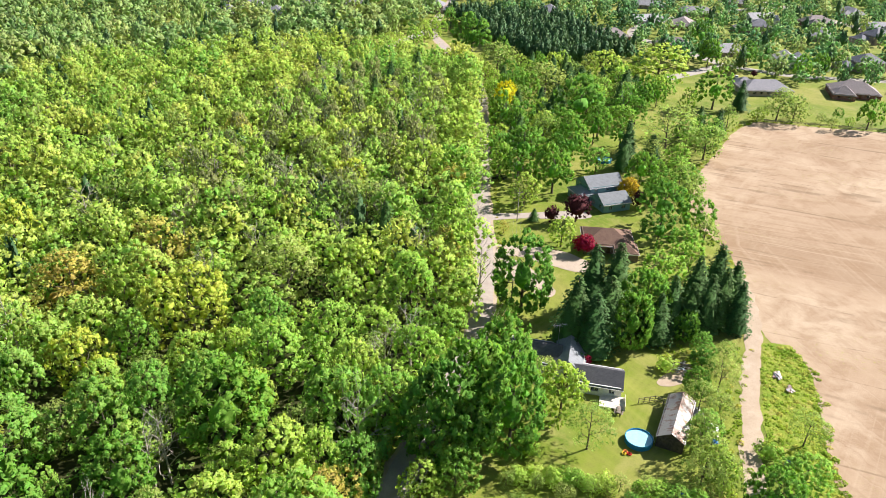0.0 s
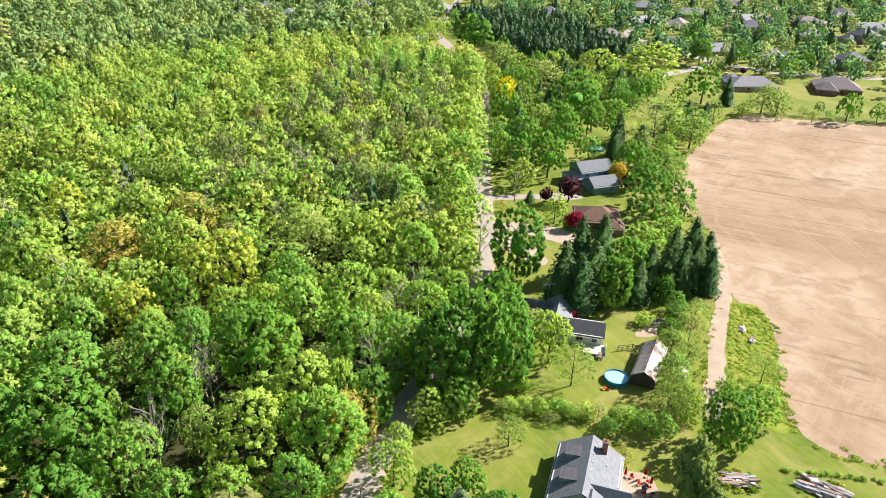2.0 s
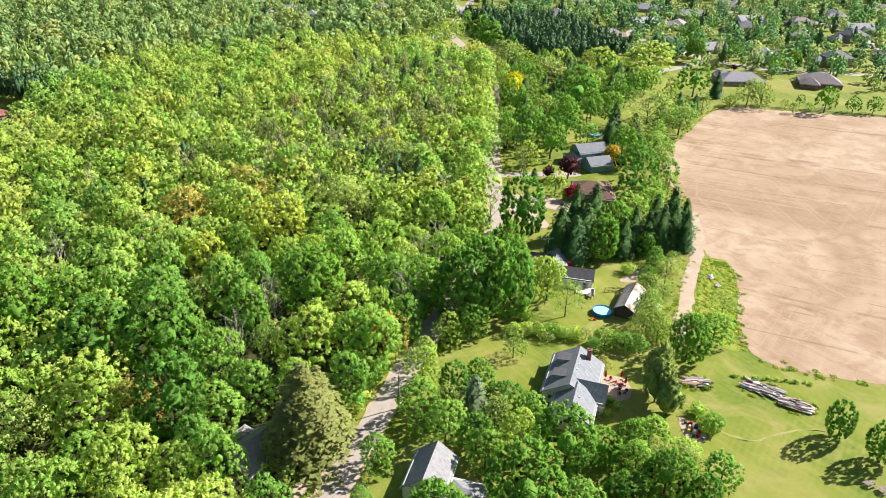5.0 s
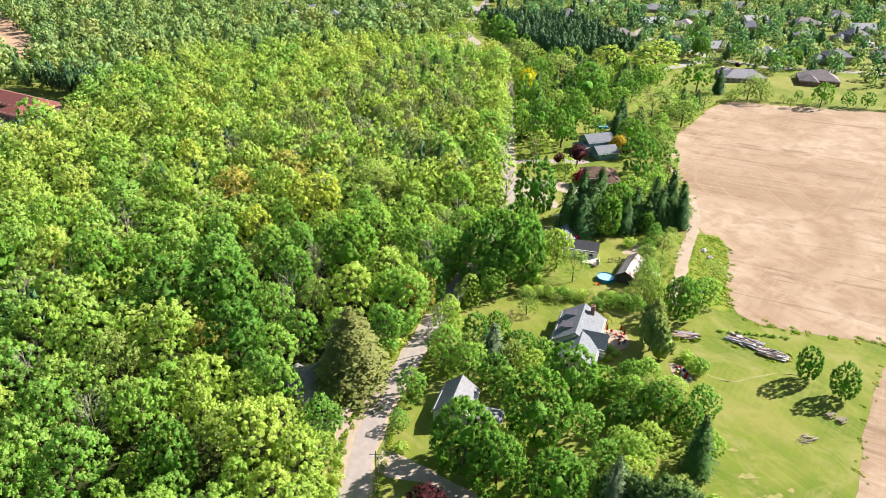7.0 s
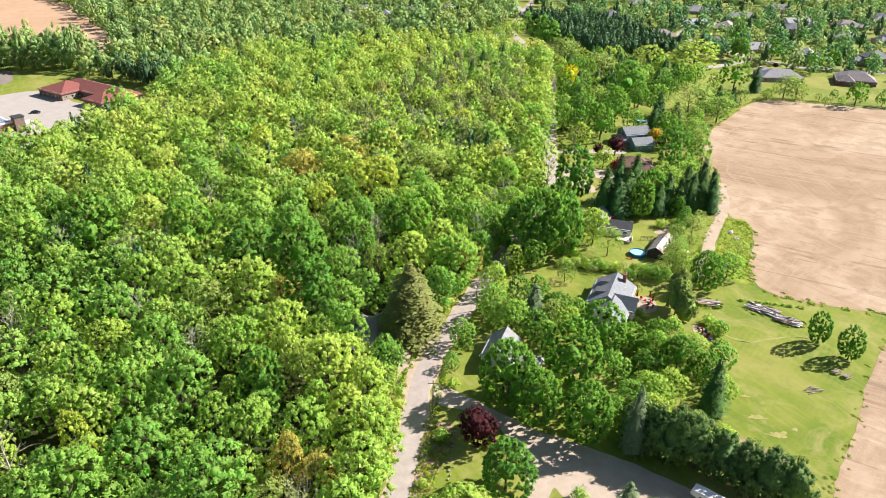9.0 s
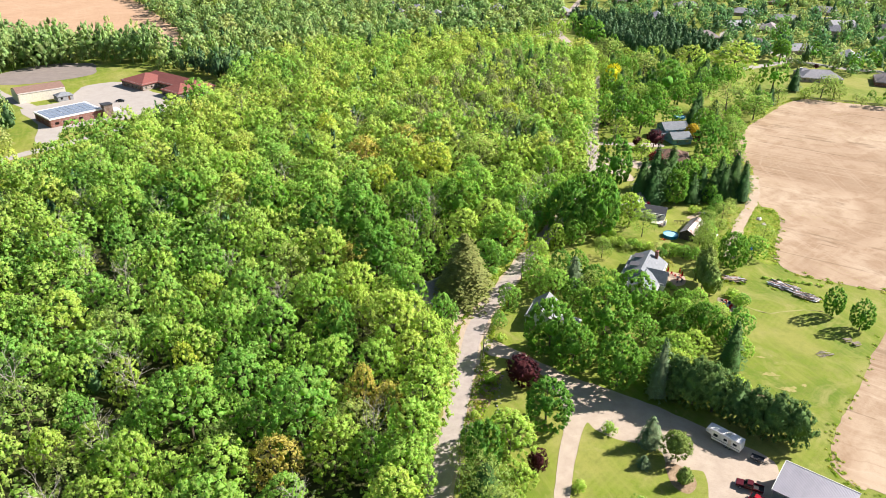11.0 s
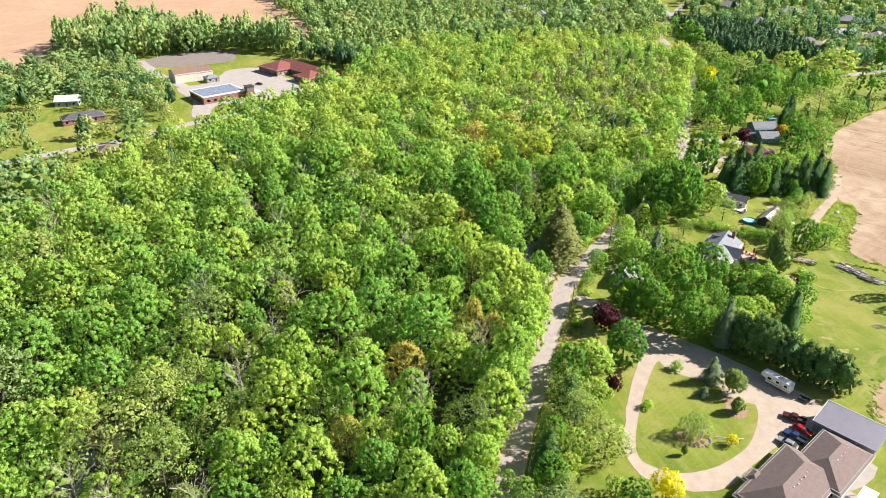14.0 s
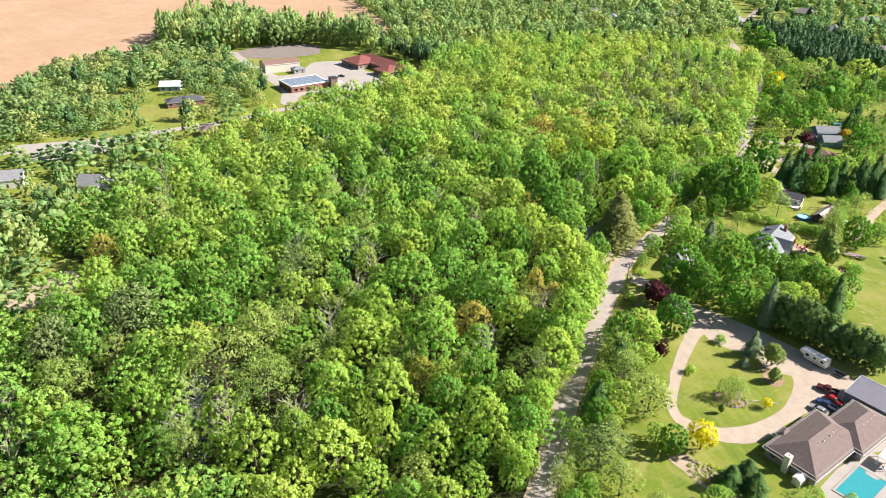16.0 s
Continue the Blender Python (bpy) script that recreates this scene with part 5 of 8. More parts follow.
PW = [wood_proto(wr, 70, 7, 0.094, 8, lump=0.138, core_k=0.8, heart=0.5, even=0.84, loose=0.46, boughs=4 + i % 3) for i in range(9)]
PM = [wood_proto(wr, 36, 7, 0.112, 8, lump=0.19, core_k=0.78, heart=0.44, even=0.78, loose=0.6, boughs=4 + i % 2) for i in range(8)]
tone = np.clip(0.5 * wr.beta(1.3, 1.6, len(rest)) + 0.4 * zone(rest) + 0.12 * (rest[:, 1] > 120), 0, 1)
wide = wr.uniform(4.2, 7.4, len(rest))
tall = wr.uniform(7.0, 13.5, len(rest)) + 0.85 * wide
for nm, protos, q in (("woodland", PW, rest[:, 1] < 150), ("upper_woodland", PM, rest[:, 1] >= 150)):
    woodland(nm, "dense wood of mixed fresh green deciduous trees", rest[q], tall[q], wide[q], tone[q], protos, LEAF["wood"], wr)

# beyond: far woods, suburb trees, tree lines
FAR_WOODS = [
    [(-60, 400), (-90, 416), (-185, 345), (-200, 300), (-205, 285), (-240, 288), (-262, 296), (-270, 318), (-272, 362), (-280, 378), (-384, 505), (-440, 560), (-800, 760), (-1000, 930), (-25, 930), (-28, 900), (-20, 640), (-4, 560), (-14, 490), (-35, 440)],
    [(-352, 262), (-322, 303), (-296, 300), (-272, 305), (-274, 330), (-300, 337), (-335, 332), (-375, 302), (-388, 264), (-372, 240)],
    [(-405, 222), (-438, 260), (-447, 326), (-402, 362), (-388, 300), (-384, 262), (-372, 238)],
    [(-330, 160), (-400, 100), (-420, 135), (-414, 184), (-402, 214), (-360, 232), (-312, 196), (-300, 170)],
    [(-420, -120), (-470, -60), (-430, 40), (-394, 78), (-398, 104), (-330, 100), (-322, 40)],
    [(-226, -190), (-222, -110), (-205, -95), (-186, -86), (-214, -42), (-224, 15), (-250, -20), (-300, -60), (-360, -160)],
    [(-240, 118), (-252, 86), (-240, 44), (-228, 18), (-262, -10), (-300, -30), (-312, 6), (-278, 62), (-258, 92)],
]
FP = [wood_proto(wr, 22, 4, 0.15, 8, 0.08, lump=0.22, core_k=0.95, heart=0.75, even=0.82, loose=0.4, boughs=3 + i % 3) for i in range(8)]
HP = [wood_proto(wr, 12, 2, 0.22, 8, 0.1, lump=0.34, core_k=0.9, heart=0.62, even=0.72) for _ in range(4)]
WEST_YARDS = [(-392, 79), (-396, 108), (-425, 140), (-412, 186), (-356, 236), (-312, 200), (-284, 184), (-250, 140), (-264, 104), (-284, 76), (-312, 34), (-330, 10), (-420, 40)]
HK = [(-137, 539, 13), (-147, 510, 12), (-114, 512, 12), (-95, 543, 12), (-65, 560, 12), (-163, 548, 12), (-169, 289, 12), (-146, 315, 12), (-326, 147, 14), (-297, 125, 16), (-330, 120, 14), (-310, 95, 14), (-290, 100, 14), (-248, 6, 12), (-240, 0, 9), (-231, -7, 9), (-222, -14, 8), (-284, -5, 11), (-276, -12, 9), (-318, 140, 9)]
pts = np.concatenate([scatter(wr, p, g, HK) for p, g in zip(FAR_WOODS, (10.5, 6.8, 7.5, 9.5, 11.0, 8.0, 13))])
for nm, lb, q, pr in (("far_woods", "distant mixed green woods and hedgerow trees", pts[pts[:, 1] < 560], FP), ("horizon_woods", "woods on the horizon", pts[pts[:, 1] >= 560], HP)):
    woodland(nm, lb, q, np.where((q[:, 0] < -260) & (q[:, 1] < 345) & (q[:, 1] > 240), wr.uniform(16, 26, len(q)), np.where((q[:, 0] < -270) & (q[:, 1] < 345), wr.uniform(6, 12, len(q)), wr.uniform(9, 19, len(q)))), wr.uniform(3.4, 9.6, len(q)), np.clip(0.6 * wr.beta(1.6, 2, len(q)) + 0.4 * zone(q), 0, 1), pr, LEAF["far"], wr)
HOUSE_SPOTS = [(173, 529), (200, 580), (241, 562), (222, 516), (280, 553), (261, 502), (320, 537), (294, 494), (145, 456), (174, 444), (203, 422), (244, 413), (209, 358), (163, 358), (148, 540), (80, 552), (110, 480), (170, 610), (-137, 539), (-147, 510), (-114, 512), (-95, 543), (-65, 560), (-163, 548), (-6, 562),
               (330, 600), (250, 640), (370, 560), (350, 480), (390, 640), (300, 690), (220, 690), (120, 640), (60, 660), (420, 520), (340, 420), (290, 430), (150, 720), (340, 760), (250, 770), (430, 700)]
SUBURB = [(20, 560), (60, 520), (110, 420), (130, 400), (250, 340), (460, 300), (700, 420), (760, 930), (-20, 930), (-10, 900)]
sub = scatter(wr, SUBURB, 12.5, [(x, y, 17) for x, y in HOUSE_SPOTS] + [(x, y, r + 3) for x, y, r in PLANTED] + [(142, 397, 7), (164, 412, 9), (190, 396, 7), (210, 392, 7), (245, 387, 8), (177, 402, 6), (228, 389, 6), (270, 382, 8)])
low = sub[(sub[:, 1] < 640)]
high = np.concatenate([sub[sub[:, 1] >= 640], scatter(wr, [(-20, 700), (900, 600), (900, 950), (-40, 950)], 17)])
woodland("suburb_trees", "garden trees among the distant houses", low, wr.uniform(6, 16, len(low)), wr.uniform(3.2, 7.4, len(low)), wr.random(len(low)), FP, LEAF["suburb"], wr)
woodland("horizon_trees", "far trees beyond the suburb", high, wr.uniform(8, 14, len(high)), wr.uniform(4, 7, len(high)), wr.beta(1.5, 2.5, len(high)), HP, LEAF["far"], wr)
SP = []
for _ in range(5):
    cv, cf, cn = leafy_crown(wr, 12, 6, 0.26, 8, lump=0.32, core_k=0.8, top=0.8, heart=0.75)
    SP.append((cv * np.array([1, 1, 0.5]) + np.array([0, 0, 0.52]), cf, cn))
PLANTATION = [(4, 528), (40, 520), (84, 505), (108, 414), (60, 384), (40, 420), (24, 470)]
pl = scatter(wr, PLANTATION, 4.5, [(x, y, r + 1) for x, y, r in PLANTED])
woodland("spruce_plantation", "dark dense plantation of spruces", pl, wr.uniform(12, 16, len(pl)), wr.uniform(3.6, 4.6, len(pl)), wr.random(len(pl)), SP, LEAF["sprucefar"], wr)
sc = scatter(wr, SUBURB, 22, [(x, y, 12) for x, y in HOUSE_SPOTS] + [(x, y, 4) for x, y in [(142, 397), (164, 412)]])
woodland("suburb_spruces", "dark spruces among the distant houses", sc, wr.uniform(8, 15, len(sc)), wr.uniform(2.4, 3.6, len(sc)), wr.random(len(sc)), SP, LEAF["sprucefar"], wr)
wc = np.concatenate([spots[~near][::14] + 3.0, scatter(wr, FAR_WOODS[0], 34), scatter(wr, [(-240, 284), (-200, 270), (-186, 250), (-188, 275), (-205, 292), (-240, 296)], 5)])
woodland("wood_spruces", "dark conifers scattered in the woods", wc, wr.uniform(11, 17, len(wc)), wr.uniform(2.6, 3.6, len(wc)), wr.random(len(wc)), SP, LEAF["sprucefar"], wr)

LEAF["greyish"] = foliage("foliage_grey_olive", [(0.0, (0.215, 0.270, 0.115)), (1.0, (0.330, 0.345, 0.150))], "tone", 0.4, grain=1.2)
gr = scatter(wr, [(-78, 176), (-20, 172), (-2, 230), (0, 330), (-40, 345), (-70, 290)], 11.5)
woodland("wood_grey_trees", "slender grey-olive half-leafed trees in the wood", gr, wr.uniform(15, 19.5, len(gr)), wr.uniform(2.8, 4.6, len(gr)), wr.random(len(gr)), PW, LEAF["greyish"], wr)
for x, y in scatter(wr, [(-78, 150), (-20, 160), (-4, 230), (-2, 320), (-60, 320)], 21):
    plant("bare", float(x), float(y), 12, float(wr.uniform(3.2, 4.8)), WOODGROUP, float(wr.uniform(17, 20.5)))

for x, y, h in ((-2, 482, 13), (-6, 468, 12), (-11, 455, 13), (-17, 440, 12), (-24, 428, 11), (-30, 418, 12), (6, 500, 13), (8, 520, 12)):
    plant("maple" if h != 12 else "lime", x, y, h * 0.5, 5.2, VERGE, h)
# hedgerow and garden fill between the road and the east field
HEDGEROW = [
    [(74, 168), (79, 185), (80, 214), (86, 230), (94, 247), (107, 268), (122, 292), (110, 296), (96, 280), (82, 262), (72, 236), (66, 215), (62, 190), (62, 172)],
    [(24, 262), (40, 262), (60, 270), (80, 290), (90, 310), (112, 345), (100, 380), (60, 384), (30, 400), (24, 330)],
    [(50, 88), (53, 98), (56.5, 108), (60, 120), (64, 130), (58, 132), (53, 122), (50, 112), (45, 94)],
    [(8, 36), (22, 48), (40, 58), (50, 48), (50, 26), (38, 14), (22, 8), (8, 10), (-8, 18), (0, 32)],
    [(-2, 48), (10, 44), (18, 52), (14, 66), (-4, 70), (-12, 60)],
    [(24, 222), (36, 222), (44, 238), (58, 240), (72, 246), (74, 270), (26, 270)],
    [(-20.5, -100), (-10, -100), (-10, -74), (-9, -55), (-4, -42), (-5, -28), (-9, -10), (-19.5, -14), (-20, -40)],
    [(20, -72), (34, -68), (48, -78), (40, -100), (0, -100), (0, -78)],
]
for x, y in [(p[0] + 5.8 + 0.7 * math.sin(p[1]), p[1]) for p in along if p[1] > 225 and int(p[1] * 7) % 3]:
    if all((x - a) ** 2 + (y - b) ** 2 > 36 for a, b, r in PLANTED) and not 256 < y < 263:
        plant("maple" if wr.random() < 0.6 else "lime", float(x), float(y), 7, float(wr.uniform(3.6, 5)), VERGE, float(wr.uniform(9, 14)))
for poly, gap, hts, rad in zip(HEDGEROW, (7.5, 8.0, 5.0, 5.6, 5.8, 8.5, 4.6, 8.0), ((7, 12), (9, 16), (4, 7), (6, 9.5), (6, 9.5), (8, 13), (5, 10), (4, 8)), ((3.8, 5.8), (4.4, 6.6), (2.2, 3.2), (3.2, 4.6), (3.2, 4.4), (4, 5.5), (2.4, 3.6), (2.4, 4))):
    for x, y in scatter(wr, poly, gap, [(a, b, r * (0.95 if r > 5.5 else 0.75) + 1.6) for a, b, r in PLANTED] + [(26, 70, 9), (22, 60, 7), (52, 215, 12), (48, 184, 9), (62, 254, 8), (-5, 40, 8), (3, 38, 7), (8, 38, 4)]):
        u = wr.random()
        sp = "sugar" if u < (0.45 if y > 160 else 0.25) else "maple" if u < 0.6 else "lime" if u < 0.7 else "ash" if u < (0.82 if y > 160 else 0.95) else "spruce"
        r = float(wr.uniform(*rad))
        h = float(wr.uniform(*hts))
        plant(sp, float(x), float(y), h * 0.55, r if sp != "spruce" else r * 0.7, GARDEN, h)

WP = [wood_proto(wr, 36, 6, 0.115, 8, 0.12, lump=0.18, core_k=0.9, heart=0.7, even=0.82, loose=0.42, boughs=5) for _ in range(5)]
wy = scatter(wr, WEST_YARDS, 7.4, HK + [(-284, 112, 13), (-300, 104, 12), (-314, 128, 10), (-272, 120, 10), (-262, 132, 8)] + [(x, y, 13) for x, y in spline([(-322, 20), (-300, 44), (-273, 83), (-256, 106), (-244, 134)], False, 6)])
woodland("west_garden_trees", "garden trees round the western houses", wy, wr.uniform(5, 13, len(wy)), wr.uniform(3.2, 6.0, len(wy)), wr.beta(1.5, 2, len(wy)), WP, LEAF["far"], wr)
ws = scatter(wr, WEST_YARDS, 40, HK)
woodland("west_spruces", "dark spruces round the western houses", ws, wr.uniform(9, 15, len(ws)), wr.uniform(3, 4.2, len(ws)), wr.random(len(ws)), SP, LEAF["sprucefar"], wr)


# ---------------------------------------------------------------- buildings
def wall_run(bm, p0, p1, z0, h, t, holes):
    """One wall from p0 to p1 with openings (u0, u1, z0, z1) going through it."""
    p0, p1 = Vector((*p0, 0)), Vector((*p1, 0))
    d = (p1 - p0)
    ln = d.length
    m = Matrix.Translation(p0) @ Matrix.Rotation(math.atan2(d.y, d.x), 4, "Z")
    u = 0.0
    for a, b, c, e in sorted(holes):
        if a > u:
            box(bm, (u, -t, z0), (a, 0, z0 + h), m)
        if c > z0:
            box(bm, (a, -t, z0), (b, 0, c), m)
        if e < z0 + h:
            box(bm, (a, -t, e), (b, 0, z0 + h), m)
        u = b
    if u < ln:
        box(bm, (u, -t, z0), (ln, 0, z0 + h), m)
    return m


def hip_roof(w, d, e, rise, over=0.5, thick=0.2, gable=False):
    """A closed roof over w by d; the ridge runs along the longer side."""
    bm = bmesh.new()
    W, D = w / 2 + over, d / 2 + over
    swap = D > W
    if swap:
        W, D = D, W
    run = 0.0 if gable else D
    e0 = e - rise * over / (D - over)
    co = []
    for z in (e0 - thick, e0):
        co += [(-W, -D, z), (W, -D, z), (W, D, z), (-W, D, z)]
    r = max(0.05, W - run)
    co += [(-r, 0, e + rise), (r, 0, e + rise)]
    if gable:
        co += [(-r, 0, e + rise - thick), (r, 0, e + rise - thick)]
    vs = [bm.verts.new((y, x, z) if swap else (x, y, z)) for x, y, z in co]
    if gable:
        quads = [(4, 5, 9, 8), (6, 7, 8, 9), (0, 4, 5, 1), (2, 6, 7, 3), (0, 1, 11, 10), (2, 3, 10, 11), (0, 4, 8, 10), (10, 8, 7, 3), (1, 5, 9, 11), (11, 9, 6, 2)]
    else:
        quads = [(4, 5, 9, 8), (6, 7, 8, 9), (5, 6, 9), (7, 4, 8), (0, 1, 5, 4), (1, 2, 6, 5), (2, 3, 7, 6), (3, 0, 4, 7), (0, 3, 2, 1)]
    for q in quads:
        bm.faces.new([vs[i] for i in q])
    bmesh.ops.recalc_face_normals(bm, faces=bm.faces[:])
    return bm


def gable_ends(bm, w, d, e, rise, t=0.2):
    """The triangles of wall under a gable roof."""
    swap = d > w
    W, D = (d, w) if swap else (w, d)
    for s in (-1, 1):
        a = [(s * W / 2, -D / 2, e), (s * W / 2, D / 2, e), (s * W / 2, 0, e + rise - 0.2)]
        b = [(x - s * t, y, z) for x, y, z in a]
        vs = [bm.verts.new((y, x, z) if swap else (x, y, z)) for x, y, z in a + b]
        for q in ((0, 1, 2), (5, 4, 3), (0, 3, 4, 1), (1, 4, 5, 2), (2, 5, 3, 0)):
            bm.faces.new([vs[i] for i in q])
    bmesh.ops.recalc_face_normals(bm, faces=bm.faces[:])


def window_parts(parent, m, a, b, c, e, trim):
    """A window in the opening: trim round it, a bar, a pane."""
    bm = bmesh.new()
    o, t = 0.09, 0.05
    for lo, hi in (((a - o, -0.08, c - o), (b + o, t, c)), ((a - o, -0.08, e), (b + o, t, e + o)), ((a - o, -0.08, c), (a, t, e)), ((b, -0.08, c), (b + o, t, e)), (((a + b) / 2 - 0.03, -0.07, c), ((a + b) / 2 + 0.03, 0.0, e))):
        box(bm, lo, hi, m)
    w = part("window", bm, trim, parent)
    bm = bmesh.new()
    box(bm, (a, -0.05, c), (b, -0.03, e), m)
    part("pane", bm, GLASS, w)


def house(name, label, x, y, turn, wings, wall_mat, roof_mat, trim=None, door=True, category="house", group="", win=True, detail=True):
    """A house from oblong wings: dict(c, w, d, e, rise, gable). Origin at the ground in its middle."""
    trim = trim or WHITE
    ob = root(name, x, y, 0, turn, label, category, group)
    for k, g in enumerate(wings):
        cx, cy = g.get("c", (0, 0))
        w, d, e, rise = g["w"], g["d"], g["e"], g["rise"]
        off = Matrix.Translation((cx, cy, 0))
        bm = bmesh.new()
        cs = [(-w / 2, -d / 2), (w / 2, -d / 2), (w / 2, d / 2), (-w / 2, d / 2)]
        spots = []
        for i in range(4):
            p, q = cs[i], cs[(i + 1) % 4]
            ln = math.dist(p, q)
            holes = []
            if win:
                n = max(1, int(ln // 3.4))
                for j in range(n):
                    u = ln * (j + 0.5) / n
                    hw = 0.75 if (j + i) % 2 else 0.55
                    if door and k == 0 and i == 0 and j == n // 2:
                        holes.append((u - 0.5, u + 0.5, 0.15, 2.2))
                    else:
                        holes.append((u - hw, u + hw, 1.0, 2.15))
                    if e > 4.8:
                        holes.append((u - hw - 0.001, u + hw + 0.001, 3.5, 4.6))
            lowrow = [h for h in holes if h[2] < 3]
            uprow = [h for h in holes if h[2] > 3]
            hh = 2.9 if uprow else e
            m = wall_run(bm, p, q, 0.0, hh, 0.22, lowrow)
            if uprow:
                wall_run(bm, p, q, 2.9, e - 2.9, 0.22, uprow)
            spots += [(m, h) for h in holes]
        if g.get("gable"):
            gable_ends(bm, w - 0.01, d - 0.01, e, rise)
        bmesh.ops.transform(bm, matrix=off, verts=bm.verts[:])
        wl = part("wall", bm, g.get("wall", wall_mat), ob)
        rb = hip_roof(w, d, e, rise, g.get("over", 0.5), 0.2, g.get("gable", False))
        bmesh.ops.transform(rb, matrix=off, verts=rb.verts[:])
        part("roof", rb, g.get("roof", roof_mat), ob)
        if detail:
            fb = bmesh.new()
            W, D, z = w / 2 + g.get("over", 0.5), d / 2 + g.get("over", 0.5), e - rise * g.get("over", 0.5) / (min(w, d) / 2)
            for lo, hi in (((-W - 0.06, -D - 0.06, z - 0.24), (W + 0.06, -D + 0.04, z - 0.02)), ((-W - 0.06, D - 0.04, z - 0.24), (W + 0.06, D + 0.06, z - 0.02)), ((-W - 0.06, -D, z - 0.24), (-W + 0.04, D, z - 0.02)), ((W - 0.04, -D, z - 0.24), (W + 0.06, D, z - 0.02))):
                if g.get("gable") and ((hi[0] - lo[0] < 1) == (w >= d)):
                    continue
                box(fb, lo, hi, off)
            part("gutter", fb, trim, ob)
        for m, h in spots:
            mm = off @ m
            if h[2] < 0.5:
                bm = bmesh.new()
                box(bm, (h[0], -0.12, 0.15), (h[1], -0.06, 2.2), mm)
                box(bm, (h[0] - 0.2, 0.0, 0.0), (h[1] + 0.2, 1.0, 0.15), mm)
                part("door", bm, WOOD_BROWN if trim is WHITE else trim, ob)
            elif detail or (h[1] - h[0]) > 1.2:
                window_parts(ob, mm, *h, trim)
        bm = boxes(((cx - w / 2 + 0.22, cy - d / 2 + 0.22, 0.02), (cx + w / 2 - 0.22, cy + d / 2 - 0.22, 0.12)))
        part("floor_slab", bm, WOOD_GREY, ob)
    return ob


def chimney(parent, x, y, z0, z1, mat, s=0.8):
    bm = boxes(((x - s / 2, y - s / 2, z0), (x + s / 2, y + s / 2, z1)), ((x - s / 2 - 0.08, y - s / 2 - 0.08, z1 - 0.12), (x + s / 2 + 0.08, y + s / 2 + 0.08, z1 + 0.04)))
    bmf = part("chimney", bm, mat, parent)
    bm = bmesh.new()
    tube(bm, (x, y, z1), (x, y, z1 + 0.3), 0.14, 0.12, 8)
    part("flue", bm, DARKGREY, bmf)


def roof_vents(parent, spots):
    for x, y, z in spots:
        bm = bmesh.new()
        box(bm, (x - 0.14, y - 0.14, z - 0.3), (x + 0.14, y + 0.14, z + 0.16))
        soften(bm, 0.04)
        part("roof_vent", bm, WHITE, parent)


STONE = soft_ground("grey_stone_facing", [(0.3, (0.222, 0.200, 0.178)), (0.7, (0.355, 0.326, 0.289))], (0.163, 0.141, 0.126), 1.5, 0.04)
BRICK_RED = brick("red_brick", (0.266, 0.096, 0.067))
BRICK_BROWN = brick("brown_brick", (0.192, 0.126, 0.089))
SIDING_WHITE = siding("white_siding", (0.76, 0.76, 0.73))
SIDING_BLUE = siding("pale_blue_siding", (0.311, 0.400, 0.444))
SIDING_GREY = siding("grey_siding", (0.311, 0.318, 0.318))
SIDING_TEAL = siding("blue_green_siding", (0.163, 0.311, 0.326))
ROOF_METAL = ribbed_metal("grey_blue_sheet_roof", (0.27, 0.265, 0.295), 0.0, 0.4)
WALL_METAL = ribbed_metal("pale_sheet_wall", (0.385, 0.392, 0.407), 0.0, 0.3)
ROOF_RUSTY = ribbed_metal("rusty_corrugated_roof", (0.459, 0.444, 0.429), 0.13, 0.25, 0.0, 0.5)
PANEL_BLUE = paint("blue_solar_glass", (0.250, 0.300, 0.370), 0.12, 0.6)

# large house with long hipped roof
big = house("bungalow_house", "large stone bungalow with long taupe hipped roof", 35.1, -45.5, 58.0,
            [dict(c=(0, 0), w=23.0, d=12.4, e=3.0, rise=3.2, over=0.7), dict(c=(14.6, -2.9), w=17.8, d=10.7, e=3.0, rise=2.9, over=0.7), dict(c=(-3.5, 6.4), w=4.0, d=2.6, e=2.8, rise=0.9, over=0.5)], STONE, SHINGLE_BROWN)
chimney(big, -12.4, 0.4, 0.0, 4.9, OFFWHITE, 1.4)
roof_vents(big, [(-3 + 1.6 * i, -1.6 - 0.3 * (i % 2), 5.45) for i in range(5)] + [(13 + 1.9 * i, -4.4, 5.05) for i in range(4)])
shed = root("steel_garage", 51.7, -21.2, 0, -30.3, "long steel garage with slate-blue ribbed roof", "garage")
part("wall", boxes(((-7, -4.1, 0), (7, -3.9, 3.0)), ((-7, 3.9, 0), (7, 4.1, 4.2)), ((-7, -3.9, 0), (-6.8, 3.9, 3.2)), ((6.8, -3.9, 0), (7, 3.9, 3.2))), WALL_METAL, shed)
bm = bmesh.new()
box(bm, (-7.3, -4.5, 0), (7.3, 4.4, 0.14))
for v in bm.verts:
    v.co.z += 3.05 + (v.co.y + 4.4) * 0.15
part("roof", bm, ROOF_METAL, shed)
bm = bmesh.new()
box(bm, (-7.35, 4.4, 4.2), (7.35, 4.55, 4.62))
box(bm, (-7.42, -4.5, 2.9), (-7.3, 4.4, 3.2))
for v in bm.verts:
    if v.co.x < -7.2 and v.co.y < 4.45 and v.co.x > -7.45 and v.co.z < 3.5:
        v.co.z += (v.co.y + 4.4) * 0.15
part("trim", bm, WHITE, shed)
part("garage_door", boxes(((-7.06, -2.6, 0.05), (-7.0, -0.2, 2.5)), ((-7.06, 0.3, 0.05), (-7.0, 2.9, 2.5))), WHITE, shed)
for k in range(5):
    part("gutter_bracket", boxes(((-6 + 3 * k, -4.62, 2.75), (-5.9 + 3 * k, -4.5, 3.0))), WHITE, shed)

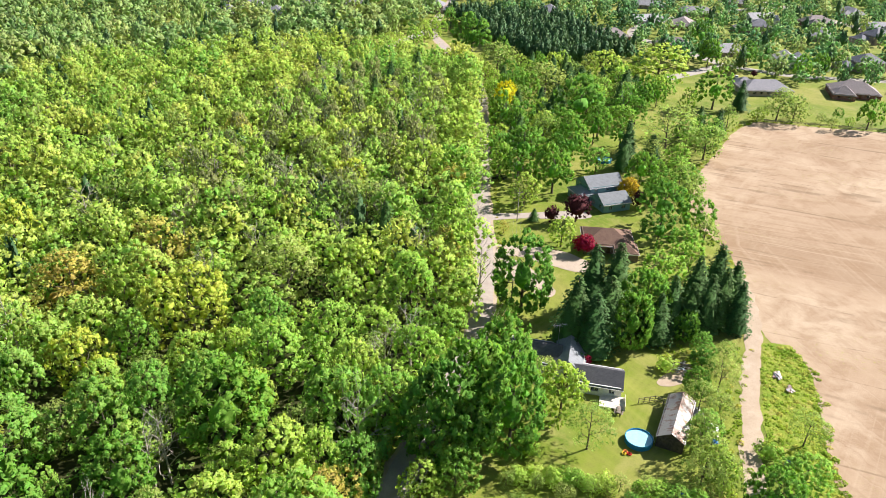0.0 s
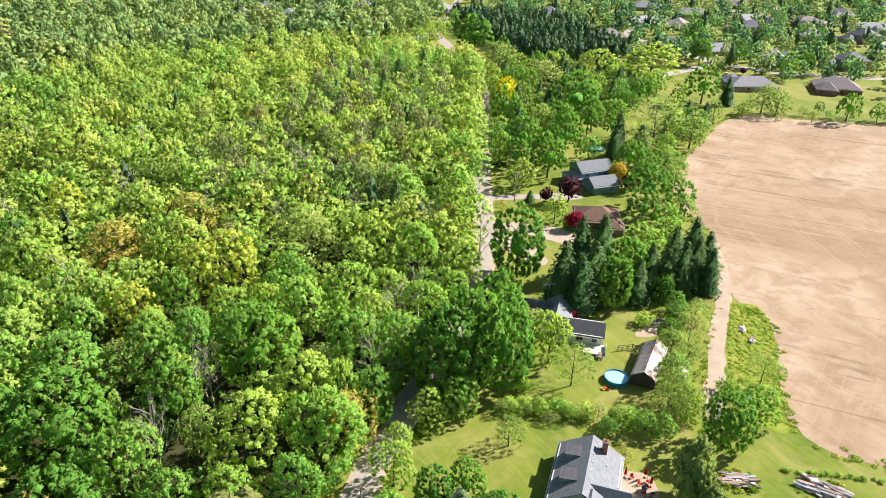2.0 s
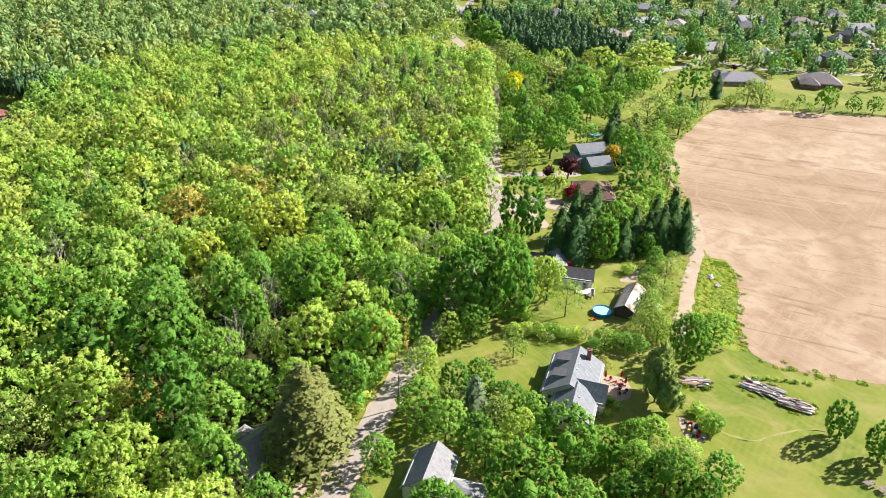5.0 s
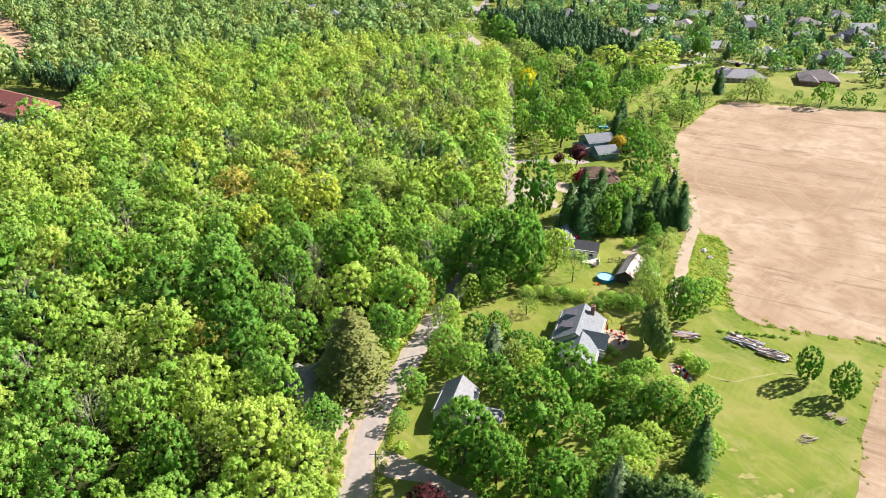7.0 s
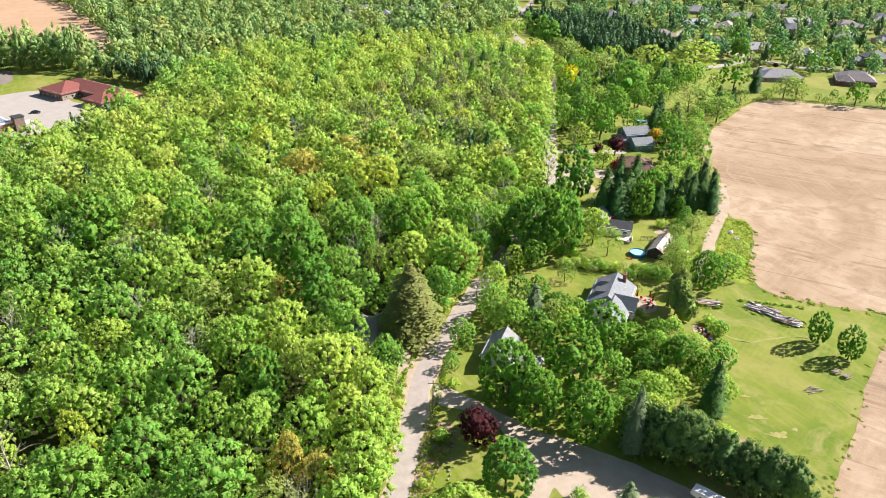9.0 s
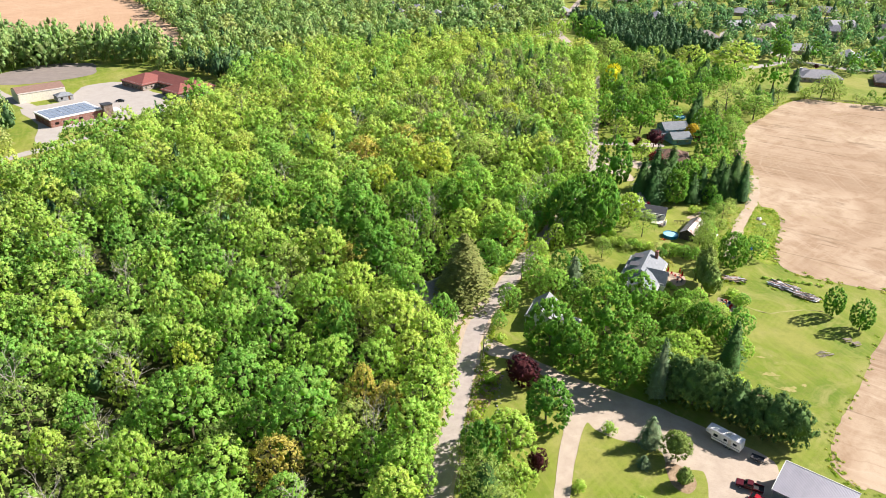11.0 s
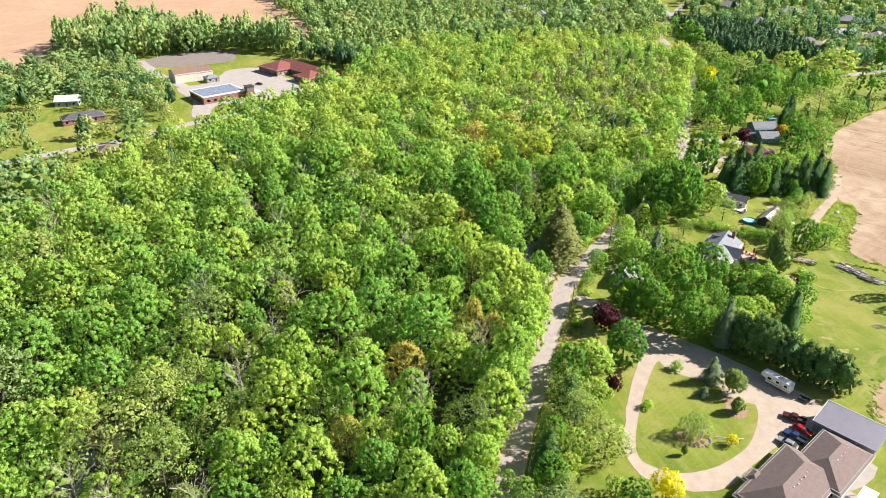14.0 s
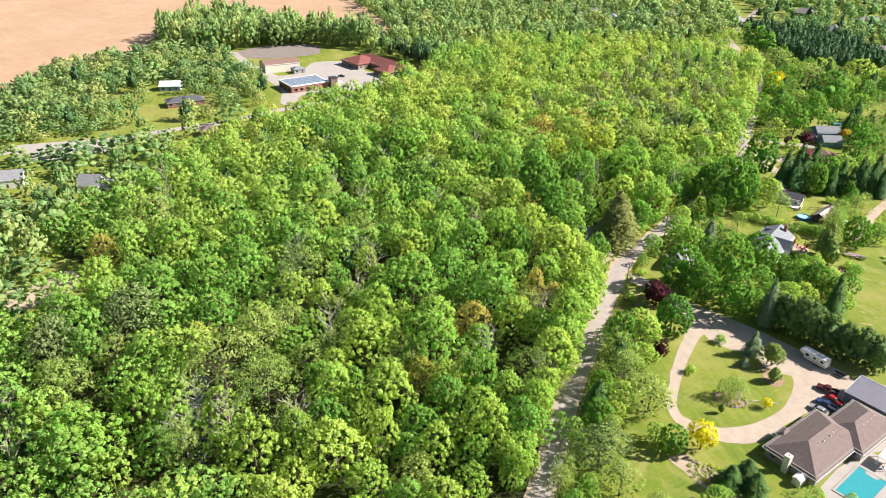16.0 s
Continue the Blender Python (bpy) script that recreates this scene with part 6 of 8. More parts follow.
# grey roofed house with gables
mid = house("gabled_house", "white house with blue-grey gabled roof and chimney", 25.6, 70.4, 72.5,
            [dict(c=(1.0, 0), w=14.2, d=11.2, e=3.0, rise=3.4, gable=True), dict(c=(-9.4, -1.6), w=9.0, d=8.8, e=3.0, rise=3.0, gable=True), dict(c=(-3.2, -3.3), w=6.4, d=8.6, e=3.0, rise=2.8, gable=True)], SIDING_WHITE, SHINGLE_GREY)
chimney(mid, 6.4, -2.4, 2.0, 7.4, BRICK_RED, 1.0)
roof_vents(mid, [(6 - 2.1 * i, -0.7, 6.0) for i in range(4)] + [(3.4, -3.2, 4.5), (-9, -2.6, 5.4), (-11.4, -2.6, 5.4)])
for u in (4.6, -1.6):
    bm = bmesh.new()
    box(bm, (u - 1.25, 1.9, 3.6), (u + 1.25, 4.1, 5.1))
    dormer = part("dormer", bm, SIDING_BLUE, mid)
    bm = bmesh.new()
    box(bm, (u - 1.5, 1.5, 5.1), (u + 1.5, 4.4, 5.22))
    for w in bm.verts:
        w.co.z += (4.4 - w.co.y) * 0.12
    part("dormer_roof", bm, SHINGLE_DARK, dormer)
    part("dormer_window", boxes(((u - 0.7, 4.1, 3.95), (u + 0.7, 4.14, 4.85))), DARKGREY, dormer)

pool_house = house("charcoal_roofed_house", "low white house with charcoal roof beside the evergreens", 21.5, 128.0, -13.0,
                   [dict(c=(-1, 0), w=12.0, d=8.0, e=2.9, rise=2.3, gable=True), dict(c=(7.0, -0.6), w=6.4, d=9.4, e=3.0, rise=2.5, gable=True, roof=SHINGLE_GREY), dict(c=(13.0, -5.0), w=10.5, d=6.4, e=2.7, rise=1.9, gable=True)], SIDING_WHITE, SHINGLE_DARK)
part("deck", boxes(*[((14.2, -12.3 + 0.5 * i, 0.42), (19.4, -11.84 + 0.5 * i, 0.5)) for i in range(8)], ((14.3, -12.2, 0), (14.5, -12.0, 0.42)), ((19.1, -12.2, 0), (19.3, -12.0, 0.42)), ((14.2, -12.3, 0.3), (19.4, -12.2, 0.42)), ((19.25, -12.3, 0.5), (19.33, -8.4, 1.4))), OFFWHITE, pool_house, "pale wooden deck")

old_barn = root("old_barn", 46.4, 107.2, 0, 64.5, "old narrow barn with rusty white corrugated roof", "barn")
bm = bmesh.new()
for p, q in (((-6.6, -2.4), (6.6, -2.4)), ((6.6, -2.4), (6.6, 2.4)), ((6.6, 2.4), (-6.6, 2.4)), ((-6.6, 2.4), (-6.6, -2.4))):
    wall_run(bm, p, q, 0, 2.7, 0.12, [])
gable_ends(bm, 13.18, 4.78, 2.7, 1.5, 0.12)
part("wall", bm, paint("weathered_barn_boards", (0.096, 0.078, 0.063), 0.9, 0.2, 0, 0.25, 2.0), old_barn)
part("roof", hip_roof(13.2, 4.8, 2.7, 1.5, 0.35, 0.08, True), ROOF_RUSTY, old_barn)
for k in range(8):
    part("batten", boxes(((-6.2 + 1.7 * k, -2.46, 0.02), (-6.1 + 1.7 * k, -2.40, 2.65))), WOOD_GREY, old_barn)

house("small_white_house", "small white house with pale grey gabled roof under maples", -5.6, 40.6, -14.0, [dict(c=(0, 0), w=7.6, d=9.6, e=3.2, rise=3.0, gable=True), dict(c=(7.6, -2.6), w=6.2, d=5.0, e=2.6, rise=0.8)], SIDING_WHITE, SHINGLE_LIGHT)
house("roadside_house", "grey house with worn dark roof at the wood edge", -40.4, 44.6, -32.0, [dict(c=(0, 0), w=8.2, d=10.5, e=3.0, rise=3.0, gable=True), dict(c=(-5.4, 2), w=3.6, d=5, e=2.6, rise=1.2)], SIDING_GREY, shingles("shingles_worn_grey", (0.24, 0.225, 0.21)))
house("blue_house", "blue-green two-level house with grey gabled roofs", 53.4, 222.0, 20.0, [dict(c=(0, 0), w=12.5, d=9.0, e=5.0, rise=2.4, gable=True), dict(c=(-1.5, -9.6), w=9.5, d=8.0, e=3.0, rise=2.2, gable=True), dict(c=(-7.6, -1.5), w=5.0, d=8.0, e=3.0, rise=1.2)], SIDING_TEAL, SHINGLE_GREY)
house("brown_house", "low brown house with red-brown hipped roof", 48.6, 185.0, -6.0, [dict(c=(0, 0), w=13.5, d=10.5, e=2.9, rise=2.6, over=0.7), dict(c=(4.5, -6.5), w=6.0, d=6.0, e=2.8, rise=1.6)], BRICK_BROWN, SHINGLE_RUST)

# school and yard in the west
house("school_building", "long school building with red hipped roofs", -231.0, 258.0, -26.0, [dict(c=(0, 0), w=52, d=15, e=4, rise=3.2, over=1.0), dict(c=(-17, -8), w=20, d=20, e=4, rise=3.6, over=1.0), dict(c=(17, -9), w=15, d=15, e=4, rise=3.0, over=1.0)], BRICK_BROWN, SHINGLE_RED, detail=False, category="school")
blk = root("gym_hall", -294.5, 221.0, 0, 50.0, "pale rendered hall with low brown gabled roof", "building")
bm = bmesh.new()
for p, q in (((-12, -7), (12, -7)), ((12, -7), (12, 7)), ((12, 7), (-12, 7)), ((-12, 7), (-12, -7))):
    wall_run(bm, p, q, 0, 5.6, 0.3, [])
gable_ends(bm, 23.98, 13.98, 5.6, 2.0, 0.3)
part("wall", bm, OFFWHITE, blk)
part("roof", hip_roof(24, 14, 5.6, 2.0, 0.4, 0.2, True), shingles("shingles_faded_brown", (0.235, 0.150, 0.118)), blk)
part("gutter", boxes(((-12.3, -7.55, 5.2), (12.3, -7.42, 5.42)), ((-12.3, 7.42, 5.2), (12.3, 7.55, 5.42))), WHITE, blk)
hall = root("low_hall", -254.5, 188.5, 0, 57.0, "low brick hall with rows of blue roof panels", "building")
bm = bmesh.new()
for p, q in (((-13, -9), (13, -9)), ((13, -9), (13, 9)), ((13, 9), (-13, 9)), ((-13, 9), (-13, -9))):
    wall_run(bm, p, q, 0, 4.2, 0.3, [(u, u + 2.0, 1.1, 2.4) for u in range(2, 16, 4)])
part("wall", bm, BRICK_RED, hall)
part("roof", boxes(((-13.4, -9.4, 4.2), (13.4, 9.4, 4.5))), WHITE, hall)
part("fascia", boxes(((-13.5, -9.5, 3.9), (13.5, -9.35, 4.6)), ((-13.5, 9.35, 3.9), (13.5, 9.5, 4.6)), ((-13.5, -9.35, 3.9), (-13.35, 9.35, 4.6)), ((13.35, -9.35, 3.9), (13.5, 9.35, 4.6))), WHITE, hall)
for i in range(9):
    for j in range(5):
        part("solar_panel", boxes(((-12.4 + 2.75 * i, -8.4 + 3.4 * j, 4.6), (-9.95 + 2.75 * i, -5.6 + 3.4 * j, 4.72))), PANEL_BLUE, hall)
tow = root("entrance_tower", -237.5, 196.0, 0, 54.0, "small brick entrance tower with flat canopy", "building")
part("wall", boxes(((-2.2, -2.2, 0), (2.2, 2.2, 6.6))), BRICK_BROWN, tow)
part("roof", boxes(((-2.5, -2.5, 6.6), (2.5, 2.5, 6.9))), DARKGREY, tow)
part("canopy", boxes(((2.2, -3, 3.0), (6, 3, 3.3)), ((5.4, -2.8, 0), (5.7, -2.5, 3.0)), ((5.4, 2.5, 0), (5.7, 2.8, 3.0))), WHITE, tow)
house("school_annex", "small grey annex beside the hall", -279.0, 220.0, 53.0, [dict(c=(0, 0), w=8, d=6, e=3, rise=1.4)], SIDING_GREY, SHINGLE_GREY, detail=False, category="shed")
house("west_house", "white house with bright white roof", -326.5, 147.5, 30.0, [dict(c=(0, 0), w=12, d=9, e=3.4, rise=2.2, gable=True)], SIDING_BLUE, WHITE, detail=False)
house("west_house", "long brick bungalow with charcoal roof", -297.0, 125.0, 50.0, [dict(c=(0, 0), w=21, d=9, e=3, rise=2.2)], BRICK_RED, SHINGLE_DARK, detail=False)
house("west_house", "white cottage with steep grey gables", -248.0, 6.0, 20.0, [dict(c=(0, 0), w=9, d=8, e=3.6, rise=3.6, gable=True), dict(c=(7.5, 1.5), w=8, d=7, e=3, rise=1.6)], SIDING_WHITE, SHINGLE_LIGHT, detail=False)
house("west_house", "white house with pale roof", -284.0, -5.0, 40.0, [dict(c=(0, 0), w=12, d=9, e=4, rise=3, gable=True)], SIDING_WHITE, SHINGLE_LIGHT, detail=False)
house("west_house", "brown cottage among the trees", -250.0, 87.0, 45.0, [dict(c=(0, 0), w=9, d=8, e=3, rise=2)], BRICK_BROWN, SHINGLE_BROWN, detail=False)
for x, y, t in ((-169, 289, 20), (-146, 315, -10)):
    house("wood_house", "house with red-brown roof among dense trees", x, y, t, [dict(c=(0, 0), w=16, d=11, e=4.5, rise=3.4)], BRICK_BROWN, SHINGLE_RED, detail=False)

# suburb beyond the field
BRICK_PALE = brick("pale_brick", (0.430, 0.350, 0.295))
FAR_ROOFS = [shingles("shingles_suburb_" + n, c) for n, c in (("grey", (0.330, 0.325, 0.345)), ("taupe", (0.300, 0.262, 0.255)), ("slate", (0.235, 0.235, 0.262)), ("silver", (0.385, 0.385, 0.400)))]
FAR_KINDS = [
    ("suburb_house", "pale brick bungalow with grey hipped roof", [dict(c=(0, 0), w=20, d=11, e=3, rise=3.2, over=0.6), dict(c=(5.5, -6.5), w=8, d=7, e=3, rise=2.4, over=0.6)], BRICK_PALE, FAR_ROOFS[0]),
    ("suburb_house", "brick bungalow with taupe hipped roof", [dict(c=(0, 0), w=18, d=12, e=3, rise=3.6, over=0.6), dict(c=(-5, -6.5), w=8, d=7, e=3, rise=2.6, over=0.6)], BRICK_RED, FAR_ROOFS[1]),
    ("suburb_house", "two-storey pale brick house with slate roof", [dict(c=(0, 0), w=13, d=11, e=5.6, rise=3.4, over=0.5), dict(c=(9, -2), w=7, d=8, e=3, rise=2.2, over=0.5)], BRICK_PALE, FAR_ROOFS[2]),
    ("suburb_house", "white house with silver-grey gabled roof", [dict(c=(0, 0), w=17, d=10, e=3, rise=3.0, gable=True), dict(c=(4, -6), w=7, d=7, e=3, rise=2.4, gable=True)], SIDING_WHITE, FAR_ROOFS[3]),
]
FIRST = {}
for i, (x, y) in enumerate(HOUSE_SPOTS):
    k = (i * 7 + 1) % 4 if y < 640 else i % 2
    if -180 < x < 0:
        k = 2
    turn = (17 * i) % 40 - 20 + (90 if i % 5 == 0 else 0) + (180 if i % 2 else 0)
    if k not in FIRST:
        nm, lb, wings, wm, rm = FAR_KINDS[k]
        wings = [dict(g, c=(g["c"][0] * 1.25, g["c"][1] * 1.25), w=g["w"] * 1.25, d=g["d"] * 1.25, rise=g["rise"] * 1.2) for g in wings]
        FIRST[k] = house(nm, lb, x, y, turn, wings, wm, rm, group="houses of the suburb", detail=False)
    else:
        copy_thing(FIRST[k], pose(x, y, 0, 0, 0, turn))


# ---------------------------------------------------------------- vehicles
def wheel(parent, x, y, r=0.37, w=0.24):
    bm = bmesh.new()
    tube(bm, (x, y - w / 2, r), (x, y + w / 2, r), r, r, 16)
    bmesh.ops.bevel(bm, geom=[e for e in bm.edges if abs(e.verts[0].co.y - e.verts[1].co.y) < 1e-4], offset=0.04, segments=1, affect="EDGES")
    t = part("wheel", bm, BLACK, parent)
    bm = bmesh.new()
    tube(bm, (x, y - w / 2 - 0.01, r), (x, y + w / 2 + 0.01, r), r * 0.58, r * 0.58, 12)
    part("rim", bm, CHROME, t)


def slab(prof, w, inset=0.0):
    """A side outline (x, z) drawn out to the width w, narrower by inset at its top."""
    bm = bmesh.new()
    zs = [z for _, z in prof]
    lo, hi = min(zs), max(zs)
    rings = []
    for s in (-1, 1):
        rings.append([bm.verts.new((x, s * (w / 2 - inset * (z - lo) / (hi - lo)), z)) for x, z in prof])
    n = len(prof)
    for i in range(n):
        j = (i + 1) % n
        bm.faces.new((rings[0][i], rings[0][j], rings[1][j], rings[1][i]))
    bm.faces.new(rings[0][::-1])
    bm.faces.new(rings[1])
    bmesh.ops.recalc_face_normals(bm, faces=bm.faces[:])
    return bm


CARGLASS = paint("dark_car_glass", (0.022, 0.026, 0.030), 0.06, 0.6, 0.0, 0.05)
LAMPRED = paint("red_lamp_lens", (0.296, 0.015, 0.015), 0.2)


def vehicle(name, label, x, y, turn, coat, kind="pickup"):
    """Nose along +x."""
    ob = root(name, x, y, 0.05, turn, label, "car" if kind != "pickup" else "truck")
    if kind == "pickup":
        L, W = 5.6, 1.95
        part("body", soften(slab([(-2.8, 0.5), (2.7, 0.5), (2.8, 0.7), (2.75, 1.0), (1.15, 1.12), (-0.75, 1.12), (-0.75, 0.75), (-2.8, 0.75)], W), 0.05, 2), coat, ob)
        part("cab", soften(slab([(1.2, 1.1), (0.55, 1.78), (-0.55, 1.82), (-0.78, 1.1)], W - 0.1, 0.16), 0.05, 2), coat, ob)
        part("bed", boxes(((-2.8, -W / 2, 0.74), (-0.8, -W / 2 + 0.1, 1.14)), ((-2.8, W / 2 - 0.1, 0.74), (-0.8, W / 2, 1.14)), ((-2.8, -W / 2 + 0.1, 0.74), (-2.7, W / 2 - 0.1, 1.14))), coat, ob)
        part("bed_floor", boxes(((-2.7, -W / 2 + 0.1, 0.752), (-0.8, W / 2 - 0.1, 0.78))), BLACK, ob)
        part("windscreen", slab([(1.17, 1.16), (0.62, 1.72), (0.64, 1.74), (1.20, 1.18)], W - 0.3, 0.12), CARGLASS, ob)
        part("rear_window", slab([(-0.79, 1.2), (-0.60, 1.7), (-0.62, 1.71), (-0.81, 1.2)], W - 0.45, 0.08), CARGLASS, ob)
        for s in (-1, 1):
            part("side_window", boxes(((-0.5, s * 0.875 - 0.02, 1.2), (0.55, s * 0.875 + 0.02, 1.62))), CARGLASS, ob)
    else:
        L, W = 4.7, 1.85
        rear = -2.1 if kind == "suv" else -1.6
        part("body", soften(slab([(-2.35, 0.45), (2.3, 0.45), (2.38, 0.65), (2.2, 0.86), (1.1, 0.98), (-2.2, 1.0), (-2.38, 0.8)], W), 0.06, 2), coat, ob)
        part("cab", soften(slab([(1.2, 0.96), (0.4, 1.5), (rear * 0.62, 1.55), (rear, 0.98)], W - 0.1, 0.2), 0.06, 2), coat, ob)
        part("windscreen", slab([(1.17, 1.0), (0.46, 1.46), (0.48, 1.49), (1.2, 1.03)], W - 0.35, 0.14), CARGLASS, ob)
        part("rear_window", slab([(rear - 0.01, 1.06), (rear * 0.66, 1.5), (rear * 0.66 - 0.03, 1.52), (rear - 0.04, 1.07)], W - 0.4, 0.14), CARGLASS, ob)
        for s in (-1, 1):
            part("side_window", boxes(((rear * 0.6, s * 0.82 - 0.025, 1.04), (0.45, s * 0.82 + 0.025, 1.36))), CARGLASS, ob)
    part("front_bumper", boxes(((L / 2 - 0.08, -W / 2 + 0.05, 0.42), (L / 2 + 0.08, W / 2 - 0.05, 0.62))), CHROME, ob)
    part("rear_bumper", boxes(((-L / 2 - 0.1, -W / 2 + 0.05, 0.42), (-L / 2 + 0.06, W / 2 - 0.05, 0.62))), CHROME, ob)
    for s in (-1, 1):
        part("headlight", boxes(((L / 2 - 0.1, s * (W / 2 - 0.25) - 0.15, 0.68), (L / 2 + 0.03, s * (W / 2 - 0.25) + 0.15, 0.84))), WHITE, ob)
        part("tail_light", boxes(((-L / 2 - 0.03, s * (W / 2 - 0.12) - 0.08, 0.72), (-L / 2 + 0.04, s * (W / 2 - 0.12) + 0.08, 0.98))), LAMPRED, ob)
        for u in (0.62, -0.6):
            wheel(ob, u * L / 2, s * (W / 2 - 0.1))
    return ob


RED_COAT = paint("glossy_red_coat", (0.355, 0.011, 0.015), 0.15, 0.6, 0, 0.05)
MAROON_COAT = paint("glossy_maroon_coat", (0.089, 0.011, 0.015), 0.15, 0.6, 0, 0.05)
BLUE_COAT = paint("glossy_navy_coat", (0.022, 0.044, 0.118), 0.15, 0.6, 0, 0.05)
SILVER_COAT = paint("silver_coat", (0.370, 0.377, 0.385), 0.2, 0.6, 0.4, 0.05)
BLACK_COAT = paint("black_coat", (0.011, 0.011, 0.013), 0.15, 0.6, 0, 0.05)
vehicle("pickup_truck", "dark red pickup truck parked on gravel", 39.8, -18.6, 162, MAROON_COAT)
vehicle("red_car", "bright red family car parked on gravel", 41.2, -22.7, -32, RED_COAT, "suv")
vehicle("pickup_truck", "navy blue pickup truck parked on gravel", 39.0, -25.9, 146, BLUE_COAT)
vehicle("silver_car", "silver car parked beside the house", 37.0, -28.8, 150, SILVER_COAT, "suv")
vehicle("pickup_truck", "black pickup truck parked on the lawn", 20.5, 233, 10, BLACK_COAT)
vehicle("black_car", "black car in the school yard", -246, 222, 20, BLACK_COAT, "car")
vehicle("white_car", "white van in a suburban drive", 160, 386, 70, WHITE, "suv")
vehicle("silver_car", "silver car on a suburban street", 163, 404, 40, SILVER_COAT, "car")

# travel trailer
rv = root("travel_trailer", 37.0, -5.2, 0.05, -36.0, "long white travel trailer parked by the hedge", "trailer")
part("body", soften(slab([(-4.2, 1.9), (-4.0, 3.0), (-2.7, 3.15), (4.1, 3.15), (4.2, 0.6), (-2.6, 0.6), (-2.7, 1.6)], 2.45), 0.08, 2), WHITE, rv)
part("roof_unit", soften(boxes(((0.2, -0.45, 3.15), (1.3, 0.45, 3.42))), 0.05), OFFWHITE, rv)
part("roof_unit", soften(boxes(((2.5, -0.3, 3.15), (3.0, 0.3, 3.3))), 0.04), WHITE, rv)
for a, b, c, d in ((-2.2, -1.2, 1.7, 2.4), (0.2, 1.0, 1.8, 2.4), (2.4, 3.3, 1.8, 2.4)):
    part("window", boxes(((a, -1.25, c), (b, -1.22, d))), CARGLASS, rv)
    part("window", boxes(((a, 1.22, c), (b, 1.25, d))), CARGLASS, rv)
part("door", boxes(((1.3, -1.25, 0.75), (2.0, -1.22, 2.6))), OFFWHITE, rv)
part("stripe", boxes(((-2.6, -1.245, 1.15), (4.15, -1.224, 1.3))), SILVER_COAT, rv, "grey stripe along the side")
part("front_window", boxes(((-4.16, -0.7, 2.2), (-4.05, 0.7, 2.75))), CARGLASS, rv)
for s in (-1, 1):
    for u in (0.9, 1.75):
        wheel(rv, u, s * 1.08, 0.36, 0.22)
part("hitch_leg", boxes(((-2.5, -0.9, 0), (-2.4, -0.8, 0.7)), ((-2.5, 0.8, 0), (-2.4, 0.9, 0.7))), DARKGREY, rv)
ut = root("utility_trailer", 43.4, -9.6, 0.05, -25.0, "small open utility trailer on gravel", "trailer")
part("bed", boxes(((-1.4, -0.8, 0.5), (1.4, 0.8, 0.58)), ((-1.4, -0.8, 0.58), (1.4, -0.74, 0.85)), ((-1.4, 0.74, 0.58), (1.4, 0.8, 0.85))), DARKGREY, ut)
part("drawbar", boxes(((1.4, -0.06, 0.48), (2.6, 0.06, 0.56))), CHROME, ut)
for s in (-1, 1):
    wheel(ut, 0, s * 0.95, 0.32, 0.18)


# ---------------------------------------------------------------- pools and patios
POOL_BLUE = paint("blue_pool_liner", (0.015, 0.222, 0.459), 0.35, 0.5, 0, 0.06)
WATER_BLUE = water_material("clear_pool_water", (0.36, 0.70, 0.80))
WATER_TEAL = water_material("teal_pool_water", (0.044, 0.311, 0.333))


def round_pool(x, y, r, label):
    ob = root("round_pool", x, y, 0, 0, label, "pool")
    n = 24
    bm = bmesh.new()
    ring = [[bm.verts.new((q * math.cos(2 * math.pi * i / n), q * math.sin(2 * math.pi * i / n), z)) for i in range(n)] for q, z in ((r, 0), (r, 1.05), (r - 0.1, 1.05), (r - 0.1, 0.1))]
    for a, b in zip(ring, ring[1:]):
        for i in range(n):
            bm.faces.new((a[i], a[(i + 1) % n], b[(i + 1) % n], b[i]))
    bm.faces.new(ring[3])
    bmesh.ops.recalc_face_normals(bm, faces=bm.faces[:])
    part("wall", bm, POOL_BLUE, ob)
    bm = bmesh.new()
    for i in range(n):
        a, b = 2 * math.pi * i / n, 2 * math.pi * (i + 1) / n
        tube(bm, (r * math.cos(a), r * math.sin(a), 1.07), (r * math.cos(b), r * math.sin(b), 1.07), 0.07, 0.07, 6, False)
    part("rim", bm, POOL_BLUE, ob)
    bm = bmesh.new()
    bmesh.ops.create_circle(bm, cap_ends=True, segments=n, radius=r - 0.1)
    bmesh.ops.translate(bm, vec=(0, 0, 0.86), verts=bm.verts[:])
    part("water", bm, WATER_BLUE, ob)
    for i in range(12):
        a = 2 * math.pi * i / 12
        bm = bmesh.new()
        tube(bm, ((r + 0.06) * math.cos(a), (r + 0.06) * math.sin(a), 0), ((r + 0.06) * math.cos(a), (r + 0.06) * math.sin(a), 1.08), 0.045, 0.045, 6)
        part("post", bm, POOL_BLUE, ob)
    bm = bmesh.new()
    for s in (-0.25, 0.25):
        tube(bm, (r + 0.5, s, 0), (r + 0.05, s, 1.5), 0.03, 0.03, 6)
    for k in range(4):
        tube(bm, (r + 0.42 - 0.1 * k, -0.25, 0.25 + 0.3 * k), (r + 0.42 - 0.1 * k, 0.25, 0.25 + 0.3 * k), 0.025, 0.025, 6)
    part("ladder", bm, WHITE, ob)
    return ob


